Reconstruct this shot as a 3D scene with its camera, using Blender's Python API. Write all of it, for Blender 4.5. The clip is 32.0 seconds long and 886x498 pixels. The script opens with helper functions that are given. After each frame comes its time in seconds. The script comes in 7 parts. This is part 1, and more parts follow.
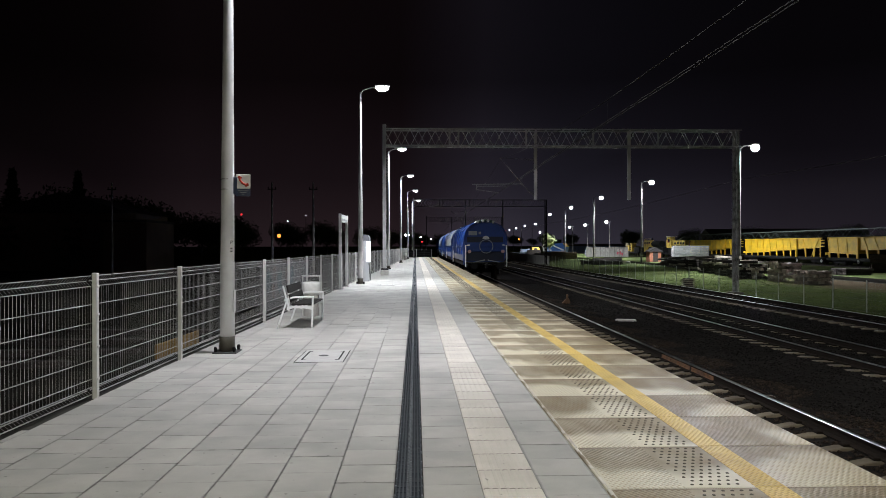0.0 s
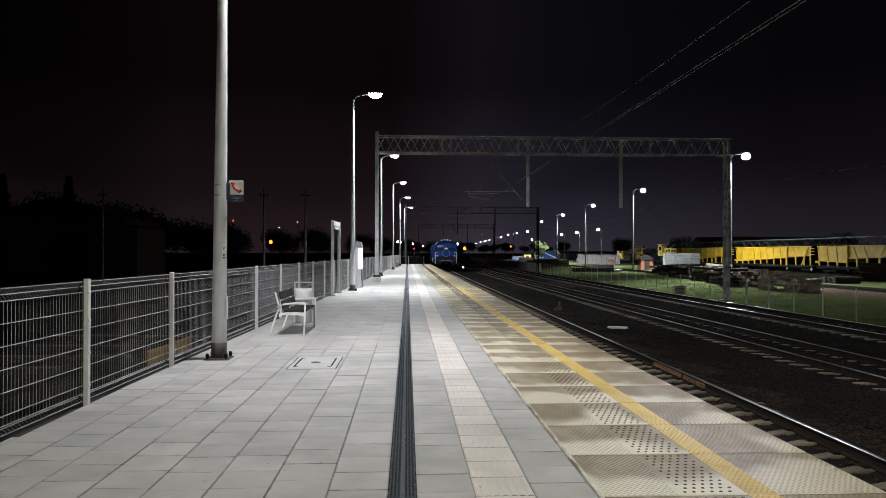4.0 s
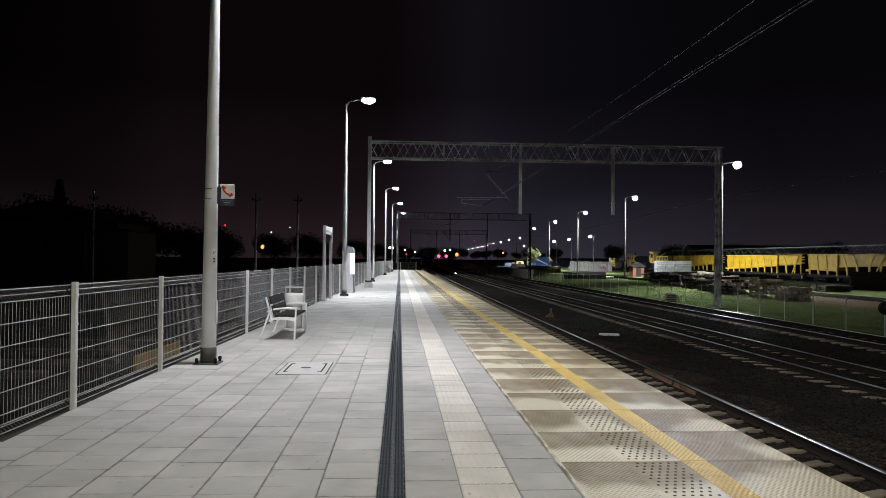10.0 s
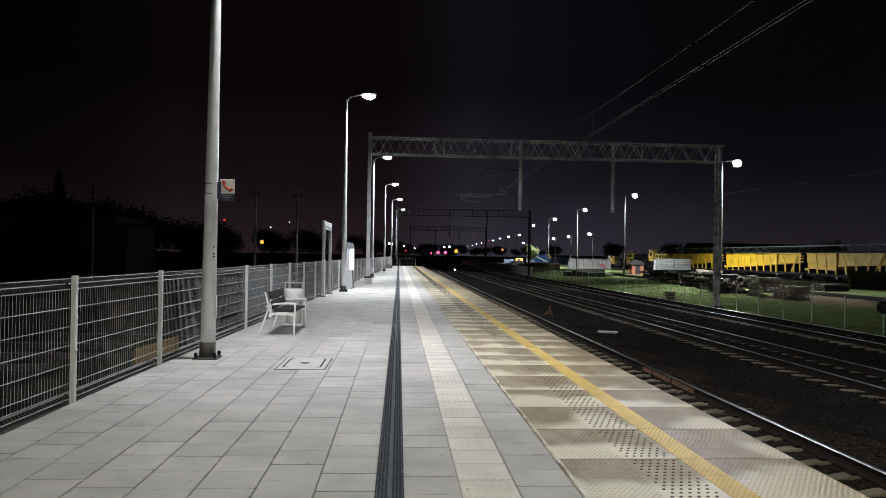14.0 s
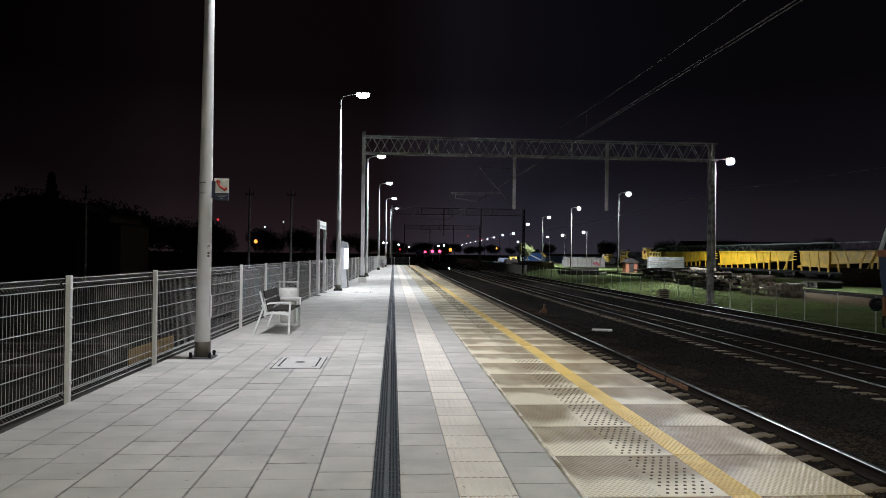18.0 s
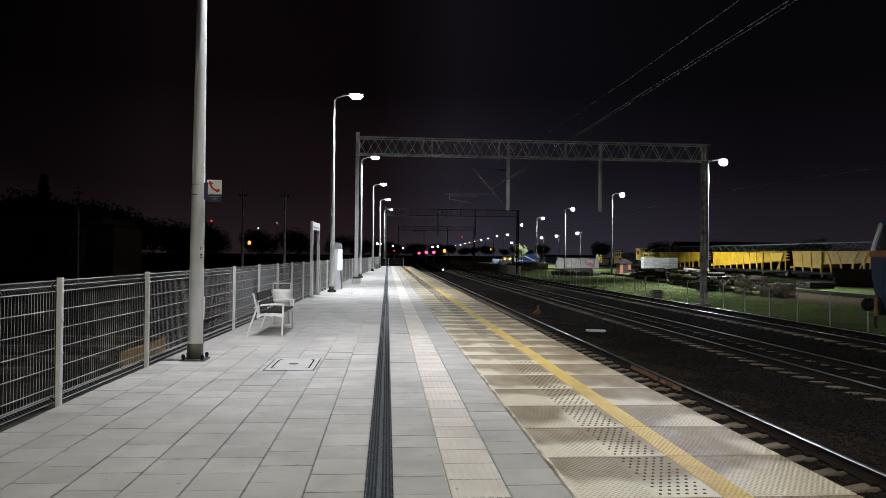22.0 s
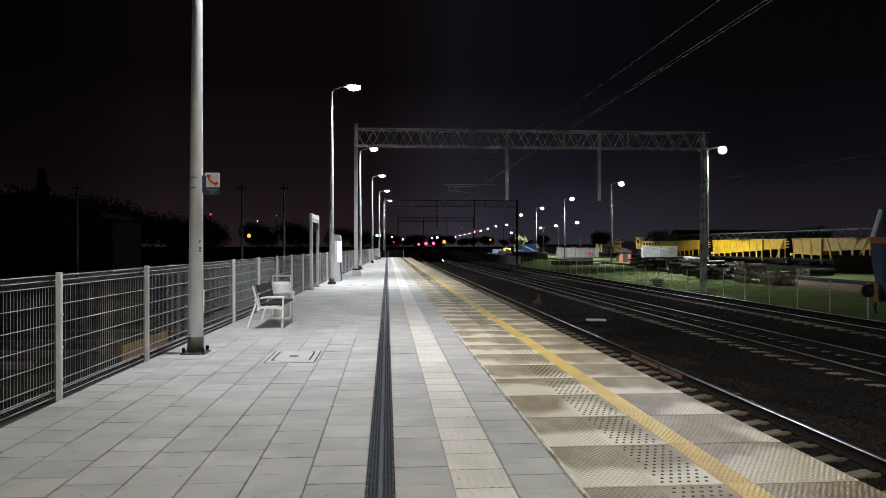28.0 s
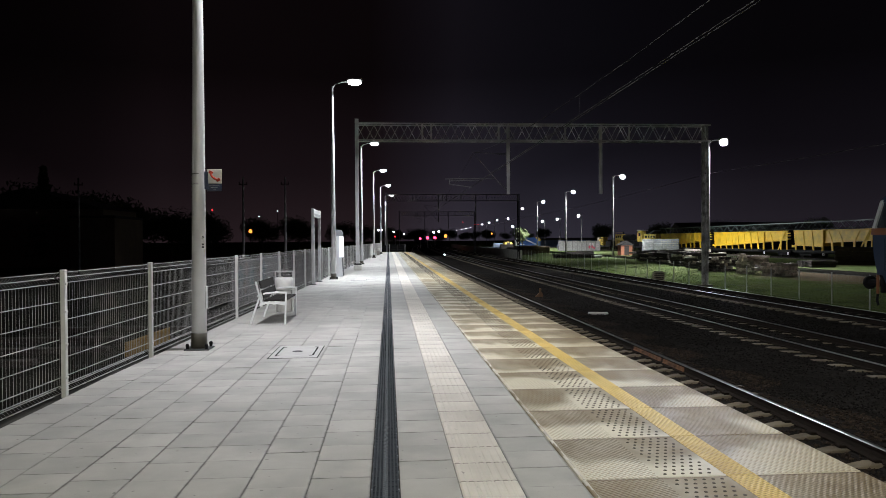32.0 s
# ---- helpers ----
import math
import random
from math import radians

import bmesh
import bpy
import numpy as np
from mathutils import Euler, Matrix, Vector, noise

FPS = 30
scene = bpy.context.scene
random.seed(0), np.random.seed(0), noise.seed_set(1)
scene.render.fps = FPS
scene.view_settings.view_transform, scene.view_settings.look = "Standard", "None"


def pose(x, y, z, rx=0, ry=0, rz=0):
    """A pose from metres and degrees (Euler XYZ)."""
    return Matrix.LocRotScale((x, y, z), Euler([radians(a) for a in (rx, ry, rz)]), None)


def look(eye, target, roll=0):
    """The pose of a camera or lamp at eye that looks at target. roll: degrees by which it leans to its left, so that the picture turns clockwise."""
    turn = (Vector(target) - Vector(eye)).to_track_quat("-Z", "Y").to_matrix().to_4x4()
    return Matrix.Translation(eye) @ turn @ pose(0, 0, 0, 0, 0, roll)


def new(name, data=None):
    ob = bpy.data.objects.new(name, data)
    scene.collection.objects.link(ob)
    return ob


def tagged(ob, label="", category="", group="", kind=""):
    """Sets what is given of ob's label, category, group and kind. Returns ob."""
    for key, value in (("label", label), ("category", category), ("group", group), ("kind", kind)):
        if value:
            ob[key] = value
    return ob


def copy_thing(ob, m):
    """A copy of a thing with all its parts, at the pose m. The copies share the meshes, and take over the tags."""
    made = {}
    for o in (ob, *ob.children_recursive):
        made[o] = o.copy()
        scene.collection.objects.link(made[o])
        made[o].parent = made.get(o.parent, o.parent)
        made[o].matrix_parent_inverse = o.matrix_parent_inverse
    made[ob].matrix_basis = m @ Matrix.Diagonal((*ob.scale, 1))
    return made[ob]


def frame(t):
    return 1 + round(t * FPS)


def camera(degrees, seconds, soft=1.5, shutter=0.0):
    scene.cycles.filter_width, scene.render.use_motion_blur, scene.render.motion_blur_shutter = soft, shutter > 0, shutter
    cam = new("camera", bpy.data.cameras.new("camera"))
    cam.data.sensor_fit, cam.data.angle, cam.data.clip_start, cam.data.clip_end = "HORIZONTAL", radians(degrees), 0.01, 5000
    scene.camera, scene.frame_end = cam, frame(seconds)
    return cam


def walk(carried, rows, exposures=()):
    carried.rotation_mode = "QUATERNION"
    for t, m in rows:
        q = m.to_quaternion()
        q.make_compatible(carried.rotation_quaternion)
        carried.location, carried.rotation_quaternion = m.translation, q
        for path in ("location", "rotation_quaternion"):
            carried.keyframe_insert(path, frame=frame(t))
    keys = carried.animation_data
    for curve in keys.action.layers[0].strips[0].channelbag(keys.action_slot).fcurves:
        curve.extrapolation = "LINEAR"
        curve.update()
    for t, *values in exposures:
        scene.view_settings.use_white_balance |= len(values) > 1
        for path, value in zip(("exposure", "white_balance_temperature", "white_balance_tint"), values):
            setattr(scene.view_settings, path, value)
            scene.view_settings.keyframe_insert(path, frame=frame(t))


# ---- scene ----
cam = camera(62.9, 32.0, soft=0.6)
PATH = [
    (0, (0.015, -0.006, 1.636), (0.091, 1.992, 1.627), -0.1),
    (0.5, (0.011, -0.004, 1.641), (0.09, 1.994, 1.631), -0.0),
    (1, (0.007, -0.01, 1.636), (0.081, 1.988, 1.627), 0.0),
    (1.5, (0.001, 0.005, 1.637), (0.081, 2.003, 1.628), 0.0),
    (2, (0.0, 0.011, 1.632), (0.081, 2.009, 1.628), 0.1),
    (2.5, (0.0, 0.005, 1.638), (0.081, 2.003, 1.636), 0.2),
    (3, (-0.007, 0.001, 1.64), (0.081, 1.999, 1.642), 0.3),
    (3.5, (-0.001, -0.018, 1.637), (0.092, 1.98, 1.644), 0.2),
    (5.5, (-0.002, -0.005, 1.637), (0.111, 1.991, 1.654), 0.2),
    (6, (-0.003, -0.022, 1.643), (0.112, 1.975, 1.665), 0.3),
    (6.5, (-0.007, -0.016, 1.637), (0.107, 1.981, 1.664), 0.3),
    (7, (-0.002, -0.028, 1.633), (0.116, 1.969, 1.662), 0.3),
    (7.5, (-0.007, -0.021, 1.636), (0.112, 1.975, 1.665), 0.3),
    (8, (-0.006, -0.001, 1.637), (0.112, 1.996, 1.665), 0.4),
    (8.5, (-0.003, -0.002, 1.632), (0.116, 1.994, 1.661), 0.4),
    (9, (0.006, 0.013, 1.629), (0.126, 2.009, 1.658), 0.5),
    (9.5, (0.013, 0.014, 1.627), (0.132, 2.01, 1.654), 0.5),
    (10, (0.012, 0.008, 1.629), (0.131, 2.004, 1.656), 0.5),
    (10.5, (0.006, 0.001, 1.628), (0.125, 1.997, 1.653), 0.6),
    (11, (-0.006, -0.006, 1.636), (0.114, 1.99, 1.66), 0.7),
    (11.5, (-0.014, -0.002, 1.634), (0.106, 1.994, 1.657), 0.8),
    (12, (-0.013, -0.002, 1.632), (0.108, 1.994, 1.654), 0.9),
    (12.5, (-0.006, -0.001, 1.633), (0.117, 1.995, 1.654), 0.8),
    (13, (0.001, -0.008, 1.631), (0.124, 1.988, 1.651), 0.8),
    (13.5, (0.006, -0.004, 1.627), (0.128, 1.992, 1.646), 0.8),
    (14, (0.007, -0.001, 1.63), (0.128, 1.996, 1.647), 0.9),
    (14.5, (0.011, 0.003, 1.628), (0.134, 1.999, 1.643), 0.8),
    (16.5, (-0.002, -0.004, 1.634), (0.128, 1.991, 1.647), 0.8),
    (17, (-0.008, -0.008, 1.632), (0.125, 1.988, 1.645), 0.8),
    (17.5, (-0.004, -0.011, 1.631), (0.131, 1.985, 1.644), 0.7),
    (18, (-0.004, -0.012, 1.627), (0.133, 1.984, 1.641), 0.7),
    (18.5, (0.003, -0.014, 1.628), (0.142, 1.981, 1.642), 0.7),
    (19, (0.001, -0.002, 1.627), (0.143, 1.993, 1.642), 0.7),
    (19.5, (-0.003, -0.002, 1.633), (0.141, 1.992, 1.647), 0.8),
    (20, (0.001, 0.012, 1.628), (0.147, 2.007, 1.643), 0.7),
    (20.5, (0.012, 0.005, 1.625), (0.16, 1.999, 1.641), 0.7),
    (21, (0.016, 0.014, 1.626), (0.165, 2.008, 1.641), 0.6),
    (21.5, (0.013, 0.0, 1.635), (0.165, 1.994, 1.651), 0.7),
    (22, (0.008, -0.004, 1.63), (0.161, 1.99, 1.647), 0.6),
    (22.5, (0.004, -0.006, 1.627), (0.158, 1.988, 1.645), 0.7),
    (23, (0.002, -0.007, 1.629), (0.157, 1.987, 1.647), 0.6),
    (23.5, (-0.002, -0.004, 1.632), (0.154, 1.99, 1.65), 0.7),
    (24, (0.0, 0.01, 1.63), (0.155, 2.004, 1.644), 0.6),
    (24.5, (0.005, 0.012, 1.63), (0.16, 2.006, 1.641), 0.5),
    (25, (0.009, 0.007, 1.627), (0.164, 2.001, 1.635), 0.4),
    (25.5, (0.009, -0.004, 1.633), (0.164, 1.99, 1.638), 0.3),
    (27.5, (0.009, 0.01, 1.629), (0.163, 2.004, 1.623), 0.1),
    (28, (0.013, 0.017, 1.626), (0.167, 2.011, 1.618), -0.0),
    (28.5, (0.02, 0.021, 1.632), (0.174, 2.015, 1.62), -0.1),
    (29, (0.027, 0.018, 1.631), (0.18, 2.012, 1.616), -0.2),
    (29.5, (0.027, 0.017, 1.623), (0.18, 2.011, 1.606), -0.3),
    (30, (0.018, 0.002, 1.631), (0.171, 1.996, 1.611), -0.3),
    (30.5, (0.012, -0.008, 1.633), (0.165, 1.986, 1.613), -0.3),
    (31, (0.005, -0.011, 1.631), (0.157, 1.983, 1.61), -0.4),
    (31.5, (0.006, -0.013, 1.629), (0.156, 1.982, 1.607), -0.4),
    (32, (0.001, -0.007, 1.633), (0.151, 1.987, 1.609), -0.4),
]
walk(cam, [(t, look(eye, target, roll)) for t, eye, target, roll in PATH])

# ---- world and light ----
world = bpy.data.worlds.new("night_sky")
scene.world = world
world.use_nodes = True
wn, wl = world.node_tree.nodes, world.node_tree.links
wn.clear()
w_out = wn.new("ShaderNodeOutputWorld")
w_bg = wn.new("ShaderNodeBackground")
w_tc = wn.new("ShaderNodeTexCoord")
w_sep = wn.new("ShaderNodeSeparateXYZ")
w_ramp = wn.new("ShaderNodeValToRGB")
w_noise = wn.new("ShaderNodeTexNoise")
w_mul = wn.new("ShaderNodeMix")
w_mul.data_type, w_mul.blend_type = "RGBA", "MULTIPLY"
w_mul.inputs["Factor"].default_value = 0.55
w_noise.inputs["Scale"].default_value = 2.2
w_noise.inputs["Detail"].default_value = 4.0
els = w_ramp.color_ramp.elements
els[0].position, els[0].color = 0.0, (0.0330, 0.0315, 0.0400, 1)
els[1].position, els[1].color = 1.0, (0.0030, 0.0029, 0.0039, 1)
low = els.new(0.09)
low.color = (0.0150, 0.0142, 0.0190, 1)
mid = els.new(0.22)
mid.color = (0.0050, 0.0046, 0.0060, 1)
wl.new(w_tc.outputs["Generated"], w_sep.inputs[0])
wl.new(w_tc.outputs["Generated"], w_noise.inputs["Vector"])
wl.new(w_sep.outputs["Z"], w_ramp.inputs[0])
wl.new(w_ramp.outputs[0], w_mul.inputs["A"])
wl.new(w_noise.outputs["Fac"], w_mul.inputs["B"])
# sky tint strongest over the line ahead, standing in for the lamps' haze
w_tint = wn.new("ShaderNodeMix")
w_tint.data_type = "RGBA"
w_tint.inputs["A"].default_value, w_tint.inputs["B"].default_value = (0.40, 0.26, 0.245, 1), (1.35, 1.33, 1.52, 1)
w_f = wn.new("ShaderNodeMapRange")
w_f.inputs["From Min"].default_value, w_f.inputs["From Max"].default_value = -0.02, 0.24
wl.new(w_sep.outputs["X"], w_f.inputs["Value"])
w_g = wn.new("ShaderNodeMapRange")
w_g.inputs["From Min"].default_value, w_g.inputs["From Max"].default_value = 0.14, 0.46
w_g.inputs["To Min"].default_value, w_g.inputs["To Max"].default_value = 1.0, 0.35
wl.new(w_sep.outputs["X"], w_g.inputs["Value"])
w_h = wn.new("ShaderNodeMath")
w_h.operation = "MULTIPLY"
wl.new(w_f.outputs[0], w_h.inputs[0]), wl.new(w_g.outputs[0], w_h.inputs[1])
wl.new(w_h.outputs[0], w_tint.inputs["Factor"])
w_mul2 = wn.new("ShaderNodeMix")
w_mul2.data_type, w_mul2.blend_type = "RGBA", "MULTIPLY"
w_mul2.inputs["Factor"].default_value = 1.0
wl.new(w_mul.outputs["Result"], w_mul2.inputs["A"]), wl.new(w_tint.outputs["Result"], w_mul2.inputs["B"])
wl.new(w_mul2.outputs["Result"], w_bg.inputs["Color"])
# upper sky darkest over the tracks, brightened where the platform lamps' haze hangs
w_low = wn.new("ShaderNodeMapRange")
w_low.inputs["From Min"].default_value, w_low.inputs["From Max"].default_value = 0.22, 0.07
wl.new(w_sep.outputs["Z"], w_low.inputs["Value"])
w_span = wn.new("ShaderNodeMapRange")
w_span.inputs["From Min"].default_value, w_span.inputs["From Max"].default_value = -0.6, 0.6
wl.new(w_sep.outputs["X"], w_span.inputs["Value"])
w_arc = wn.new("ShaderNodeValToRGB")
w_arc.color_ramp.interpolation = "B_SPLINE"
arc = w_arc.color_ramp.elements
arc[0].position, arc[0].color = 0.0, (0.26, 0.26, 0.26, 1)
arc[1].position, arc[1].color = 1.0, (0.36, 0.36, 0.36, 1)
for at_, level in ((0.20, 0.28), (0.34, 1.9), (0.49, 2.0), (0.62, 0.40), (0.78, 0.30)):
    arc.new(at_).color = (level, level, level, 1)
wl.new(w_span.outputs[0], w_arc.inputs[0])
w_dim = wn.new("ShaderNodeMath")
w_dim.operation = "MULTIPLY"
w_dim.inputs[1].default_value = 2.0
wl.new(w_arc.outputs[0], w_dim.inputs[0])
w_max = wn.new("ShaderNodeMath")
w_max.operation = "MAXIMUM"
wl.new(w_low.outputs[0], w_max.inputs[0]), wl.new(w_dim.outputs[0], w_max.inputs[1])
wl.new(w_max.outputs[0], w_bg.inputs["Strength"])
wl.new(w_bg.outputs[0], w_out.inputs[0])

LAMP_W = 1140.0     # platform luminaires
YARD_W = 10000.0    # tall yard floodlights
COLD = (0.918, 0.95, 1.0)
WARM = (1.0, 0.97, 0.81)
CLEAR = (0.948, 0.948, 1.0)


def lamp(name, place, power, size, colour, aim=None, spread=150):
    d = bpy.data.lights.new(name, "AREA")
    d.shape, d.size, d.energy, d.color = "DISK", size, power, colour
    d.spread = radians(spread)
    ob = new(name, d)
    ob.matrix_world = look(place, aim or (place[0], place[1], place[2] - 1.0))
    return ob


# ---- materials ----
def mat(name, base, rough=0.7, metal=0.0, scale=6.0, vary=0.25, fine=90.0, bump=0.2, dist=0.004, stain=None,
        stain_amount=0.4, stain_scale=0.8, rand=0.0, coat=0.0, spec=0.5, island=False):
    m = bpy.data.materials.new(name)
    m.use_nodes = True
    n, l = m.node_tree.nodes, m.node_tree.links
    b = n["Principled BSDF"]
    tc = n.new("ShaderNodeTexCoord")
    co = tc.outputs["Object"]
    if rand and not island:      # each piece shows its own stretch of the pattern
        own = n.new("ShaderNodeVectorMath")
        own.operation = "MULTIPLY_ADD"
        own.inputs[1].default_value = (37.0, 53.0, 71.0)
        l.new(n.new("ShaderNodeObjectInfo").outputs["Random"], own.inputs[0])
        l.new(co, own.inputs[2])
        co = own.outputs[0]
    big = n.new("ShaderNodeTexNoise")
    big.inputs["Scale"].default_value, big.inputs["Detail"].default_value = scale, 6
    small = n.new("ShaderNodeTexNoise")
    small.inputs["Scale"].default_value, small.inputs["Detail"].default_value = fine, 4
    l.new(co, big.inputs["Vector"]), l.new(co, small.inputs["Vector"])
    ramp = n.new("ShaderNodeValToRGB")
    lo = [c * (1 - vary) for c in base]
    hi = [min(1, c * (1 + vary)) for c in base]
    ramp.color_ramp.elements[0].position, ramp.color_ramp.elements[0].color = 0.3, (*lo, 1)
    ramp.color_ramp.elements[1].position, ramp.color_ramp.elements[1].color = 0.7, (*hi, 1)
    mixv = n.new("ShaderNodeMath")
    mixv.operation = "MULTIPLY_ADD"
    mixv.inputs[1].default_value = 0.35
    l.new(small.outputs["Fac"], mixv.inputs[0])
    sub = n.new("ShaderNodeMath")
    sub.operation = "MULTIPLY"
    sub.inputs[1].default_value = 0.65
    l.new(big.outputs["Fac"], sub.inputs[0])
    l.new(sub.outputs[0], mixv.inputs[2])
    l.new(mixv.outputs[0], ramp.inputs[0])
    col = ramp.outputs[0]
    if stain:
        st = n.new("ShaderNodeTexNoise")
        st.inputs["Scale"].default_value, st.inputs["Detail"].default_value = stain_scale, 5
        l.new(co, st.inputs["Vector"])
        sr = n.new("ShaderNodeValToRGB")
        sr.color_ramp.elements[0].position, sr.color_ramp.elements[1].position = 0.45, 0.68
        l.new(st.outputs["Fac"], sr.inputs[0])
        sm = n.new("ShaderNodeMath")
        sm.operation = "MULTIPLY"
        sm.inputs[1].default_value = stain_amount
        l.new(sr.outputs[0], sm.inputs[0])
        mx = n.new("ShaderNodeMix")
        mx.data_type = "RGBA"
        l.new(sm.outputs[0], mx.inputs["Factor"])
        l.new(col, mx.inputs["A"])
        mx.inputs["B"].default_value = (*stain, 1)
        col = mx.outputs["Result"]
    if rand:
        src = n.new("ShaderNodeNewGeometry").outputs["Random Per Island"] if island else n.new("ShaderNodeObjectInfo").outputs["Random"]
        mr = n.new("ShaderNodeMapRange")
        mr.inputs["To Min"].default_value, mr.inputs["To Max"].default_value = 1 - rand, 1 + rand
        l.new(src, mr.inputs["Value"])
        hv = n.new("ShaderNodeHueSaturation")
        l.new(mr.outputs[0], hv.inputs["Value"]), l.new(col, hv.inputs["Color"])
        col = hv.outputs[0]
    l.new(col, b.inputs["Base Color"])
    rr = n.new("ShaderNodeMapRange")
    rr.inputs["To Min"].default_value, rr.inputs["To Max"].default_value = max(0.05, rough - 0.12), min(1, rough + 0.12)
    l.new(big.outputs["Fac"], rr.inputs["Value"])
    l.new(rr.outputs[0], b.inputs["Roughness"])
    b.inputs["Metallic"].default_value = metal
    b.inputs["Coat Weight"].default_value = coat
    b.inputs["Specular IOR Level"].default_value = spec
    bp = n.new("ShaderNodeBump")
    bp.inputs["Strength"].default_value, bp.inputs["Distance"].default_value = bump, dist
    l.new(mixv.outputs[0], bp.inputs["Height"])
    l.new(bp.outputs[0], b.inputs["Normal"])
    return m


def glow(name, colour, strength):
    m = bpy.data.materials.new(name)
    m.use_nodes = True
    b = m.node_tree.nodes["Principled BSDF"]
    b.inputs["Base Color"].default_value = (*colour, 1)
    b.inputs["Emission Color"].default_value = (*colour, 1)
    b.inputs["Emission Strength"].default_value = strength
    b.inputs["Roughness"].default_value = 0.3
    return m


def glass(name, colour=(0.02, 0.025, 0.03)):
    m = bpy.data.materials.new(name)
    m.use_nodes = True
    b = m.node_tree.nodes["Principled BSDF"]
    b.inputs["Base Color"].default_value = (*colour, 1)
    b.inputs["Roughness"].default_value = 0.06
    b.inputs["Specular IOR Level"].default_value = 0.6
    return m


SLAB = mat("slab_concrete", (0.432, 0.427, 0.400), 0.62, scale=3, vary=0.13, fine=160, bump=0.35, dist=0.002,
           stain=(0.25, 0.25, 0.24), stain_amount=0.45, stain_scale=1.6, rand=0.075)
SLAB_FAR = mat("slab_concrete_far", (0.432, 0.427, 0.400), 0.62, scale=3, vary=0.13, fine=160, bump=0.35, dist=0.002,
               stain=(0.25, 0.25, 0.24), stain_amount=0.45, stain_scale=0.9, rand=0.07, island=True)
TACT = mat("tactile_cream", (0.64, 0.605, 0.545), 0.65, scale=4, vary=0.08, fine=140, bump=0.3, dist=0.002, rand=0.05,
           stain=(0.45, 0.42, 0.37), stain_amount=0.4, stain_scale=1.2)
TACT_FAR = mat("tactile_cream_far", (0.64, 0.605, 0.545), 0.65, scale=4, vary=0.08, fine=140, bump=0.3, dist=0.002, rand=0.05, island=True)
JOINT = mat("joint_sand", (0.035, 0.033, 0.028), 0.95, scale=20, vary=0.3, fine=250)
CONCRETE = mat("concrete", (0.30, 0.29, 0.27), 0.88, scale=3, vary=0.18, fine=80, bump=0.4, dist=0.004, stain=(0.16, 0.15, 0.13), stain_amount=0.6, stain_scale=1.5)
EDGING = mat("dark_concrete", (0.075, 0.070, 0.058), 0.95, scale=5, vary=0.4, fine=60, bump=0.5)
CONCRETE_PALE = mat("pale_concrete", (0.50, 0.49, 0.46), 0.85, scale=4, vary=0.15, fine=60, stain=(0.28, 0.27, 0.25), stain_amount=0.6, stain_scale=2.5, rand=0.12)
SLEEPER = mat("sleeper_concrete", (0.135, 0.112, 0.078), 0.9, scale=5, vary=0.3, fine=70, bump=0.4, stain=(0.07, 0.055, 0.04), stain_amount=0.85, stain_scale=2.5, rand=0.2)
OLD_SLEEPER = mat("old_sleeper", (0.37, 0.33, 0.27), 0.92, scale=5, vary=0.3, fine=60, bump=0.5, stain=(0.075, 0.06, 0.048), stain_amount=0.85, stain_scale=1.6, rand=0.35)
DARKWOOD = mat("tarred_timber", (0.042, 0.036, 0.034), 0.9, spec=0.2, scale=6, vary=0.4, fine=60, bump=0.5, rand=0.3)
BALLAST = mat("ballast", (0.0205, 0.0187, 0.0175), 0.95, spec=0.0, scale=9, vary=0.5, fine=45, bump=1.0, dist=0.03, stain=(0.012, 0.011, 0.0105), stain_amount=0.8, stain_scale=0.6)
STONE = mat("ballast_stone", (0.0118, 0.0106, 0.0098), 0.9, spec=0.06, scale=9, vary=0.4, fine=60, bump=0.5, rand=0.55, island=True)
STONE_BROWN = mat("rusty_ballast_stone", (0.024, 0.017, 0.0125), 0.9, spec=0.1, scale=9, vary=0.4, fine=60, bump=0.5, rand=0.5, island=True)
RAILTOP = mat("rail_head_steel", (0.62, 0.61, 0.61), 0.31, 1.0, scale=8, vary=0.12, fine=60, bump=0.0)
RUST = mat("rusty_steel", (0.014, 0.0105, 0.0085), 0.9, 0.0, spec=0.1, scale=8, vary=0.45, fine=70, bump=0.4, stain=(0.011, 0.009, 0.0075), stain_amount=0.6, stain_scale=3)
ORANGE_RUST = mat("fresh_rust", (0.13, 0.062, 0.028), 0.9, scale=12, vary=0.5, fine=70, stain=(0.04, 0.025, 0.02), stain_amount=0.9, stain_scale=2.2)
POSTDARK = mat("weathered_dark_steel", (0.16, 0.155, 0.155), 0.7, 0.2, scale=3, vary=0.5, fine=40, bump=0.2, stain=(0.035, 0.031, 0.03), stain_amount=0.9, stain_scale=1.3)
GALV = mat("galvanised_steel", (0.62, 0.62, 0.60), 0.5, 0.25, scale=9, vary=0.10, fine=90, bump=0.08)
WIRE = mat("galvanised_wire", (0.48, 0.472, 0.468), 0.5, 0.25, scale=9, vary=0.12, fine=90, bump=0.05)
POLE = mat("pole_grey_paint", (0.66, 0.665, 0.665), 0.5, 0.15, scale=5, vary=0.06, fine=120, bump=0.05, stain=(0.52, 0.52, 0.52), stain_amount=0.4, stain_scale=2)
POLEDARK = mat("pole_base_band", (0.075, 0.070, 0.055), 0.6, 0.3, scale=8, vary=0.2, fine=90)
STEELDARK = mat("dark_steel", (0.045, 0.045, 0.048), 0.6, 0.5, scale=8, vary=0.25, fine=60, bump=0.15)
GANTRY = mat("gantry_galvanised", (0.54, 0.53, 0.54), 0.6, 0.15, scale=4, vary=0.15, fine=60, bump=0.1, stain=(0.28, 0.265, 0.26), stain_amount=0.7, stain_scale=0.8)
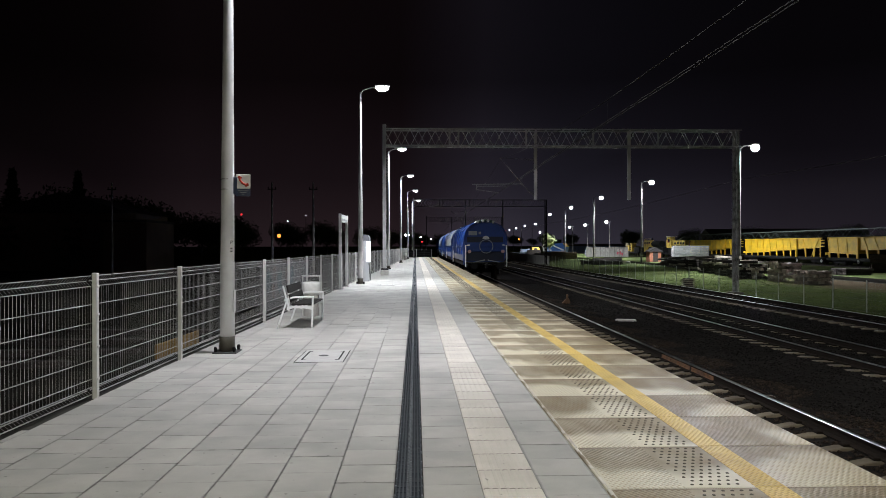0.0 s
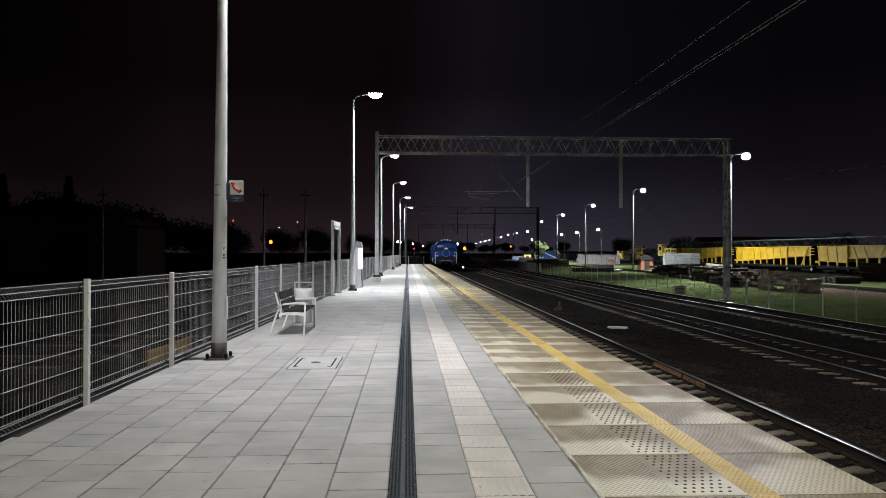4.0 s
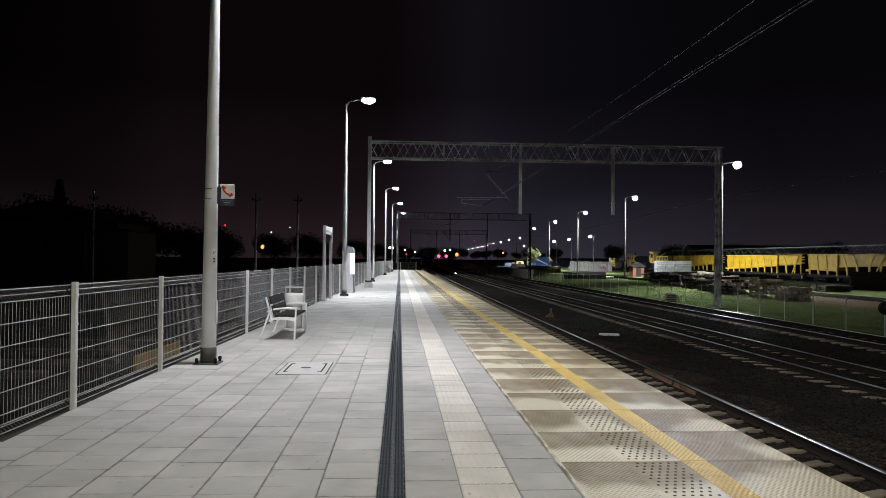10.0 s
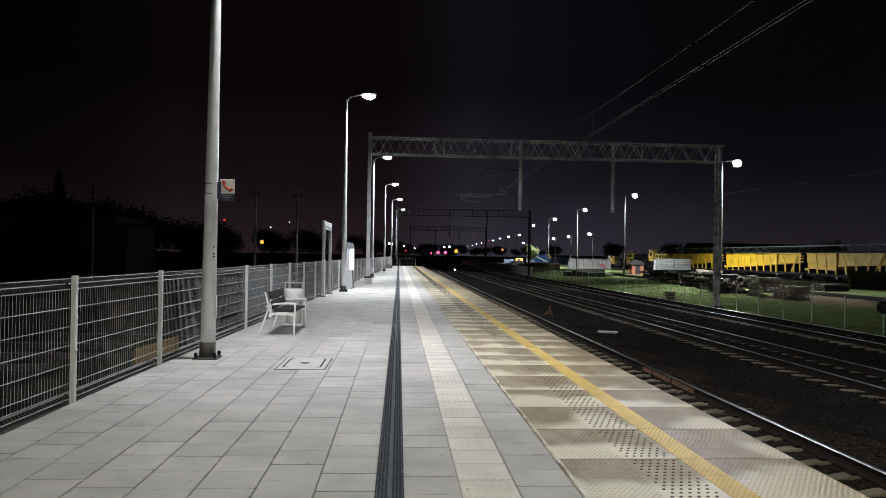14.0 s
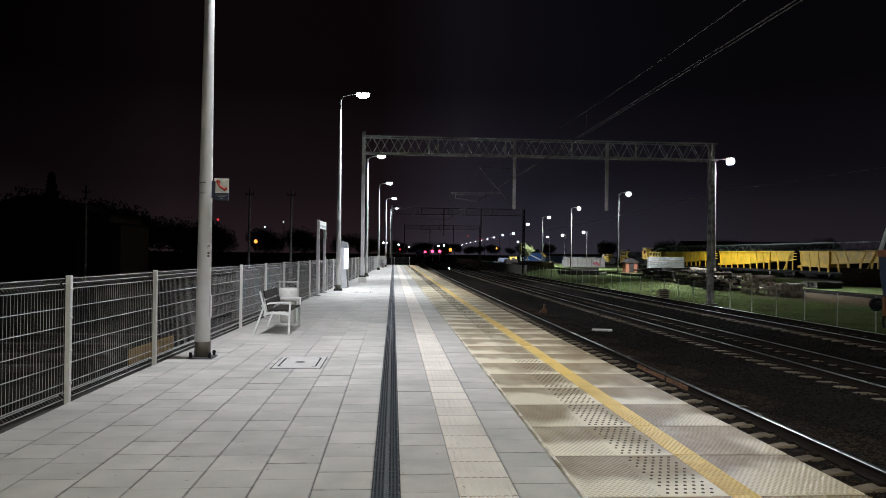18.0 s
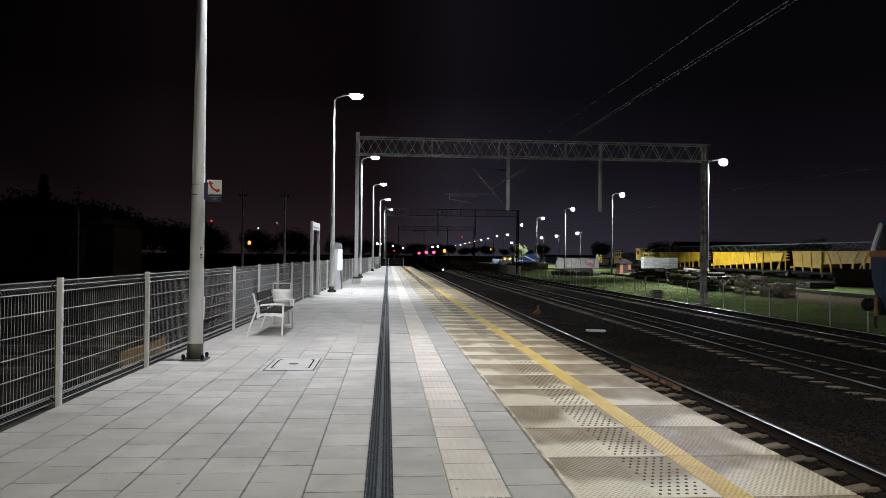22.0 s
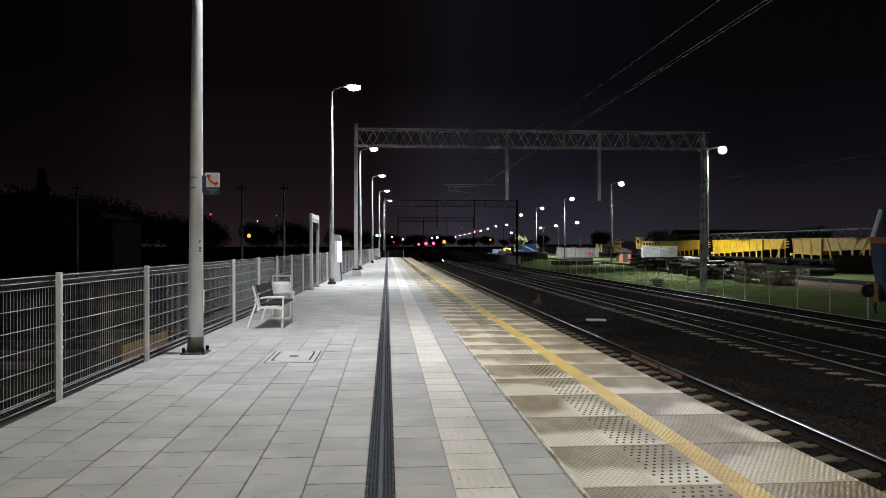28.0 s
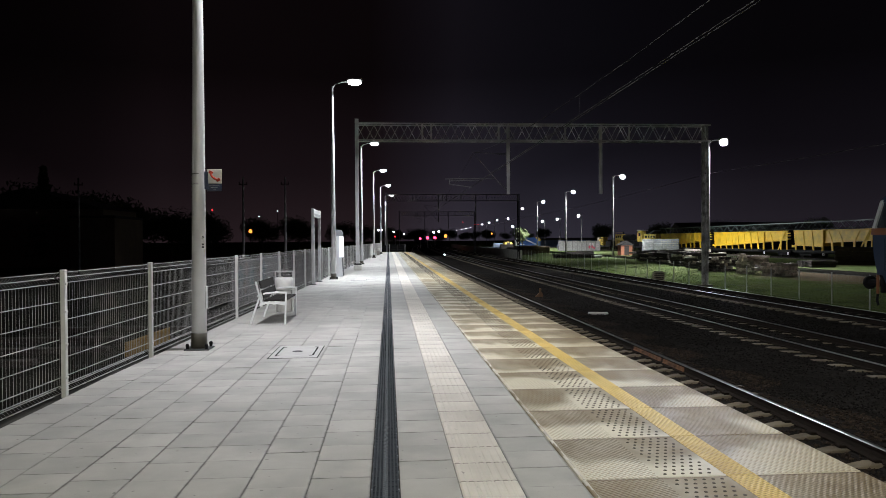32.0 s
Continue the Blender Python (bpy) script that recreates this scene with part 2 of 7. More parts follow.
# GANTRY darkened; the far gantries' lack of light is in the colour
GANTRY_DIM = mat("gantry_dim_zinc", (0.17, 0.165, 0.165), 0.7, 0.1, scale=4, vary=0.2, fine=60, bump=0.1)
BLOTCHED = mat("blotched_post_steel", (0.34, 0.335, 0.33), 0.75, 0.1, scale=4, vary=0.45, fine=40, bump=0.3, stain=(0.085, 0.078, 0.072), stain_amount=0.95, stain_scale=2.2)
GRATE = mat("drain_cast_iron", (0.055, 0.066, 0.080), 0.42, 0.6, scale=14, vary=0.3, fine=90, bump=0.2)
BRIGHTIRON = mat("bright_iron", (0.30, 0.32, 0.34), 0.35, 0.7, scale=14, vary=0.4, fine=90)
WHITE = mat("white_paint", (0.75, 0.75, 0.73), 0.5, scale=6, vary=0.06, fine=80, stain=(0.5, 0.5, 0.48), stain_amount=0.3)
BLUESIGN = mat("blue_sign", (0.006, 0.018, 0.060), 0.4, scale=6, vary=0.1)
REDSIGN = mat("red_print", (0.42, 0.06, 0.04), 0.85, spec=0.1, scale=6, vary=0.1)
INK = mat("dark_print", (0.03, 0.03, 0.035), 0.5, scale=6, vary=0.1)
BENCHWOOD = mat("bench_board", (0.022, 0.020, 0.019), 0.85, spec=0.2, scale=7, vary=0.3, fine=60, bump=0.15)
BENCHMETAL = mat("bench_light_metal", (0.78, 0.79, 0.79), 0.4, 0.25, scale=6, vary=0.06, fine=80)
BIN = mat("bin_washed_concrete", (0.42, 0.41, 0.38), 0.9, scale=12, vary=0.2, fine=60, bump=0.5)
TRAINBLUE = mat("train_blue_paint", (0.003, 0.042, 0.235), 0.42, scale=3, vary=0.2, fine=60, bump=0.08, stain=(0.002, 0.026, 0.14), stain_amount=0.6, stain_scale=0.8, coat=0.25)
TRAINGREY = mat("train_weathered", (0.30, 0.32, 0.34), 0.6, scale=3, vary=0.25, fine=50)
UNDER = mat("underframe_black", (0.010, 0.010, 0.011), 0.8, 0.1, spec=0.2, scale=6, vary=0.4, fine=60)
YELLOW = mat("wagon_yellow", (0.72, 0.46, 0.022), 0.5, scale=2.5, vary=0.12, fine=40, bump=0.06, stain=(0.33, 0.22, 0.03), stain_amount=0.45, stain_scale=0.9)
DIRTYELLOW = mat("dirty_machine_yellow", (0.52, 0.36, 0.06), 0.6, scale=1.5, vary=0.3, fine=30, stain=(0.10, 0.08, 0.04), stain_amount=0.8, stain_scale=0.8)
TRUSSGREEN = mat("truss_grey_green", (0.062, 0.082, 0.078), 0.6, 0.3, scale=4, vary=0.2, fine=50)
LOCOBLUE = mat("loco_blue", (0.007, 0.019, 0.044), 0.45, scale=3, vary=0.15, fine=60, bump=0.05, coat=0.1)
LOCOORANGE = mat("loco_orange", (0.17, 0.06, 0.022), 0.5, scale=4, vary=0.15, fine=60)
LOCOGREY = mat("loco_pale_frame", (0.42, 0.46, 0.45), 0.4, 0.1, scale=5, vary=0.15, fine=60)
DARKGLASS = glass("dark_glass")
BRICK = mat("hut_brick", (0.26, 0.095, 0.055), 0.9, scale=5, vary=0.3, fine=60, bump=0.4)
DARKROOF = mat("dark_roof", (0.025, 0.022, 0.022), 0.9, scale=4, vary=0.3)
TARP = mat("blue_tarp", (0.03, 0.11, 0.36), 0.5, scale=3, vary=0.2)
YARDBRICK = mat("bundled_slab", (0.165, 0.172, 0.17), 0.85, scale=4, vary=0.3, fine=30, stain=(0.13, 0.13, 0.125), stain_amount=0.75, stain_scale=1.6, rand=0.15)
GRASS = mat("grass_blade", (0.118, 0.138, 0.058), 0.8, spec=0.0, scale=3, vary=0.3, fine=20, rand=0.45, island=True)
SOIL = mat("dark_soil", (0.014, 0.013, 0.010), 0.95, spec=0.08, scale=0.8, vary=0.5, fine=14, bump=0.8, dist=0.05)
EARTH = mat("yard_earth", (0.056, 0.074, 0.029), 0.95, spec=0.0, scale=0.6, vary=0.4, fine=30, bump=0.25, dist=0.05, stain=(0.062, 0.060, 0.030), stain_amount=0.6, stain_scale=0.30)
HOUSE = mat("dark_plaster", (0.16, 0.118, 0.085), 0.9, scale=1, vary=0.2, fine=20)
LEAF = mat("leaf", (0.05, 0.075, 0.03), 0.8, scale=2, vary=0.3, fine=20, rand=0.4, island=True)
BARK = mat("bark", (0.06, 0.05, 0.04), 0.9, scale=6, vary=0.3, fine=40)
BROWN = mat("brown_cover", (0.13, 0.072, 0.036), 0.85, scale=9, vary=0.3)
YBOARD = mat("ochre_board", (0.20, 0.12, 0.028), 0.8, scale=5, vary=0.4, fine=50)
ROOFSHEET = mat("painted_wall_panel", (0.035, 0.034, 0.034), 0.85, scale=2, vary=0.3, fine=30)


def bare_patch(m, cx, cy, rx, ry, colour):
    """Trodden brown soil in the grass, with a ragged outline."""
    n, l = m.node_tree.nodes, m.node_tree.links
    b = n["Principled BSDF"]
    geo = n.new("ShaderNodeNewGeometry")
    mp = n.new("ShaderNodeMapping")
    mp.inputs["Location"].default_value = (-cx / rx, -cy / ry, 0)
    mp.inputs["Scale"].default_value = (1 / rx, 1 / ry, 0)
    ln = n.new("ShaderNodeVectorMath")
    ln.operation = "LENGTH"
    nz = n.new("ShaderNodeTexNoise")
    nz.inputs["Scale"].default_value, nz.inputs["Detail"].default_value = 0.55, 6
    ad = n.new("ShaderNodeMath")
    ad.operation = "MULTIPLY_ADD"
    ad.inputs[1].default_value = 1.3
    mr = n.new("ShaderNodeMapRange")
    mr.inputs["From Min"].default_value, mr.inputs["From Max"].default_value = 1.85, 1.45
    mx = n.new("ShaderNodeMix")
    mx.data_type = "RGBA"
    mx.inputs["B"].default_value = (*colour, 1)
    l.new(geo.outputs["Position"], mp.inputs["Vector"]), l.new(mp.outputs[0], ln.inputs[0])
    l.new(geo.outputs["Position"], nz.inputs["Vector"]), l.new(nz.outputs["Fac"], ad.inputs[0]), l.new(ln.outputs["Value"], ad.inputs[2])
    l.new(ad.outputs[0], mr.inputs["Value"]), l.new(mr.outputs[0], mx.inputs["Factor"])
    l.new(b.inputs["Base Color"].links[0].from_socket, mx.inputs["A"]), l.new(mx.outputs["Result"], b.inputs["Base Color"])


bare_patch(EARTH, 30.5, 46.0, 5.2, 9.0, (0.085, 0.066, 0.045))


def thin_leaf(m, colour):
    """Blades and leaves let some light through."""
    n, l = m.node_tree.nodes, m.node_tree.links
    tr = n.new("ShaderNodeBsdfTranslucent")
    tr.inputs["Color"].default_value = (*colour, 1)
    mx = n.new("ShaderNodeMixShader")
    mx.inputs["Fac"].default_value = 0.5
    out = next(x for x in n if x.bl_idname == "ShaderNodeOutputMaterial")
    l.new(n["Principled BSDF"].outputs[0], mx.inputs[1]), l.new(tr.outputs[0], mx.inputs[2])
    l.new(mx.outputs[0], out.inputs[0])


thin_leaf(GRASS, (0.105, 0.140, 0.046))
thin_leaf(LEAF, (0.05, 0.075, 0.03))
LUM = glow("luminaire_lens", (0.92, 0.97, 1.0), 26.0)
LUM_FAR = glow("floodlight_lens", (0.95, 0.98, 1.0), 50.0)
LUM_WARM = glow("sodium_lens", (1.0, 0.30, 0.05), 2.2)
RED_L = glow("red_signal_lens", (1.0, 0.05, 0.13), 5.0)
RED_S = glow("small_red_lens", (1.0, 0.04, 0.05), 1.2)
WHITE_S = glow("small_white_lens", (0.9, 0.95, 1.0), 7.0)
POSTER = glow("lit_display", (0.88, 0.93, 1.0), 1.05)


def edge_material(name="edge_slab_beige", base=(0.65, 0.61, 0.485), damp=True):
    """Platform-edge concrete with rows of small raised lozenges; damp dirt lies on the far part of each slab, in dune-like shapes."""
    m = mat(name, base, 0.62, scale=3, vary=0.09, fine=120, bump=0.15, dist=0.002, rand=0.05)
    n, l = m.node_tree.nodes, m.node_tree.links
    b = n["Principled BSDF"]
    tc = next(x for x in n if x.bl_idname == "ShaderNodeTexCoord")
    sep = n.new("ShaderNodeSeparateXYZ")
    l.new(tc.outputs["Object"], sep.inputs[0])
    X, Y = sep.outputs["X"], sep.outputs["Y"]

    def math(op, *args):
        x = n.new("ShaderNodeMath")
        x.operation = op
        for k, v in enumerate(args):
            if isinstance(v, (int, float)):
                x.inputs[k].default_value = v
            else:
                l.new(v, x.inputs[k])
        return x.outputs[0]

    def span(v, a, c, lo=0.0, hi=1.0, kind="SMOOTHSTEP"):
        x = n.new("ShaderNodeMapRange")
        x.interpolation_type = kind
        l.new(v, x.inputs["Value"])
        for k, q in (("From Min", a), ("From Max", c), ("To Min", lo), ("To Max", hi)):
            x.inputs[k].default_value = q
        return x.outputs[0]

    def noise(vec, scale, detail):
        x = n.new("ShaderNodeTexNoise")
        x.inputs["Scale"].default_value, x.inputs["Detail"].default_value = scale, detail
        l.new(vec, x.inputs["Vector"])
        return x.outputs["Fac"]
    # staggered lozenges, 42 mm apart, not on the smooth rim nor where the studs stand
    loz = math("MULTIPLY", math("COSINE", math("MULTIPLY", X, 2 * 3.14159 / 0.042)), math("COSINE", math("MULTIPLY", Y, 2 * 3.14159 / 0.064)))
    mask = math("SUBTRACT", span(X, -0.955, -0.945), math("SUBTRACT", span(X, -0.455, -0.445), span(X, 0.015, 0.025))) if damp else 1.0
    loz = math("MULTIPLY", loz, mask)
    bp = n.new("ShaderNodeBump")
    bp.inputs["Strength"].default_value, bp.inputs["Distance"].default_value = 0.55, 0.006
    l.new(loz, bp.inputs["Height"])
    l.new(b.inputs["Normal"].links[0].from_socket, bp.inputs["Normal"])
    l.new(bp.outputs[0], b.inputs["Normal"])
    col = b.inputs["Base Color"].links[0].from_socket

    def tint(colour, fac, col):
        mx = n.new("ShaderNodeMix")
        mx.data_type, mx.blend_type = "RGBA", "MULTIPLY"
        l.new(fac, mx.inputs["Factor"]), l.new(col, mx.inputs["A"])
        mx.inputs["B"].default_value = (*colour, 1)
        return mx.outputs["Result"]
    rnd = n.new("ShaderNodeObjectInfo").outputs["Random"]
    comb = n.new("ShaderNodeCombineXYZ")
    l.new(X, comb.inputs[0]), l.new(math("MULTIPLY", Y, 0.55), comb.inputs[1]), l.new(math("MULTIPLY", rnd, 60.0), comb.inputs[2])
    # dirt and dimmer far lamplight, both put into the colour along the platform
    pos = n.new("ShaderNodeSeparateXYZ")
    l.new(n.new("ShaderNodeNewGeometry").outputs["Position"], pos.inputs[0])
    soil_dim = span(pos.outputs["Y"], 6.0, 30.0, 0.0, 1.0, "LINEAR")
    if damp:
        shore = math("ADD", math("MULTIPLY", noise(comb.outputs[0], 1.5, 2), -1.9), math("MULTIPLY", rnd, 0.30))
        f = math("ADD", math("ADD", Y, math("MULTIPLY", X, 0.05)), math("ADD", shore, math("MULTIPLY", soil_dim, 0.06)))
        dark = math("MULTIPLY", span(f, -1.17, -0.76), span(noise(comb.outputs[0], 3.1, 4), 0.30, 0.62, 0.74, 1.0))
        col = tint((0.29, 0.232, 0.142), math("MULTIPLY", dark, math("MULTIPLY_ADD", soil_dim, -0.14, 0.92)), col)
        col = tint((0.82, 0.81, 0.76), soil_dim, col)
        # browner and darker towards the track
        col = tint((0.72, 0.655, 0.53), span(X, 0.10, 0.98, 0.0, 0.75), col)
        # grime along the joint at the slab's far end
        col = tint((0.55, 0.49, 0.40), span(Y, 0.44, 0.495, 0.0, 0.8), col)
    else:
        col = tint((0.72, 0.66, 0.52), math("MULTIPLY", span(noise(comb.outputs[0], 2.2, 4), 0.42, 0.66), 0.75), col)
        col = tint((0.80, 0.76, 0.70), soil_dim, col)
    # hollows between lozenges darkened in the colour, so the relief reads
    pit = span(loz, -0.85, 0.0, 1.0, 0.0)
    col = tint((0.72, 0.67, 0.58) if damp else (0.72, 0.66, 0.56), math("MULTIPLY", pit, mask), col)
    l.new(col, b.inputs["Base Color"])
    return m


def worn_slab(m, hx, hy):
    """Faint broad soiling across the paving, and grime caught along each slab's own rim."""
    n, l = m.node_tree.nodes, m.node_tree.links
    b = n["Principled BSDF"]
    geo = n.new("ShaderNodeNewGeometry")
    nz = n.new("ShaderNodeTexNoise")
    nz.inputs["Scale"].default_value, nz.inputs["Detail"].default_value = 0.85, 6
    l.new(geo.outputs["Position"], nz.inputs["Vector"])
    mr = n.new("ShaderNodeMapRange")
    mr.inputs["From Min"].default_value, mr.inputs["From Max"].default_value = 0.35, 0.66
    mr.inputs["To Min"].default_value, mr.inputs["To Max"].default_value = 1.05, 0.86
    l.new(nz.outputs["Fac"], mr.inputs["Value"])
    val = mr.outputs[0]
    if hx:
        tc = next(x for x in n if x.bl_idname == "ShaderNodeTexCoord")
        sep = n.new("ShaderNodeSeparateXYZ")
        l.new(tc.outputs["Object"], sep.inputs[0])
        fine = n.new("ShaderNodeTexNoise")
        fine.inputs["Scale"].default_value, fine.inputs["Detail"].default_value = 9.0, 5
        l.new(geo.outputs["Position"], fine.inputs["Vector"])
        for axis, half in (("X", hx), ("Y", hy)):
            ab = n.new("ShaderNodeMath")
            ab.operation = "ABSOLUTE"
            l.new(sep.outputs[axis], ab.inputs[0])
            wob = n.new("ShaderNodeMath")
            wob.operation = "MULTIPLY_ADD"
            wob.inputs[1].default_value = 0.035
            l.new(fine.outputs["Fac"], wob.inputs[0]), l.new(ab.outputs[0], wob.inputs[2])
            er = n.new("ShaderNodeMapRange")
            er.inputs["From Min"].default_value, er.inputs["From Max"].default_value = half + 0.008, half + 0.022
            er.inputs["To Min"].default_value, er.inputs["To Max"].default_value = 1.0, 0.50 if axis == "Y" else 0.66
            l.new(wob.outputs[0], er.inputs["Value"])
            mu = n.new("ShaderNodeMath")
            mu.operation = "MULTIPLY"
            l.new(val, mu.inputs[0]), l.new(er.outputs[0], mu.inputs[1])
            val = mu.outputs[0]
    # scattered small spots of gum and grit
    sp = n.new("ShaderNodeTexNoise")
    sp.inputs["Scale"].default_value, sp.inputs["Detail"].default_value = 17.0, 1
    l.new(geo.outputs["Position"], sp.inputs["Vector"])
    sr = n.new("ShaderNodeMapRange")
    sr.inputs["From Min"].default_value, sr.inputs["From Max"].default_value = 0.735, 0.775
    sr.inputs["To Min"].default_value, sr.inputs["To Max"].default_value = 1.0, 0.55
    l.new(sp.outputs["Fac"], sr.inputs["Value"])
    mu = n.new("ShaderNodeMath")
    mu.operation = "MULTIPLY"
    l.new(val, mu.inputs[0]), l.new(sr.outputs[0], mu.inputs[1])
    val = mu.outputs[0]
    hv = n.new("ShaderNodeHueSaturation")
    l.new(b.inputs["Base Color"].links[0].from_socket, hv.inputs["Color"])
    l.new(val, hv.inputs["Value"])
    l.new(hv.outputs[0], b.inputs["Base Color"])


worn_slab(SLAB, 0.20, 0.20)
worn_slab(SLAB_FAR, 0, 0)
worn_slab(TACT, 0, 0)
worn_slab(TACT_FAR, 0, 0)
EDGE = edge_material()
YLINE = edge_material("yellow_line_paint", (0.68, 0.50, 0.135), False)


# ---- mesh helpers ----
class Mesh:
    """Gathers vertices and faces of one part."""

    def __init__(self):
        self.v, self.f = [], []

    def add(self, verts, faces):
        k = len(self.v)
        self.v += [tuple(p) for p in verts]
        self.f += [tuple(i + k for i in q) for q in faces]
        return self

    def box(self, x0, x1, y0, y1, z0, z1, c=0.0, m=None):
        """A box; c chamfers all its edges."""
        cx, cy, cz = (x0 + x1) / 2, (y0 + y1) / 2, (z0 + z1) / 2
        hx, hy, hz = abs(x1 - x0) / 2, abs(y1 - y0) / 2, abs(z1 - z0) / 2
        S = [(a, b, d) for a in (-1, 1) for b in (-1, 1) for d in (-1, 1)]
        if c <= 0:
            V = [(a * hx, b * hy, d * hz) for a, b, d in S]
            F = [(0, 1, 3, 2), (4, 6, 7, 5), (0, 4, 5, 1), (2, 3, 7, 6), (0, 2, 6, 4), (1, 5, 7, 3)]
        else:
            c = min(c, hx * 0.8, hy * 0.8, hz * 0.8)
            V, idx = [], {}
            for s in S:
                a, b, d = s
                for ax, p in enumerate(((a * hx, b * (hy - c), d * (hz - c)), (a * (hx - c), b * hy, d * (hz - c)), (a * (hx - c), b * (hy - c), d * hz))):
                    idx[s, ax] = len(V)
                    V.append(p)
            F = []
            for s in S:
                F.append([idx[s, 0], idx[s, 1], idx[s, 2]] if s[0] * s[1] * s[2] > 0 else [idx[s, 2], idx[s, 1], idx[s, 0]])
            for ax in range(3):
                o = [(1, 2), (2, 0), (0, 1)][ax]
                for sg in (-1, 1):
                    q = []
                    for p1, p2 in ((-1, -1), (1, -1), (1, 1), (-1, 1)):
                        s = [0, 0, 0]
                        s[ax], s[o[0]], s[o[1]] = sg, p1, p2
                        q.append(idx[tuple(s), ax])
                    F.append(q if sg > 0 else q[::-1])
            for ax in range(3):   # edges along ax join the faces of the two other axes
                o1, o2 = [(1, 2), (2, 0), (0, 1)][ax]
                for p1 in (-1, 1):
                    for p2 in (-1, 1):
                        lo, hi = [0, 0, 0], [0, 0, 0]
                        lo[ax], hi[ax] = -1, 1
                        lo[o1] = hi[o1] = p1
                        lo[o2] = hi[o2] = p2
                        lo, hi = tuple(lo), tuple(hi)
                        q = [idx[lo, o1], idx[hi, o1], idx[hi, o2], idx[lo, o2]]
                        F.append(q[::-1] if p1 * p2 > 0 else q)
        V = [Vector((p[0] + cx, p[1] + cy, p[2] + cz)) for p in V]
        if m is not None:
            V = [m @ p for p in V]
        return self.add(V, F)

    def tube(self, a, b, r0, r1=None, n=8, caps=True):
        a, b = Vector(a), Vector(b)
        r1 = r0 if r1 is None else r1
        d = (b - a).normalized()
        u = d.orthogonal().normalized() if abs(d.z) < 0.99 else Vector((1, 0, 0))
        w = d.cross(u)
        V = []
        for p, r in ((a, r0), (b, r1)):
            for i in range(n):
                t = 2 * math.pi * (i + 0.5) / n
                V.append(p + (u * math.cos(t) + w * math.sin(t)) * r)
        F = [(i, (i + 1) % n, n + (i + 1) % n, n + i) for i in range(n)]
        if caps:
            F += [tuple(range(n))[::-1], tuple(range(n, 2 * n))]
        return self.add(V, F)

    def path(self, pts, r, n=6):
        """One bent tube along the points."""
        pts = [Vector(p) for p in pts]
        V = []
        u = None
        for i, p in enumerate(pts):
            d = (pts[min(i + 1, len(pts) - 1)] - pts[max(i - 1, 0)]).normalized()
            u = (d.orthogonal() if u is None else u - d * u.dot(d)).normalized()
            w = d.cross(u)
            V += [p + (u * math.cos(2 * math.pi * k / n) + w * math.sin(2 * math.pi * k / n)) * r for k in range(n)]
        F = [(s * n + k, s * n + (k + 1) % n, s * n + n + (k + 1) % n, s * n + n + k) for s in range(len(pts) - 1) for k in range(n)]
        F += [tuple(range(n))[::-1], tuple(range((len(pts) - 1) * n, len(pts) * n))]
        return self.add(V, F)

    def extrude(self, prof, p0, p1, axis="y", closed=True):
        """A profile of (u, w) swept straight along an axis. On y: u is x, w is z; on x: u is y, w is z; on z: u is x, w is y."""
        V = []
        for q in (p0, p1):
            for u, w in prof:
                V.append({"y": (u, q, w), "x": (q, u, w), "z": (u, w, q)}[axis])
        n = len(prof)
        F = [(i, (i + 1) % n, n + (i + 1) % n, n + i) for i in range(n)]
        if closed:
            F += [tuple(range(n))[::-1], tuple(range(n, 2 * n))]
        return self.add(V, F)

    def sweep(self, prof, stations, shift):
        """A profile of (x, z) carried along y, moved sideways by shift(y) at each station."""
        n = len(prof)
        V = [(u + shift(y), y, w) for y in stations for u, w in prof]
        F = [(k * n + i, k * n + (i + 1) % n, (k + 1) * n + (i + 1) % n, (k + 1) * n + i) for k in range(len(stations) - 1) for i in range(n)]
        F += [tuple(range(n))[::-1], tuple(range((len(stations) - 1) * n, len(stations) * n))]
        return self.add(V, F)

    def globe(self, c, rx, ry, rz, n=14, k=8):
        """A rounded bowl or egg shape."""
        V = [(c[0], c[1], c[2] - rz)]
        for j in range(1, k):
            t = math.pi * j / k
            V += [(c[0] + rx * math.sin(t) * math.cos(2 * math.pi * i / n), c[1] + ry * math.sin(t) * math.sin(2 * math.pi * i / n), c[2] - rz * math.cos(t)) for i in range(n)]
        V.append((c[0], c[1], c[2] + rz))
        F = [(0, 1 + (i + 1) % n, 1 + i) for i in range(n)]
        F += [(1 + j * n + i, 1 + j * n + (i + 1) % n, 1 + (j + 1) * n + (i + 1) % n, 1 + (j + 1) * n + i) for j in range(k - 2) for i in range(n)]
        e = len(V) - 1
        F += [(e, e - n + i, e - n + (i + 1) % n) for i in range(n)]
        return self.add(V, F)

    def lathe(self, prof, n=16, centre=(0, 0)):
        """A profile of (radius, z) turned round the upright axis."""
        V = [(centre[0] + r * math.cos(2 * math.pi * i / n), centre[1] + r * math.sin(2 * math.pi * i / n), z) for r, z in prof for i in range(n)]
        F = [(k * n + i, k * n + (i + 1) % n, (k + 1) * n + (i + 1) % n, (k + 1) * n + i) for k in range(len(prof) - 1) for i in range(n)]
        F += [tuple(range(n))[::-1], tuple(range((len(prof) - 1) * n, len(prof) * n))]
        return self.add(V, F)

    def ring(self, centre, normal, radius, r, n=20, k=6):
        nrm = Vector(normal).normalized()
        u = nrm.orthogonal().normalized()
        w = nrm.cross(u)
        c = Vector(centre)
        pts = [c + (u * math.cos(2 * math.pi * i / n) + w * math.sin(2 * math.pi * i / n)) * radius for i in range(n + 1)]
        return self.path(pts, r, k)

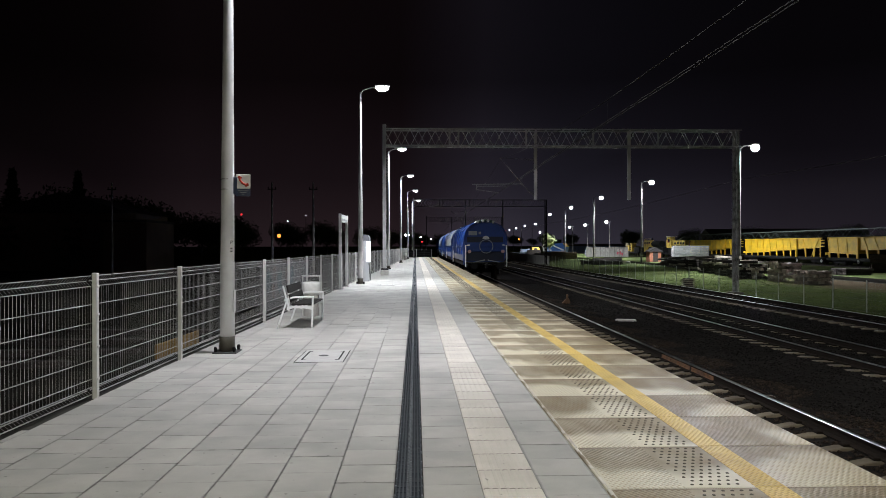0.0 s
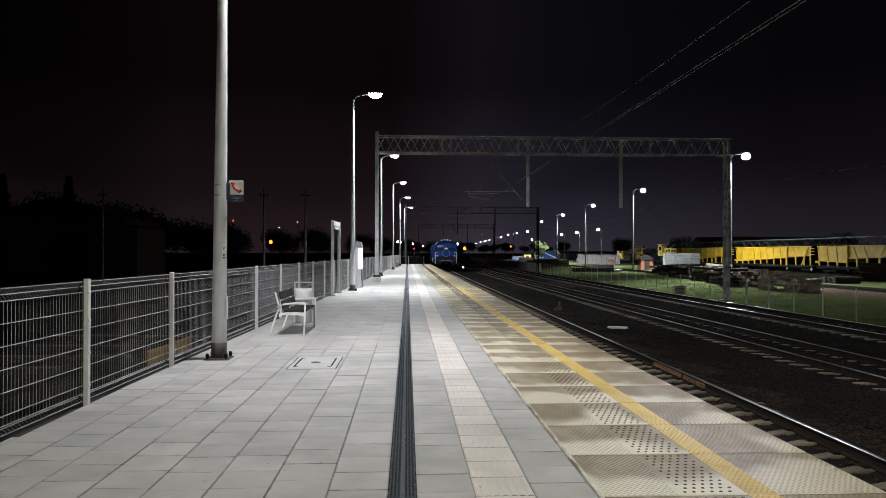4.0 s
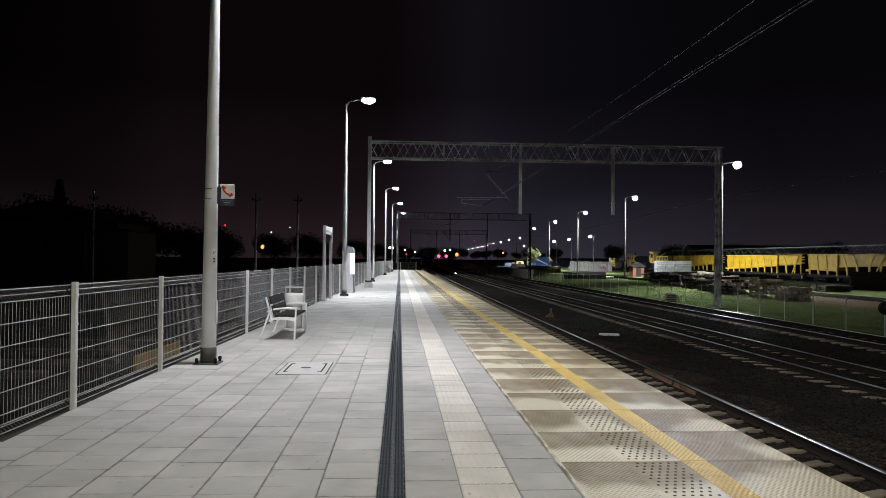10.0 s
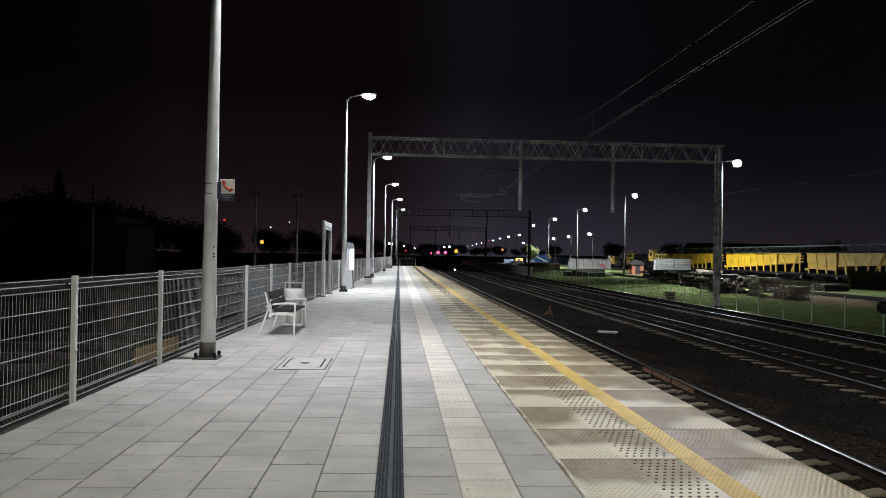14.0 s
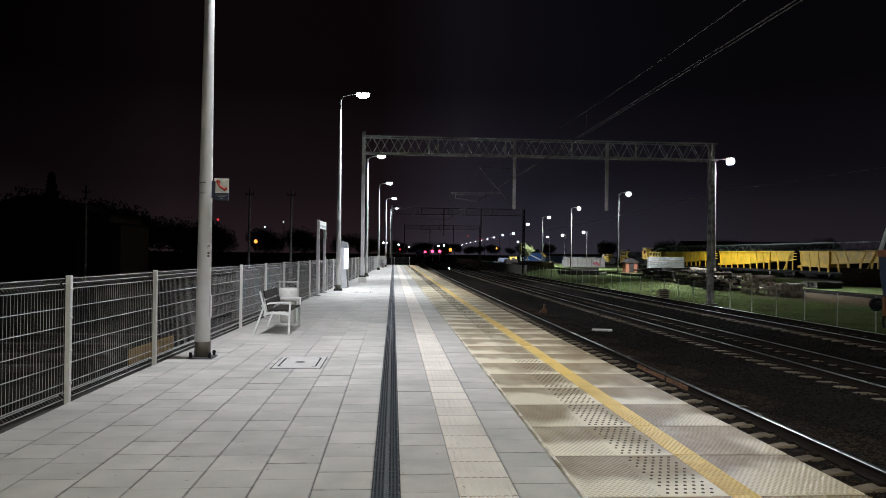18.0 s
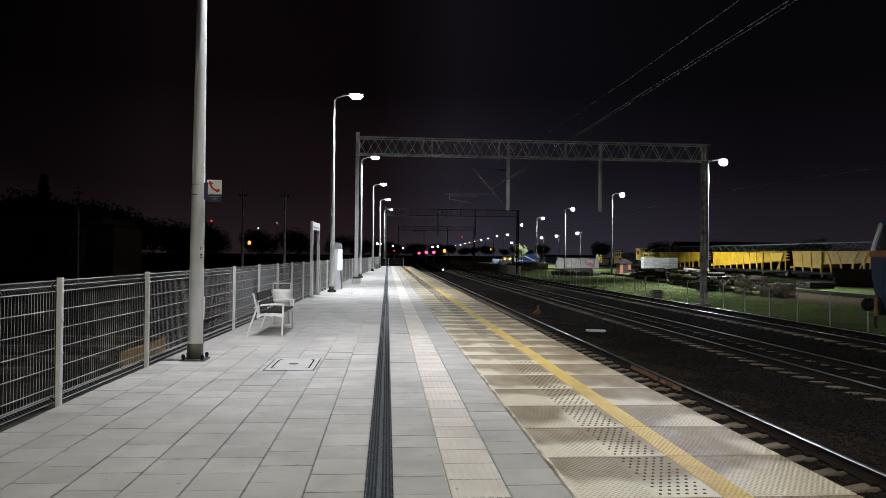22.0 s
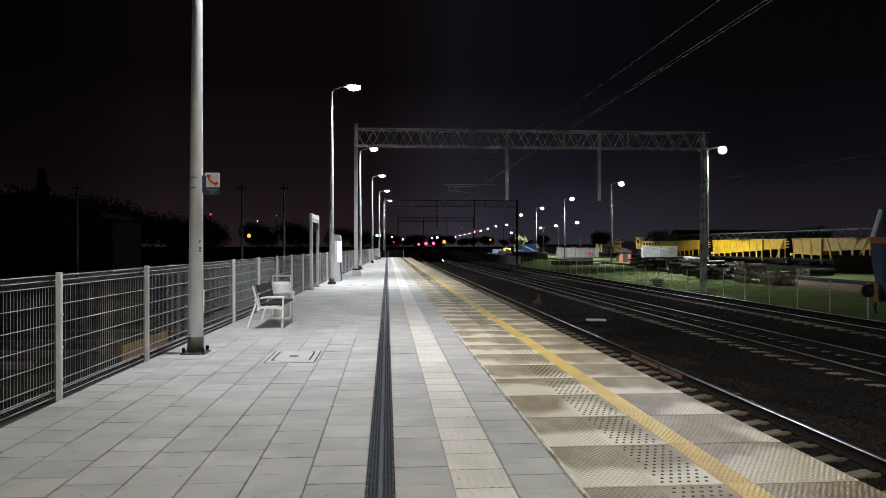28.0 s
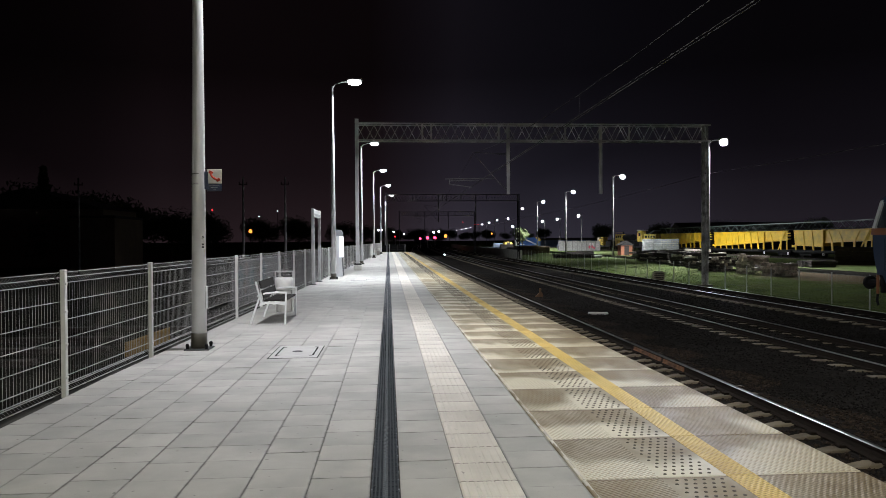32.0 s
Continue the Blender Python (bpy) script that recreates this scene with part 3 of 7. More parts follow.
    def data(self, name, material, smooth=False, fix=True):
        me = bpy.data.meshes.new(name)
        me.from_pydata(self.v, [], self.f)
        if fix:
            bm = bmesh.new()
            bm.from_mesh(me)
            bmesh.ops.recalc_face_normals(bm, faces=bm.faces)
            bm.to_mesh(me)
            bm.free()
        if smooth:
            me.polygons.foreach_set("use_smooth", [True] * len(me.polygons))
        me.materials.append(material)
        me.update()
        return me


def part(name, mesh, material, parent, label="", smooth=False, at=None):
    """One mesh object under a thing or a part; mesh is a Mesh or finished mesh data."""
    me = mesh.data(name, material, smooth) if isinstance(mesh, Mesh) else mesh
    ob = new(name, me)
    ob.parent = parent
    if at is not None:
        ob.matrix_basis = at
    if label:
        ob["label"] = label
    return ob


def thing(name, label, category, group="", at=None, kind=""):
    ob = new(name)
    ob.empty_display_size = 0.2
    if at is not None:
        ob.matrix_basis = at
    return tagged(ob, label, category, group, kind)


def solid(name, mesh, material, label, category="", group="", kind="", smooth=False):
    """A thing or piece of the setting that is one mesh."""
    return tagged(new(name, mesh.data(name, material, smooth)), label, category, group, kind)


def writing(name, text, size, m, material, parent=None, align="CENTER", label=""):
    """Lettering in the built-in font, as a flat mesh."""
    cu = bpy.data.curves.new(name, "FONT")
    cu.body, cu.size, cu.align_x, cu.align_y, cu.extrude = text, size, align, "CENTER", 0.001
    tmp = bpy.data.objects.new(name, cu)
    me = bpy.data.meshes.new_from_object(tmp)
    bpy.data.objects.remove(tmp)
    me.materials.append(material)
    ob = new(name, me)
    ob.parent = parent
    ob.matrix_basis = m
    if label:
        ob["label"] = label
    return ob

# ---- plan (metres): x to the tracks, y along the platform, z = 0 on the paving ----
RAIL_Z = -0.76
Y_NEAR, Y_FAR = -14.0, 104.0
DRAIN = (-0.125, 0.060)
TACTILE = (0.462, 0.864)
EDGE_X = (1.290, 3.285)


def fence_x(y):
    return -3.66 + 0.0262 * y


def bend(y):
    """The line swings slowly to the right beyond the platform's middle."""
    return 1.12e-4 * max(0.0, min(y, 430.0) - 50.0) ** 2


def swing(y):
    """Turn of the bent line, in degrees about z."""
    return -math.degrees(2.24e-4 * max(0.0, min(y, 430.0) - 50.0))


def ground_level(x):
    """Shallow ditch along the yard fence."""
    return float(np.interp(x, (17.5, 18.6, 20.6, 24.0, 25.5), (-1.08, -1.27, -1.24, -1.06, -1.02))) if x > 17.4 else -1.02


LINE_X = 4.83      # middle of the platform track
LINE_Y = [-20.0, 50.0] + [50.0 + 8.0 * k for k in range(1, 47)]


# ---- ground, ballast, platform ----
g = Mesh()
gxs, gys = (-3000, 3.0, 17.3, 17.5, 18.6, 20.6, 24.0, 25.5, 3000), [-300.0] + LINE_Y + [3500.0]
g.add([(x + (bend(y) if abs(x) < 100 else 0), y, ground_level(x)) for y in gys for x in gxs],
      [(j * 9 + i, j * 9 + i + 1, j * 9 + i + 10, j * 9 + i + 9) for j in range(len(gys) - 1) for i in range(8)])
solid("ground", g, EARTH, "dark grassy yard earth stretching to the horizon", kind="structure")

b = Mesh()
BED = [(3.0, -0.962), (5.45, -0.962), (5.68, -0.902), (6.25, -0.900), (7.0, -0.975), (8.0, -0.985), (8.5, -0.940), (8.78, -0.915), (8.86, -0.934), (9.2, -0.934), (9.34, -0.922), (10.42, -0.922), (10.5, -0.936), (10.72, -0.936), (10.8, -0.93),
       (10.9, -0.905), (11.3, -0.905), (12.2, -0.985), (13.0, -0.985), (13.4, -0.950), (14.1, -0.950), (14.26, -0.920), (15.6, -0.920), (15.8, -0.905), (16.3, -0.91), (17.6, -1.10)]
prof = [(3.0, -1.4)] + BED + [(17.6, -1.4)]
b.sweep(prof, LINE_Y, bend)
solid("ballast_bed", b, BALLAST, "very dark ballast bed under three tracks", kind="structure")

pf = Mesh()
for y0, y1 in ((Y_NEAR, Y_FAR),):
    V = [(fence_x(y0) - 0.12, y0, -1.2), (3.10, y0, -1.2), (3.10, y0, -0.085), (fence_x(y0) - 0.12, y0, -0.085)]
    V += [(fence_x(y1) - 0.12, y1, -1.2), (3.10, y1, -1.2), (3.10, y1, -0.085), (fence_x(y1) - 0.12, y1, -0.085)]
    pf.add(V, [(0, 1, 2, 3), (7, 6, 5, 4), (0, 4, 5, 1), (1, 5, 6, 2), (2, 6, 7, 3), (3, 7, 4, 0)])
solid("platform", pf, CONCRETE, "cast concrete platform body with a bare edge wall", kind="structure")
bed = Mesh()
V = [(fence_x(Y_NEAR) - 0.1, Y_NEAR, -0.012), (1.285, Y_NEAR, -0.012), (1.285, Y_FAR, -0.012), (fence_x(Y_FAR) - 0.1, Y_FAR, -0.012)]
bed.add(V + [(x, y, -0.084) for x, y, z in V], [(0, 1, 2, 3), (7, 6, 5, 4), (0, 4, 5, 1), (1, 5, 6, 2), (2, 6, 7, 3), (3, 7, 4, 0)])
solid("paving_bed", bed, JOINT, "sandy bedding in the paving joints", kind="structure")


# ---- tracks ----
def rail_profiles(x):
    h = RAIL_Z
    head = [(x - 0.036, h - 0.040), (x - 0.036, h - 0.016), (x + 0.036, h - 0.016), (x + 0.036, h - 0.040)]
    web = [(x - 0.07, h - 0.16), (x + 0.07, h - 0.16), (x + 0.07, h - 0.148), (x + 0.012, h - 0.128), (x + 0.010, h - 0.034), (x - 0.010, h - 0.034), (x - 0.012, h - 0.128), (x - 0.07, h - 0.148)]
    return head, web


def sleeper_mesh(material, name="sleeper"):
    """Prestressed sleeper, thick under the rails and waisted in the middle, lying along x."""
    top = [(-1.25, 0.004), (-1.22, 0.012), (-1.15, 0.014), (-0.55, 0.0), (-0.35, -0.035), (0.35, -0.035), (0.55, 0.0), (1.15, 0.014), (1.22, 0.012), (1.25, 0.004)]
    V, F = [], []
    for x, z in top:
        V += [(x, -0.130, -0.19), (x, -0.088, z - 0.012), (x, -0.074, z), (x, 0.074, z), (x, 0.088, z - 0.012), (x, 0.130, -0.19)]
    k = len(top)
    for i in range(k - 1):
        for j in range(6):
            F.append((i * 6 + j, i * 6 + (j + 1) % 6, i * 6 + 6 + (j + 1) % 6, i * 6 + 6 + j))
    F += [tuple(range(6))[::-1], tuple(range((k - 1) * 6, k * 6))]
    mm = Mesh()
    mm.add(V, F)
    return mm


sleeper_data = sleeper_mesh(SLEEPER).data("sleeper", SLEEPER)
clip = Mesh()
for s in (-1, 1):
    clip.box(s * 0.11 - 0.045, s * 0.11 + 0.045, -0.06, 0.06, 0.0, 0.035, 0.008)
clip_data = clip.data("rail_fastening", RUST)


def track(axis, label, near, far):
    t = thing("railway_track", label, "track", "tracks", pose(axis, 0, 0), kind="structure")
    for s in (-0.7535, 0.7535):
        head, web = rail_profiles(s)
        w = part("rail", Mesh().sweep(web, LINE_Y, bend), RUST, t, "rusty brown rail web and foot")
        part("rail_head", Mesh().sweep(head, LINE_Y, bend), RUST, w)
        crown = [(s - 0.036, RAIL_Z - 0.016)]
        for k in range(13):      # rounded crown, worn bright
            an = math.pi * (12 - k) / 12
            crown.append((s + 0.036 * math.copysign(abs(math.cos(an)) ** 0.55, math.cos(an)), RAIL_Z - 0.0155 + 0.0155 * math.sin(an) ** 0.75))
        crown.append((s + 0.036, RAIL_Z - 0.016))
        part("running_band", Mesh().sweep(crown, LINE_Y, bend), RAILTOP, w, "worn shiny running band", True)
    rng = random.Random(int(axis * 10))
    rest = sleeper_mesh(SLEEPER)
    base = list(rest.v), list(rest.f)
    rest = Mesh()
    y = -3.0
    while y < far:
        z = -0.917 + rng.uniform(-0.008, 0.006)
        if near <= y < near + 110 * 0.6:
            sl = part("sleeper", sleeper_data, SLEEPER, t, at=pose(bend(y) + rng.uniform(-0.02, 0.02), y + rng.uniform(-0.02, 0.02), z, 0, 0, swing(y) + rng.uniform(-0.8, 0.8)))
            if y < near + 24:
                for s in (-0.7535, 0.7535):
                    part("rail_fastening", clip_data, RUST, sl, at=pose(s, 0, 0.005))
        else:
            rest.add([(p[0] + bend(y), p[1] + y, p[2] + z) for p in base[0]], base[1])
        y += 0.6
    o = part("far_sleepers", rest, SLEEPER, t)
    o["kind"] = "stuff"
    return t


track(LINE_X, "platform track with concrete sleepers in dark ballast", 4.0, 200)
track(10.0, "middle track with pale concrete sleepers", 8.0, 200)
track(14.92, "outer track with sleepers sunk in ballast", 14.0, 160)

# rusty joint bars on the near rail
jb = thing("rail_joint", "rail joint with fresh orange rust and splice bars", "rail joint", at=pose(LINE_X + 0.7535, 0, 0))
for y0, y1 in ((13.3, 14.35), (14.45, 16.1)):
    bar = part("splice_bar", Mesh().extrude([(-0.042, RAIL_Z - 0.128), (-0.014, RAIL_Z - 0.120), (-0.014, RAIL_Z - 0.045), (-0.030, RAIL_Z - 0.050), (-0.030, RAIL_Z - 0.105)], y0, y1), ORANGE_RUST, jb)
    for k in range(4):
        yb_ = y0 + (k + 0.5) * (y1 - y0) / 4
        part("bolt", Mesh().tube((-0.030, yb_, RAIL_Z - 0.08), (-0.062, yb_, RAIL_Z - 0.08), 0.020, n=6), ORANGE_RUST, bar)

# loose stones on the ballast
rng = np.random.RandomState(3)
ico_v = np.array([(0, 0, 1), (0.9, 0, 0.3), (0.28, 0.85, 0.35), (-0.72, 0.53, 0.25), (-0.72, -0.53, 0.3), (0.28, -0.85, 0.3), (0.5, 0.4, -0.5), (-0.6, 0, -0.5), (0.3, -0.5, -0.5)], float)
ico_f = [(0, 1, 2), (0, 2, 3), (0, 3, 4), (0, 4, 5), (0, 5, 1), (1, 6, 2), (2, 6, 7), (2, 7, 3), (3, 7, 4), (4, 7, 8), (4, 8, 5), (5, 8, 1), (1, 8, 6), (6, 8, 7)]
N = 90000
sy = 5 + 50 * rng.rand(N) ** 1.6
sx = np.where(rng.rand(N) < 0.26, rng.uniform(3.35, 6.9, N), rng.uniform(5.7, 17.2, N))
size = rng.uniform(0.011, 0.029, N)
ang = rng.uniform(0, 6.28, N)
sv = ico_v[None] * size[:, None, None] * rng.uniform(0.7, 1.3, (N, 9, 1))
ca, sa = np.cos(ang)[:, None], np.sin(ang)[:, None]
px_, py_ = sv[:, :, 0] * ca - sv[:, :, 1] * sa, sv[:, :, 0] * sa + sv[:, :, 1] * ca
ground_z = np.interp(sx, [p[0] for p in BED], [p[1] for p in BED])
stone_v = np.stack([px_ + sx[:, None], py_ + sy[:, None], sv[:, :, 2] * 0.8 + ground_z[:, None] + 0.008], -1)
step = (sy + 3.0 + 0.3) % 0.6 - 0.3
on_sleeper = (np.abs(step) < 0.105) & np.any(np.abs(sx[:, None] - np.array((LINE_X, 10.0, 14.92))) < 1.29, axis=1)
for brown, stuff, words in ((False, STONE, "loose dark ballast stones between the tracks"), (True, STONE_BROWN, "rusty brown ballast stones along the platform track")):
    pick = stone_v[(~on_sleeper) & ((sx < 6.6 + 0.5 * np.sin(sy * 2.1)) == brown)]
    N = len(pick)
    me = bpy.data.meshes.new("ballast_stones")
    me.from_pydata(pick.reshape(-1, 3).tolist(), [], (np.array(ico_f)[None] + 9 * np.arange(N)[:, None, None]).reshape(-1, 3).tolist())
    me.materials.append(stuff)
    bm = bmesh.new()
    bm.from_mesh(me)
    bmesh.ops.recalc_face_normals(bm, faces=bm.faces)
    bm.to_mesh(me)
    bm.free()
    tagged(new("ballast_stones", me), words, kind="stuff")

# things lying between the tracks
pl = Mesh()
pl.box(-0.34, 0.34, -0.11, 0.11, 0, 0.09, 0.02)
ob = solid("concrete_plank", pl, CONCRETE_PALE, "pale concrete plank lying on the ballast", "concrete plank")
ob.matrix_basis = pose(7.26, 24.7, -0.995, 0, 0, -12)
cv = thing("cable_marker", "small rusty brown cable marker in the ballast", "marker", at=pose(6.62, 31.9, -1.0) @ Matrix.Diagonal((0.75, 1, 0.75, 1)))
part("plate", Mesh().extrude([(-0.34, 0), (0.30, 0), (0.33, 0.22), (0.24, 0.40), (0.10, 0.34), (-0.16, 0.12)], -0.05, 0.05), BROWN, cv)
part("peg", Mesh().box(0.10, 0.22, -0.05, 0.05, 0.3, 0.62, 0.03), BROWN, cv)

# ---- platform lamps ----
def lamp_post(x, y, lit=True, name="street_lamp"):
    t = thing(name, "grey tapered platform lamp post with a bright white luminaire", "lamp post", "platform lamp posts", pose(x, y, 0))
    part("base_plate", Mesh().box(-0.185, 0.185, -0.185, 0.185, 0.0, 0.022, 0.006), STEELDARK, t)
    for a in (-1, 1):
        for c in (-1, 1):
            bolt = Mesh().lathe([(0.022, 0.022), (0.022, 0.05), (0.027, 0.05), (0.027, 0.085), (0.016, 0.10)], 8, (a * 0.14, c * 0.14))
            part("anchor_bolt", bolt, UNDER, t, smooth=False)
    part("base_band", Mesh().lathe([(0.118, 0.02), (0.1185, 0.25), (0.112, 0.252)], 20), POLEDARK, t, "dark corrosion-proof base band", True)
    part("shaft", Mesh().lathe([(0.111, 0.24), (0.099, 2.5), (0.074, 5.5), (0.050, 8.0), (0.045, 8.22), (0.02, 8.24)], 20), POLE, t, smooth=True)
    part("access_door", Mesh().box(0.095, 0.118, -0.045, 0.045, 0.62, 0.96, 0.006), POLE, t)
    part("arm", Mesh().path([(0, 0, 8.1), (0.12, 0, 8.32), (0.45, 0, 8.42), (0.75, 0, 8.44)], 0.030, 8), POLE, t)
    part("luminaire_body", Mesh().box(0.62, 1.26, -0.17, 0.17, 8.46, 8.55, 0.03), POLE, t)
    # lens made oversized to take in the lamp's glare
    part("luminaire_lens", Mesh().globe((0.95, 0, 8.40), 0.29, 0.17, 0.14), LUM, t, "bright white bowl-shaped lens", True)
    return t


LAMPS = [(fence_x(-8.4) + 0.47, -8.4), (-2.89, 11.28), (-2.34, 31.2), (-1.86, 50.9), (-1.40, 70.3), (-0.93, 89.5), (-0.45, 108.5)]
first_lamp = lamp_post(*LAMPS[0])
for x, y in LAMPS[1:]:
    copy_thing(first_lamp, pose(x, y, 0, 0, 0.35 if y < 20 else 0, 0))
LAMP_POWER = (LAMP_W * 2.6, LAMP_W * 0.96, LAMP_W * 1.0, LAMP_W * 1.0, LAMP_W * 1.0, LAMP_W * 1.05, LAMP_W * 1.0)
AIM = {0: (1.6, -6.6, 0), 1: (2.0, 13.6, 0), 2: (-0.2, 32.2, 0)}
for i, (x, y) in enumerate(LAMPS):
    lamp("platform_light", (x + 0.95, y, 8.25), LAMP_POWER[i], 0.28, WARM if i == 0 else CLEAR if i == 1 else COLD, aim=AIM.get(i, (x + 1.2, y, 0)), spread=145)

# phone sign on the first pole seen, with its two steel bands
px0, py0 = LAMPS[1]
sg = thing("help_phone_sign", "white sign with a red telephone handset over a dark blue plate", "sign", at=pose(px0, py0, 0))
part("bracket", Mesh().box(0.085, 0.165, -0.03, 0.03, 2.435, 2.70, 0.006), BLUESIGN, sg)
part("board", Mesh().box(0.145, 0.365, -0.020, -0.004, 2.520, 2.740, 0.004), WHITE, sg)
part("lower_plate", Mesh().box(0.145, 0.362, -0.020, -0.004, 2.405, 2.514, 0.004), BLUESIGN, sg)
hs = Mesh()
pts = [(0.200, 2.688), (0.208, 2.655), (0.228, 2.622), (0.258, 2.596), (0.300, 2.578)]
for a, c in zip(pts, pts[1:]):
    hs.tube((a[0], -0.0225, a[1]), (c[0], -0.0225, c[1]), 0.016, n=8)
hs.box(-0.030, 0.030, -0.026, -0.020, -0.022, 0.022, 0.004, pose(0.205, 0, 2.690, 0, 28, 0))
hs.box(-0.022, 0.022, -0.026, -0.020, -0.030, 0.030, 0.004, pose(0.312, 0, 2.577, 0, 62, 0))
part("handset_mark", hs, REDSIGN, sg, "red handset pictogram")
for z, w in ((2.487, 0.16), (2.462, 0.10), (2.436, 0.04)):
    part("text_bar", Mesh().box(0.255 - w / 2, 0.255 + w / 2, -0.0235, -0.0195, z - 0.004, z + 0.004), TRAINGREY, sg)
for z in (2.51, 2.665):
    part("steel_band", Mesh().lathe([(0.1005, z - 0.006), (0.1035, z - 0.006), (0.1035, z + 0.006), (0.1005, z + 0.006)], 20), POSTDARK, sg, smooth=True)
tag = thing("pole_tag", "small white tag with a dark letter on the pole", "tag", at=pose(px0, py0, 0))
part("tag_plate", Mesh().box(0.052, 0.098, -0.117, -0.106, 1.64, 1.745, 0.002, pose(0, 0, 0, 0, 0, 10)), WHITE, tag)
part("tag_plate", Mesh().box(0.052, 0.098, -0.117, -0.106, 1.52, 1.632, 0.002, pose(0, 0, 0, 0, 0, 10)), WHITE, tag)
writing("letter", "P", 0.072, pose(0.095, -0.1035, 1.692, 90, 0, 10), INK, tag)
for z in (1.598, 1.556):
    part("digit_bar", Mesh().box(0.060, 0.090, -0.1185, -0.115, z - 0.012, z + 0.012, 0, pose(0, 0, 0, 0, 0, 10)), INK, tag)

# ---- platform fence ----
FENCE_STEP = 2.60
FENCE_Y0 = 7.98 - 4 * FENCE_STEP
slope = math.degrees(math.atan(0.0262))
fence = thing("mesh_fence", "galvanised welded mesh fence with folded panels along the platform", "fence", at=pose(0, 0, 0))
post = Mesh()
post.box(-0.026, 0.026, -0.030, 0.030, -0.05, 1.33, 0.005)
post_data = post.data("fence_post", GALV)
cap_data = Mesh().box(-0.029, 0.029, -0.033, 0.033, 1.325, 1.35, 0.008).data("post_cap", GALV)
bracket_data = Mesh().box(0.022, 0.035, -0.024, 0.024, -0.013, 0.013, 0.004).data("panel_clip", GALV)


def panel(length=FENCE_STEP - 0.07, dy=0.05):
    """Welded mesh panel: upright wires bent out at three folds, horizontal wires at the folds and between."""
    mm = Mesh()
    line = [(0.0, 0.02), (0.0, 0.035), (-0.05, 0.075), (0.0, 0.115), (0.0, 1.195), (-0.055, 1.26), (0.0, 1.318), (0.0, 1.325)]
    r = 0.0014
    k = 42
    for i in range(k + 1):
        y = -length / 2 + i * length / k
        V = []
        for x, z in line:
            V += [(x - r, y - r, z), (x + r, y - r, z), (x + r, y + r, z), (x - r, y + r, z)]
        F = [(s * 4 + j, s * 4 + (j + 1) % 4, s * 4 + 4 + (j + 1) % 4, s * 4 + 4 + j) for s in range(len(line) - 1) for j in range(4)]
        mm.add(V, F)
    for x, z in ((-0.044, 0.075), (-0.049, 1.26), (0.006, 0.035), (0.006, 0.115), (0.006, 0.202), (0.006, 0.404), (0.006, 0.606), (0.006, 0.808), (0.006, 1.008), (0.006, 1.205), (0.006, 1.318)):
        mm.box(x - 0.0040, x + 0.0040, -length / 2, length / 2, z - 0.0042, z + 0.0042)
    return mm


panel_data = panel().data("mesh_panel", WIRE, fix=False)
n_posts = int((Y_FAR - 2 - FENCE_Y0) / FENCE_STEP) + 1
for i in range(n_posts):
    y = FENCE_Y0 + i * FENCE_STEP
    p = part("fence_post", post_data, GALV, fence, at=pose(fence_x(y), y, 0, 0, 0, -slope))
    part("post_cap", cap_data, GALV, p)
    if y < 30:
        for z in (0.2, 0.55, 0.9, 1.2):
            part("panel_clip", bracket_data, GALV, p, at=pose(0, 0, z))
    if i < n_posts - 1:
        part("mesh_panel", panel_data, WIRE, fence, at=pose(fence_x(y + FENCE_STEP / 2) - 0.036, y + FENCE_STEP / 2, 0, 0, 0, -slope))
# concrete edging under the fence
ed = Mesh()
for i in range(0, 118):
    y = Y_NEAR + i * 1.0
    ed.box(-0.05, 0.05, -0.495, 0.495, -0.2, -0.02, 0.008, pose(fence_x(y + .5) - 0.075, y + 0.5, 0, 0, 0, -slope))
solid("fence_edging", ed, EDGING, "weathered concrete edging blocks under the fence", kind="structure")

# ---- bench ----
bn = thing("platform_bench", "platform bench with pale metal side frames and dark boards", "bench", at=pose(-2.02, 15.22, 0))
def bench_side(y):
    mm = Mesh()
    r = 0.022
    for a, c in (((-0.02, 0.0), (0.0, 0.62)), ((-0.70, 0.0), (-0.50, 0.58)), ((-0.48, 0.44), (-0.585, 0.84)),
                 ((-0.555, 0.56), (-0.40, 0.615)), ((-0.40, 0.615), (-0.20, 0.632)), ((-0.20, 0.632), (0.012, 0.625))):
        d = Vector((c[0] - a[0], 0, c[1] - a[1]))
        L, an = d.length, math.degrees(math.atan2(d.x, d.z))
        mm.box(-0.017, 0.017, -0.014, 0.014, -0.01, L + 0.01, 0.005, pose(a[0], y, a[1], 0, an, 0))
    # curved seat bearer
    pr = [(-0.52, 0.36), (-0.40, 0.40), (-0.2, 0.405), (0.0, 0.37), (0.0, 0.43), (-0.2, 0.455), (-0.38, 0.45), (-0.50, 0.43)]
    mm.extrude(pr, y - 0.018, y + 0.018)
    return mm
part("side_frame", bench_side(-0.78), BENCHMETAL, bn, "pale metal side frame with armrest")
part("side_frame", bench_side(0.80), BENCHMETAL, bn, "pale metal side frame with armrest")
for x in (-0.05, -0.16, -0.27, -0.38):
    part("seat_board", Mesh().box(x - 0.048, x + 0.048, -0.755, 0.775, 0.455, 0.485, 0.006, pose(0, 0, 0)), BENCHWOOD, bn)
for z in (0.60, 0.78):
    x = -0.46 - (z - 0.46) * 0.25
    part("back_board", Mesh().box(-0.014, 0.014, -0.795, 0.815, -0.078, 0.078, 0.006, pose(x + 0.045, 0, z, 0, -14, 0)), BENCHWOOD, bn)
part("stretcher", Mesh().box(-0.27, -0.23, -0.72, 0.72, 0.385, 0.415, 0.006), BENCHMETAL, bn)

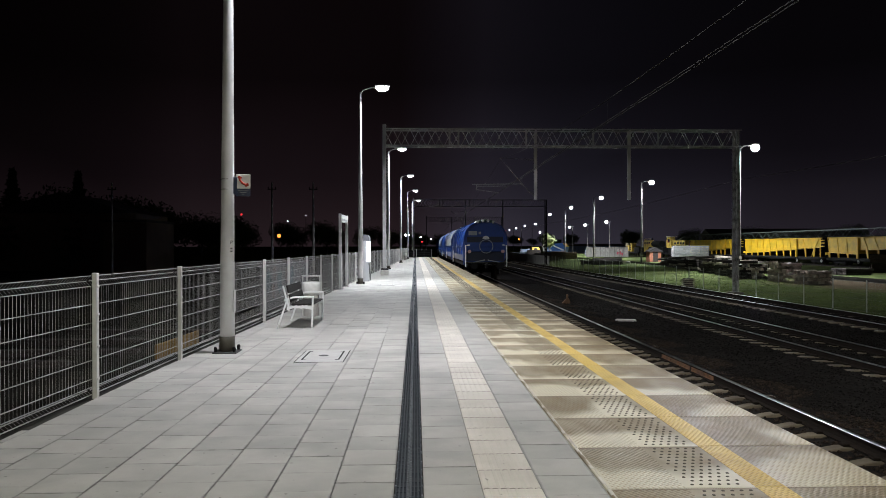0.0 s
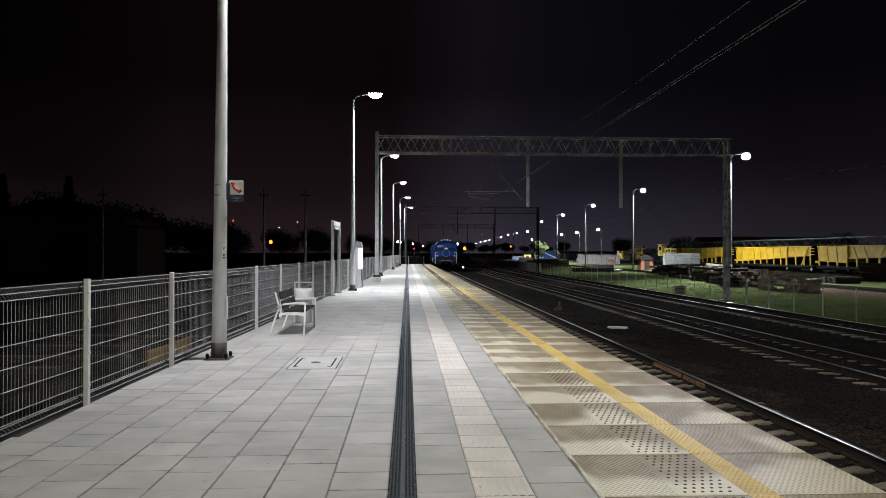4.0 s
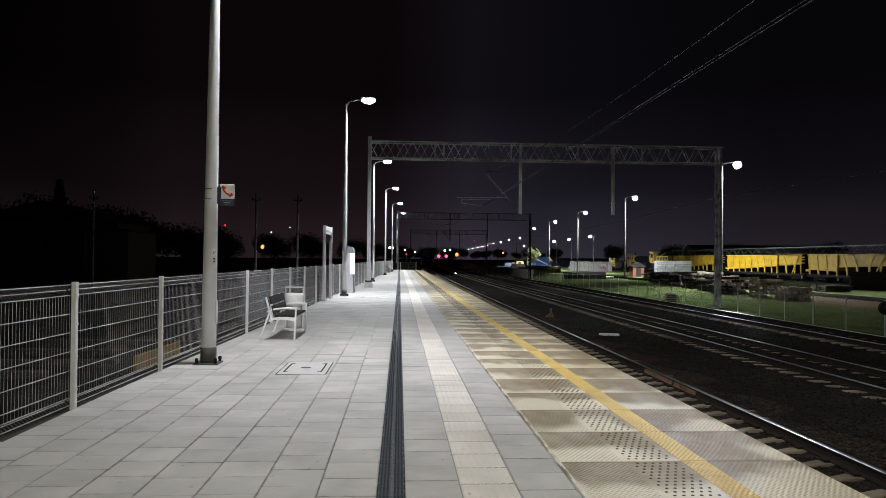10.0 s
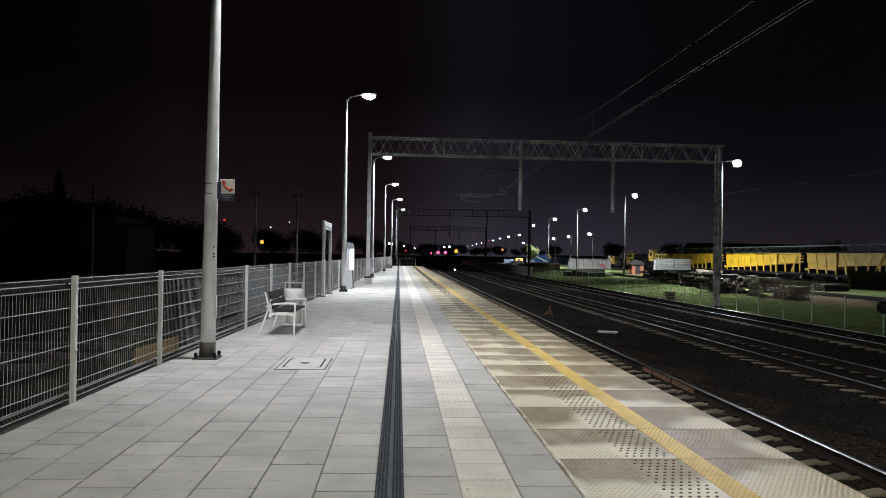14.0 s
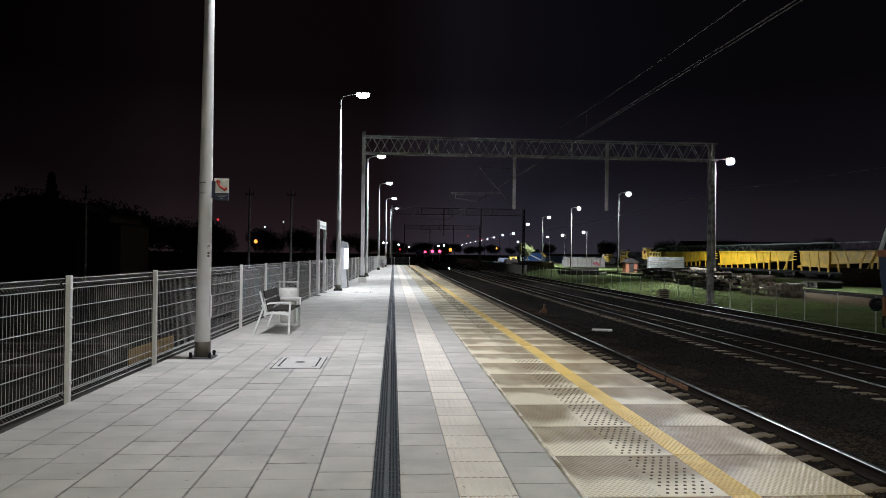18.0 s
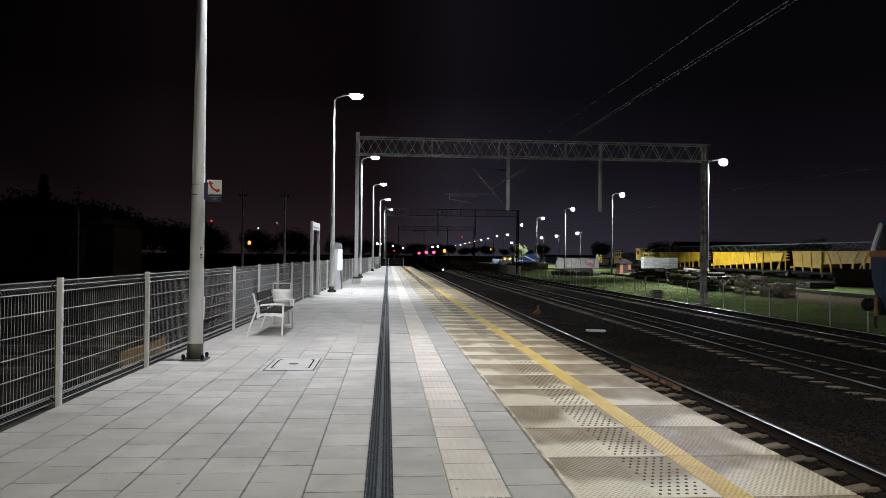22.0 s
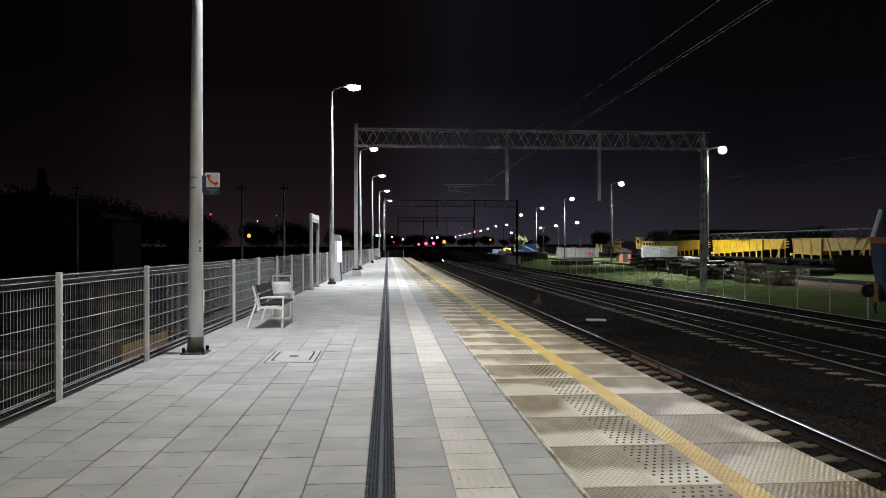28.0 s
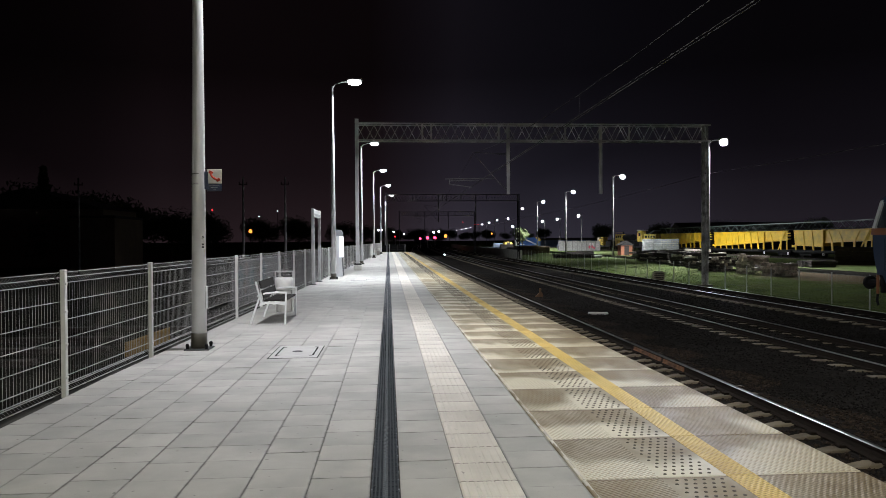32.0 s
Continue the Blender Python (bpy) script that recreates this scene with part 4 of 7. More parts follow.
# ---- litter bin ----
BAG = mat("plastic_bag", (0.72, 0.72, 0.70), 0.35, scale=14, vary=0.12, fine=60, bump=0.7, dist=0.02)
def litter_bin(x, y):
    t = thing("litter_bin", "pale washed-concrete litter bin with a metal hood frame", "litter bin", "litter bins", pose(x, y, 0))
    part("body", Mesh().lathe([(0.165, 0.0), (0.175, 0.03), (0.168, 0.32), (0.165, 0.52), (0.185, 0.62), (0.195, 0.74), (0.18, 0.76), (0.155, 0.76), (0.15, 0.60)], 20), BIN, t, smooth=True)
    part("liner_rim", Mesh().lathe([(0.16, 0.755), (0.165, 0.785), (0.14, 0.785), (0.135, 0.70)], 20), GALV, t, smooth=True)
    part("liner_bag", Mesh().lathe([(0.178, 0.50), (0.192, 0.56), (0.205, 0.66), (0.207, 0.76), (0.185, 0.80), (0.15, 0.805), (0.13, 0.72)], 18), BAG, t, "pale plastic bag folded over the rim", True)
    f = Mesh()
    f.path([(-0.20, 0.02, 0.0), (-0.20, 0.02, 0.95), (0.20, 0.02, 0.95), (0.20, 0.02, 0.0)], 0.016, 8)
    part("hood_frame", f, GALV, t)
    part("hood_plate", Mesh().box(-0.20, 0.20, -0.06, 0.08, 0.925, 0.94, 0.004), GALV, t)
    return t
lb = litter_bin(-2.42, 17.0)
copy_thing(lb, pose(-1.15, 83.5, 0))

# ---- information frame ----
inf = thing("information_frame", "tall pale steel frame for station notices", "notice frame", at=pose(-2.80, 28.5, 0, 0, 0, -1.5))
for y in (-1.0, 1.0):
    part("upright", Mesh().box(-0.055, 0.055, y - 0.06, y + 0.06, 0, 2.86, 0.015), POLE, inf)
part("header_panel", Mesh().box(-0.05, 0.05, -0.94, 0.94, 2.55, 2.84, 0.012), POLE, inf)
part("header_strip", Mesh().box(-0.055, 0.055, -0.90, 0.90, 2.60, 2.68, 0.004), TRAINGREY, inf)
for y in (-1.0, 1.0):
    part("foot_plate", Mesh().box(-0.11, 0.11, y - 0.12, y + 0.12, 0, 0.02, 0.004), STEELDARK, inf)

# ---- lit timetable stand ----
STANDGREY = mat("stand_grey_paint", (0.40, 0.41, 0.43), 0.5, scale=6, vary=0.08, fine=80)
STANDDARK = mat("stand_dark_cap", (0.14, 0.145, 0.16), 0.5, scale=6, vary=0.1, fine=80)
ks = thing("timetable_stand", "grey steel timetable stand with a glowing white display", "timetable stand", at=pose(-2.26, 34.0, 0))
part("housing", Mesh().extrude([(-0.13, 0.0), (0.16, 0.0), (0.10, 0.85), (0.14, 0.88), (0.14, 1.98), (0.08, 2.12), (-0.13, 2.16)], -0.55, 0.55), STANDGREY, ks)
part("top_cap", Mesh().extrude([(-0.12, 1.87), (0.146, 1.87), (0.146, 1.99), (0.085, 2.128), (-0.12, 2.168)], -0.558, 0.558), STANDDARK, ks, "dark grey top cap")
part("display", Mesh().box(0.136, 0.150, -0.50, 0.50, 0.90, 1.84, 0.004), POSTER, ks, "glowing white timetable")
part("display_end", Mesh().box(0.01, 0.130, -0.556, -0.548, 0.90, 1.84, 0.002), POSTER, ks, "glowing side of the display")
for z in (1.72, 1.62, 1.52, 1.42, 1.32, 1.22, 1.12, 1.02):
    part("text_bar", Mesh().box(0.1505, 0.1525, -0.42, 0.30, z - 0.012, z + 0.012), TRAINGREY, ks)
part("dark_foot", Mesh().extrude([(0.165, 0.02), (0.172, 0.02), (0.112, 0.84), (0.105, 0.84)], -0.45, 0.45), STEELDARK, ks)

# ---- inspection covers ----
COVERTOP = mat("cover_concrete", (0.47, 0.475, 0.46), 0.7, scale=5, vary=0.12, fine=110, bump=0.2, stain=(0.33, 0.33, 0.31), stain_amount=0.5, stain_scale=3)


def cover(x, y):
    t = thing("inspection_cover", "square pale inspection cover with a dark slotted frame", "manhole cover", "inspection covers", pose(x, y, 0))
    part("seating_gap", Mesh().box(-0.350, 0.350, -0.575, 0.575, -0.03, 0.0025), UNDER, t)
    part("frame", Mesh().box(-0.335, 0.335, -0.555, 0.555, -0.03, 0.006, 0.002), COVERTOP, t)
    part("lid", Mesh().box(-0.285, 0.285, -0.495, 0.495, -0.02, 0.010, 0.003), COVERTOP, t)
    for s in (-1, 1):
        part("slot", Mesh().box(s * 0.262 - 0.012, s * 0.262 + 0.012, -0.40, 0.42, 0.0, 0.0115), UNDER, t)
        for e in (-0.40, 0.42):
            part("slot_hook", Mesh().box(s * 0.235 - 0.025, s * 0.235 + 0.025, e - 0.018, e + 0.018, 0.0, 0.0118), UNDER, t)
    part("handle_recess", Mesh().lathe([(0.075, 0.0), (0.075, 0.0115), (0.06, 0.0125)], 14), STEELDARK, t)
    return t
c1 = cover(-1.35, 10.8)
copy_thing(c1, pose(-1.2, 30.4, 0))

# railing across the platform's far end
rl = thing("end_railing", "low dark steel railing across the far platform end", "railing", at=pose(0, 103.6, 0))
for x in (-1.0, 0.15, 1.25, 2.35):
    part("post", Mesh().box(x - 0.04, x + 0.04, -0.04, 0.04, 0, 1.12, 0.01), GALV if x > 2 or 0 < x < 0.3 else STEELDARK, rl)
for z in (0.35, 0.7, 1.05):
    part("bar", Mesh().tube((-1.0, 0, z), (2.35, 0, z), 0.025), STEELDARK, rl)
part("infill_sheet", Mesh().box(-0.98, 2.33, 0.03, 0.045, 0.08, 1.0), UNDER, rl)

# ---- overhead line gantry ----
def gantry(y, x0, x1, drops, plinth=True, steel=GANTRY):
    t = thing("line_gantry", "galvanised lattice gantry carrying the overhead line across the tracks", "gantry", "gantries", pose(bend(y), y, 0))
    z1, z0 = 8.16, 7.24
    part("left_post", Mesh().box(x0 - 0.10, x0 + 0.10, -0.12, 0.12, 0.36 if plinth else 0.0 if y < 104 else -1.0, 8.45, 0.01), steel, t)
    if plinth:
        part("plinth", Mesh().box(x0 - 0.20, x0 + 0.24, -0.45, 0.45, -0.1, 0.28, 0.03), CONCRETE_PALE, t)
    if plinth:
        part("foot_plate", Mesh().box(x0 - 0.19, x0 + 0.22, -0.30, 0.30, 0.28, 0.38, 0.02), STEELDARK, t)
    # right post: two channels with batten plates and lacing
    for s in (-0.11, 0.11):
        # far gantries' posts are coloured black, like unlit silhouettes
        part("post_channel", Mesh().box(x1 + s - 0.06, x1 + s + 0.06, -0.11, 0.11, -1.1, 8.2, 0.008), BLOTCHED if plinth else UNDER, t, "dark weathered post channel, coloured black on far gantries")
    k = 0
    z = -0.2
    while z < 7.0:
        for yy in (-0.115, 0.115):
            a = (x1 - 0.11, yy, z) if k % 2 else (x1 + 0.11, yy, z)
            c = (x1 + 0.11, yy, z + 0.5) if k % 2 else (x1 - 0.11, yy, z + 0.5)
            part("post_lacing", Mesh().tube(a, c, 0.03, n=4), BLOTCHED if plinth else UNDER, t)
        z += 0.5
        k += 1
    part("foundation", Mesh().box(x1 - 0.34, x1 + 0.34, -0.34, 0.34, -1.5, -1.03, 0.03), EDGING, t)
    for yy in (-0.35, 0.35):
        for z in (z0, z1):
            part("chord", Mesh().box(x0, x1 + 0.2, yy - 0.035, yy + 0.035, z - 0.035, z + 0.035), steel, t)
    n = 42
    w = (x1 - x0) / n
    for yy in (-0.35, 0.35):
        for i in range(n):
            up = (i % 2 == 0) == (yy < 0)
            a = (x0 + i * w, yy, z0 if up else z1)
            c = (x0 + (i + 1) * w, yy, z1 if up else z0)
            part("truss_diagonal", Mesh().tube(a, c, 0.022, n=4), steel, t)
    for i in range(0, n + 1, 2):
        part("cross_batten", Mesh().box(x0 + i * w - 0.025, x0 + i * w + 0.025, -0.35, 0.35, z0 - 0.03, z0 + 0.03), steel, t)
    for x in (x0 + 3.65, x0 + 4.15, x0 + 7.95, x0 + 8.5, x1 - 8.3, x1 - 4.6):
        part("splice_upright", Mesh().box(x - 0.05, x + 0.05, -0.37, -0.33, z0, z1), steel, t)
    for dx in drops:
        d = part("drop_tube", Mesh().box(dx - 0.085, dx + 0.085, -0.085, 0.085, 4.22, 8.1, 0.015), steel, t, "square drop tube below the gantry")
    return t


gx0, gx1, gy = -1.72, 18.33, 40.8
gantry(gy, gx0, gx1, (6.82, 12.17))
gantry(103.0, -0.55, 18.33, (6.82, 12.17), False, GANTRY_DIM)
gantry(165.0, 1.0, 18.33, (6.82, 12.17), False, GANTRY_DIM)


def cantilever(y, x, side):
    """Catenary arm from a drop tube: strut, stay, registration tube with steady arm."""
    t = thing("catenary_cantilever", "thin galvanised catenary arm with insulators", "catenary arm", "catenary arms", pose(x, y, 0))
    s = side
    part("strut", Mesh().tube((s * 0.30, 0, 4.62), (s * 2.03, 0, 6.58), 0.022), GANTRY_DIM, t)
    part("stay", Mesh().tube((s * 0.1, 0, 6.5), (s * 2.03, 0, 6.60), 0.018), POSTDARK, t)
    part("registration_tube", Mesh().tube((s * 0.75, 0, 5.13), (s * 3.6, 0, 5.09), 0.024), GANTRY_DIM, t)
    part("steady_arm", Mesh().path([(s * 1.7, 0, 5.0), (s * 3.3, 0, 4.99), (s * 3.37, 0, 4.80), (s * 2.1, 0.0, 4.62)], 0.020), GANTRY_DIM, t)
    part("drop_bracket", Mesh().tube((s * 3.36, 0, 5.1), (s * 3.36, 0, 4.80), 0.022), POSTDARK, t)
    for a, c in (((s * 0.1, 4.5), (s * 0.55, 4.9)), ((s * 0.12, 6.49), (s * 0.6, 6.52))):
        iv = Mesh()
        for k in range(5):
            q0 = Vector((a[0], 0, a[1])).lerp(Vector((c[0], 0, c[1])), k / 5)
            q1 = Vector((a[0], 0, a[1])).lerp(Vector((c[0], 0, c[1])), (k + 0.55) / 5)
            iv.tube(q0, q1, 0.065, 0.045, 10)
        part("insulator", iv, STEELDARK, t)
    return t


cantilever(gy, 6.82, -1)
cantilever(103.0, 6.82 + bend(103.0), -1)


def catenary(x, y0, y1, z0, sag):
    """Messenger and twin contact wires of one span, with droppers."""
    t = thing("catenary_wires", "copper overhead wires sagging between gantries", "overhead wire", "overhead wires", pose(x, 0, 0))
    k = 16
    mess = [(bend(y0 + (y1 - y0) * i / k), y0 + (y1 - y0) * i / k, z0 - sag * (1 - (2 * i / k - 1) ** 2)) for i in range(k + 1)]
    part("messenger_wire", Mesh().path(mess, 0.011, 6), WIREDARK, t)
    for dx in (-0.03, 0.05):
        part("contact_wire", Mesh().path([(dx + bend(y0 + (y1 - y0) * i / 8), y0 + (y1 - y0) * i / 8, 4.74) for i in range(9)], 0.011, 6), WIREDARK, t)
    for i in range(1, k, 3):
        part("dropper", Mesh().tube(mess[i], (mess[i][0], mess[i][1], 4.74), 0.003, n=4), WIREDARK, t)
    return t


WIREDARK = mat("overhead_copper", (0.011, 0.010, 0.010), 0.85, 0.0, scale=9, vary=0.2)
catenary(LINE_X, -20, gy, 6.55, 1.35)
catenary(LINE_X, gy, 103.0, 6.55, 1.35)
catenary(LINE_X, 103.0, 165.0, 6.55, 1.35)

fc = thing("feeder_cable", "thin grey cable slung between the gantry posts", "cable", at=pose(18.58, 0, 0))
for (y0, za), (y1, zb) in (((-20.0, 5.2), (gy, 5.4)), ((gy, 5.4), (103.0, 4.8)), ((103.0, 4.8), (165.0, 4.8))):
    part("span", Mesh().path([(bend(y0 + (y1 - y0) * k / 8), y0 + (y1 - y0) * k / 8, za + (zb - za) * k / 8 - 1.2 * (k / 8) * (1 - k / 8)) for k in range(9)], 0.014, 5), GANTRY_DIM, fc)
    part("insulator", Mesh().tube((bend(y1) - 0.26, y1, zb), (bend(y1) + 0.02, y1, zb), 0.045, n=8), UNDER, fc)

# ---- yard: fence, lamps, tracks ----
YF_X = 19.2
yf = thing("yard_fence", "wire mesh yard fence turning into concrete panels far off", "fence", at=pose(YF_X, 0, 0))
YPOST = mat("yard_post_dull_zinc", (0.40, 0.41, 0.40), 0.7, 0.1, scale=6, vary=0.3, fine=40, rand=0.25)
yp_data = Mesh().box(-0.022, 0.022, -0.022, 0.022, -1.4, 0.13, 0.006).data("fence_post", YPOST)
ym = Mesh()
for i in range(49):
    y = -1.22 + i * 0.0508
    ym.box(-0.0008, 0.0008, y - 0.0007, y + 0.0007, -1.24, 0.08)
for z in (-1.2, -0.95, -0.7, -0.45, -0.2, 0.05):
    ym.box(-0.0025, 0.0025, -1.22, 1.22, z - 0.0025, z + 0.0025)
YWIRE = mat("green_coated_wire", (0.13, 0.15, 0.12), 0.6, scale=9, vary=0.2)
ym_data = ym.data("mesh_panel", YWIRE, fix=False)
wall_data = Mesh().box(-0.04, 0.04, -1.2, 1.2, -1.3, 0.10, 0.02).data("wall_panel", CONCRETE_PALE)
for i in range(-6, 110):
    y = 30.1 + 2.5 * i
    part("fence_post", yp_data, YPOST, yf, at=pose(bend(y), y, 0))
    if y > 104:
        part("wall_panel", wall_data, CONCRETE_PALE, yf, at=pose(bend(y + 1.25), y + 1.25, 0, 0, 0, swing(y)))
    else:
        part("mesh_panel", ym_data, YWIRE, yf, at=pose(bend(y + 1.25), y + 1.25, 0, 0, 0, swing(y)))


def yard_lamp(x, y, h, lean=1.5, bowl=1.0):
    t = thing("yard_floodlight", "tall dark steel yard lamp post with a glaring white floodlight", "lamp post", "yard lamp posts", pose(x, y, -1.02))
    part("shaft", Mesh().lathe([(0.16, 0), (0.14, 2), (0.10, h - 1), (0.07, h), (0.02, h + 0.02)], 10), POSTDARK, t, smooth=True)
    part("arm", Mesh().path([(0, 0, h - 0.2), (0.4, 0, h + 0.15), (lean, 0, h + 0.25)], 0.05, 6), POSTDARK, t)
    part("head", Mesh().box(lean - 0.40, lean + 0.40, -0.28, 0.28, h + 0.24, h + 0.40, 0.06), STEELDARK, t)
    # swollen globe holds the floodlight's glare in its shape
    part("lens", Mesh().globe((lean, -0.1, h - 0.03), 0.40 * bowl, 0.40 * bowl, 0.34 * bowl), LUM_FAR, t, "glaring white lens", True)
    return t


yl = yard_lamp(31.0, 68.2, 12.0)
for x, y in ((33.6, 106.5), (35.0, 141.0), (36.8, 177.0), (38.8, 216.0), (51.0, 315.0)):
    copy_thing(yl, pose(x, y, -1.02))
yf_ = yard_lamp(50.5, 343.0, 12.0, 1.5, 0.75)
for x, y in ((52.3, 385.0), (54.4, 430.0), (56.6, 480.0), (58.4, 525.0), (60.7, 580.0), (63.1, 640.0), (66.7, 720.0)):
    copy_thing(yf_, pose(x, y, -1.02))
ys = yard_lamp(50.6, 187.0, 8.8, -0.9)
for x, y in ((51.6, 215.0), (52.4, 240.0), (57.9, 330.0)):
    copy_thing(ys, pose(x, y, -1.02))
for x, y in ((31.0, 68.2), (33.6, 106.5), (35.0, 141.0), (36.8, 177.0), (38.8, 216.0)):
    if y < 70:
        power, goal, cone = 1.4, (27.5, 57.0, -1), 140
    elif y < 120:
        power, goal, cone = 1.15, (x + 2.5, y - 2.5, -1), 155
    else:           # shielded towards the running lines
        power, goal, cone = 1.15, (x + 1.8, y + 2.5, -1), 132
    lamp("yard_light", (x + 1.5, y, 10.6), YARD_W * power, 0.8, COLD, aim=goal, spread=cone)
lamp("yard_light", (49.7, 187, 7.75), 2500, 0.6, COLD, spread=170)


def plain_track(x, y0, y1, label):
    t = thing("yard_track", label, "track", "yard tracks", pose(x, 0, 0), kind="structure")
    for s in (-0.7535, 0.7535):
        part("rail", Mesh().extrude([(s - 0.06, -1.02), (s + 0.06, -1.02), (s + 0.035, -0.84), (s - 0.035, -0.84)], y0, y1), RUST, t)
    mm = Mesh()
    y = y0
    while y < y1:
        mm.box(-1.25, 1.25, y - 0.12, y + 0.12, -1.1, -1.0, 0.0)
        y += 0.65
    part("sunken_sleepers", mm, DARKWOOD, t)["kind"] = "stuff"


plain_track(33.1, 44, 150, "overgrown rusty yard track")
plain_track(52.65, 40, 230, "yard track under the yellow wagons")

# ---- concrete sleeper stacks ----
slim = sleeper_mesh(OLD_SLEEPER)
slim.v = [(p[0], p[1] * 0.92, p[2] * 1.05) for p in slim.v]
old_sleeper = slim.data("old_sleeper", OLD_SLEEPER)
srng = random.Random(11)


def stack(x, y, layers, count, rot, label, data=old_sleeper, material=OLD_SLEEPER, pitch=0.31, rise=0.235):
    t = thing("sleeper_stack", label, "sleeper stack", "sleeper stacks", pose(x, y, -1.02, 0, 0, rot))
    for k in range(layers):
        n = count - (1 if k == layers - 1 and layers > 2 else 0)
        for i in range(n):
            part("sleeper", data, material, t, at=pose(srng.uniform(-0.08, 0.08), (i - (count - 1) / 2) * pitch + srng.uniform(-0.02, 0.02), 0.20 + k * rise, srng.uniform(-1.5, 1.5), srng.uniform(-2, 2), srng.uniform(-3.5, 3.5)))
    return t


slim.v = [(p[0] * 0.66, p[1], p[2]) for p in slim.v]
cut_sleeper = slim.data("cut_sleeper", OLD_SLEEPER)


def crib(x, y, rot, layers, label):
    """Crib of sleepers, from the ground up: L lies lengthwise, E shows its ends."""
    t = thing("sleeper_stack", label, "sleeper stack", "sleeper stacks", pose(x, y, -1.02, 0, 0, rot))
    z = 0.20
    for kind in layers:
        if kind == "L":
            for i in range(4):
                part("sleeper", cut_sleeper, OLD_SLEEPER, t, at=pose(srng.uniform(-0.14, 0.14), -0.7 + 0.46 * i + srng.uniform(-0.05, 0.05), z, srng.uniform(-2, 2), srng.uniform(-2.5, 2.5), srng.uniform(-4, 4)))
        else:
            for u in ((-0.72, -0.38, -0.02, 0.36, 0.70) if kind == "E" else (-0.76, -0.44)):
                part("sleeper", cut_sleeper, OLD_SLEEPER, t, at=pose(u + srng.uniform(-0.06, 0.06), srng.uniform(-0.12, 0.12), z, srng.uniform(-2, 2), srng.uniform(-1.5, 1.5), 90 + srng.uniform(-4, 4)))
        z += 0.232
    return t


crib(27.2, 48.6, 7, "ELEL", "low crib of weathered pale concrete sleepers")
crib(27.1, 52.2, 5, "eEeELL", "tall crib of weathered concrete sleepers")
BROWNWOOD = mat("brown_beam", (0.105, 0.082, 0.062), 0.9, spec=0.2, scale=4, vary=0.35, fine=50, bump=0.4, rand=0.2)
timber = Mesh().box(-1.3, 1.3, -0.13, 0.13, -0.16, 0.0, 0.012).data("timber", DARKWOOD)
brown_timber = Mesh().box(-1.3, 1.3, -0.12, 0.12, -0.16, 0.0, 0.012).data("timber", BROWNWOOD)
TARREDWOOD = mat("tarred_brown_beam", (0.038, 0.029, 0.022), 0.9, spec=0.1, scale=3, vary=0.4, fine=40, bump=0.5, rand=0.25)
big_timber = Mesh().box(-1.9, 1.9, -0.24, 0.24, -0.19, 0.22, 0.02).data("timber", TARREDWOOD)
timber_old = Mesh().box(-1.3, 1.3, -0.12, 0.12, -0.20, 0.0, 0.012).data("timber", DARKWOOD)
def heap(x, y, layers, rot):
    """Loose heap: dark timbers and pale concrete sleepers mixed, their ends towards the platform."""
    t = thing("sleeper_stack", "loose heap of dark timbers and pale concrete sleepers", "sleeper stack", "sleeper stacks", pose(x, y, -1.02, 0, 0, rot))
    for k in range(layers):
        for j in range(7):
            q = srng.random()
            if q < 0.12:
                continue
            pale = q > 0.74
            part("sleeper" if pale else "timber", old_sleeper if pale else timber_old, OLD_SLEEPER if pale else DARKWOOD, t,
                 at=pose(srng.uniform(-0.75, -0.25) if pale else srng.uniform(-0.1, 0.2), (j - 3) * 0.37 + srng.uniform(-0.04, 0.04), 0.20 + k * 0.236, srng.uniform(-2, 2), srng.uniform(-2, 2), srng.uniform(-3, 3)))
    for i in (0, 2):
        m, d = ((OLD_SLEEPER, old_sleeper), (DARKWOOD, timber_old))[i // 2]
        part("sleeper" if d is old_sleeper else "timber", d, m, t, at=pose(srng.uniform(-0.6, 0.3), -0.8 + 0.8 * i, 0.22 + layers * 0.236, srng.uniform(-3, 3), srng.uniform(-4, 4), 90 + srng.uniform(-20, 20)))
    return t


for x, y, k, r in ((26.8, 57.2, 5, 84), (28.0, 62.5, 5, 93), (28.8, 68.0, 6, 87), (29.6, 73.6, 5, 94), (30.6, 79.6, 5, 86), (31.8, 85.6, 4, 95), (33.2, 92.0, 3, 88), (35.6, 96.5, 3, 102)):
    heap(x, y, k, r)
stack(45.2, 66.8, 4, 3, -32, "brown tarred crossing beams in a tall stack", big_timber, TARREDWOOD, 0.52, 0.44)
stack(38.4, 62.6, 3, 8, 8, "dark tarred timbers in a low stack", timber, DARKWOOD, 0.29, 0.19)
for x, y, k in ((24.2, 128.0, 8), (27.2, 137.0, 8), (30.0, 140.0, 7), (24.6, 150.0, 9), (21.8, 124.0, 7), (30.5, 118.0, 3), (33.6, 122.0, 3)):
    stack(x, y, k, 8, srng.uniform(-6, 6), "far stack of dark timbers in the yard", brown_timber if y in (128.0, 137.0, 140.0) else timber, BROWNWOOD, 0.29, 0.19)

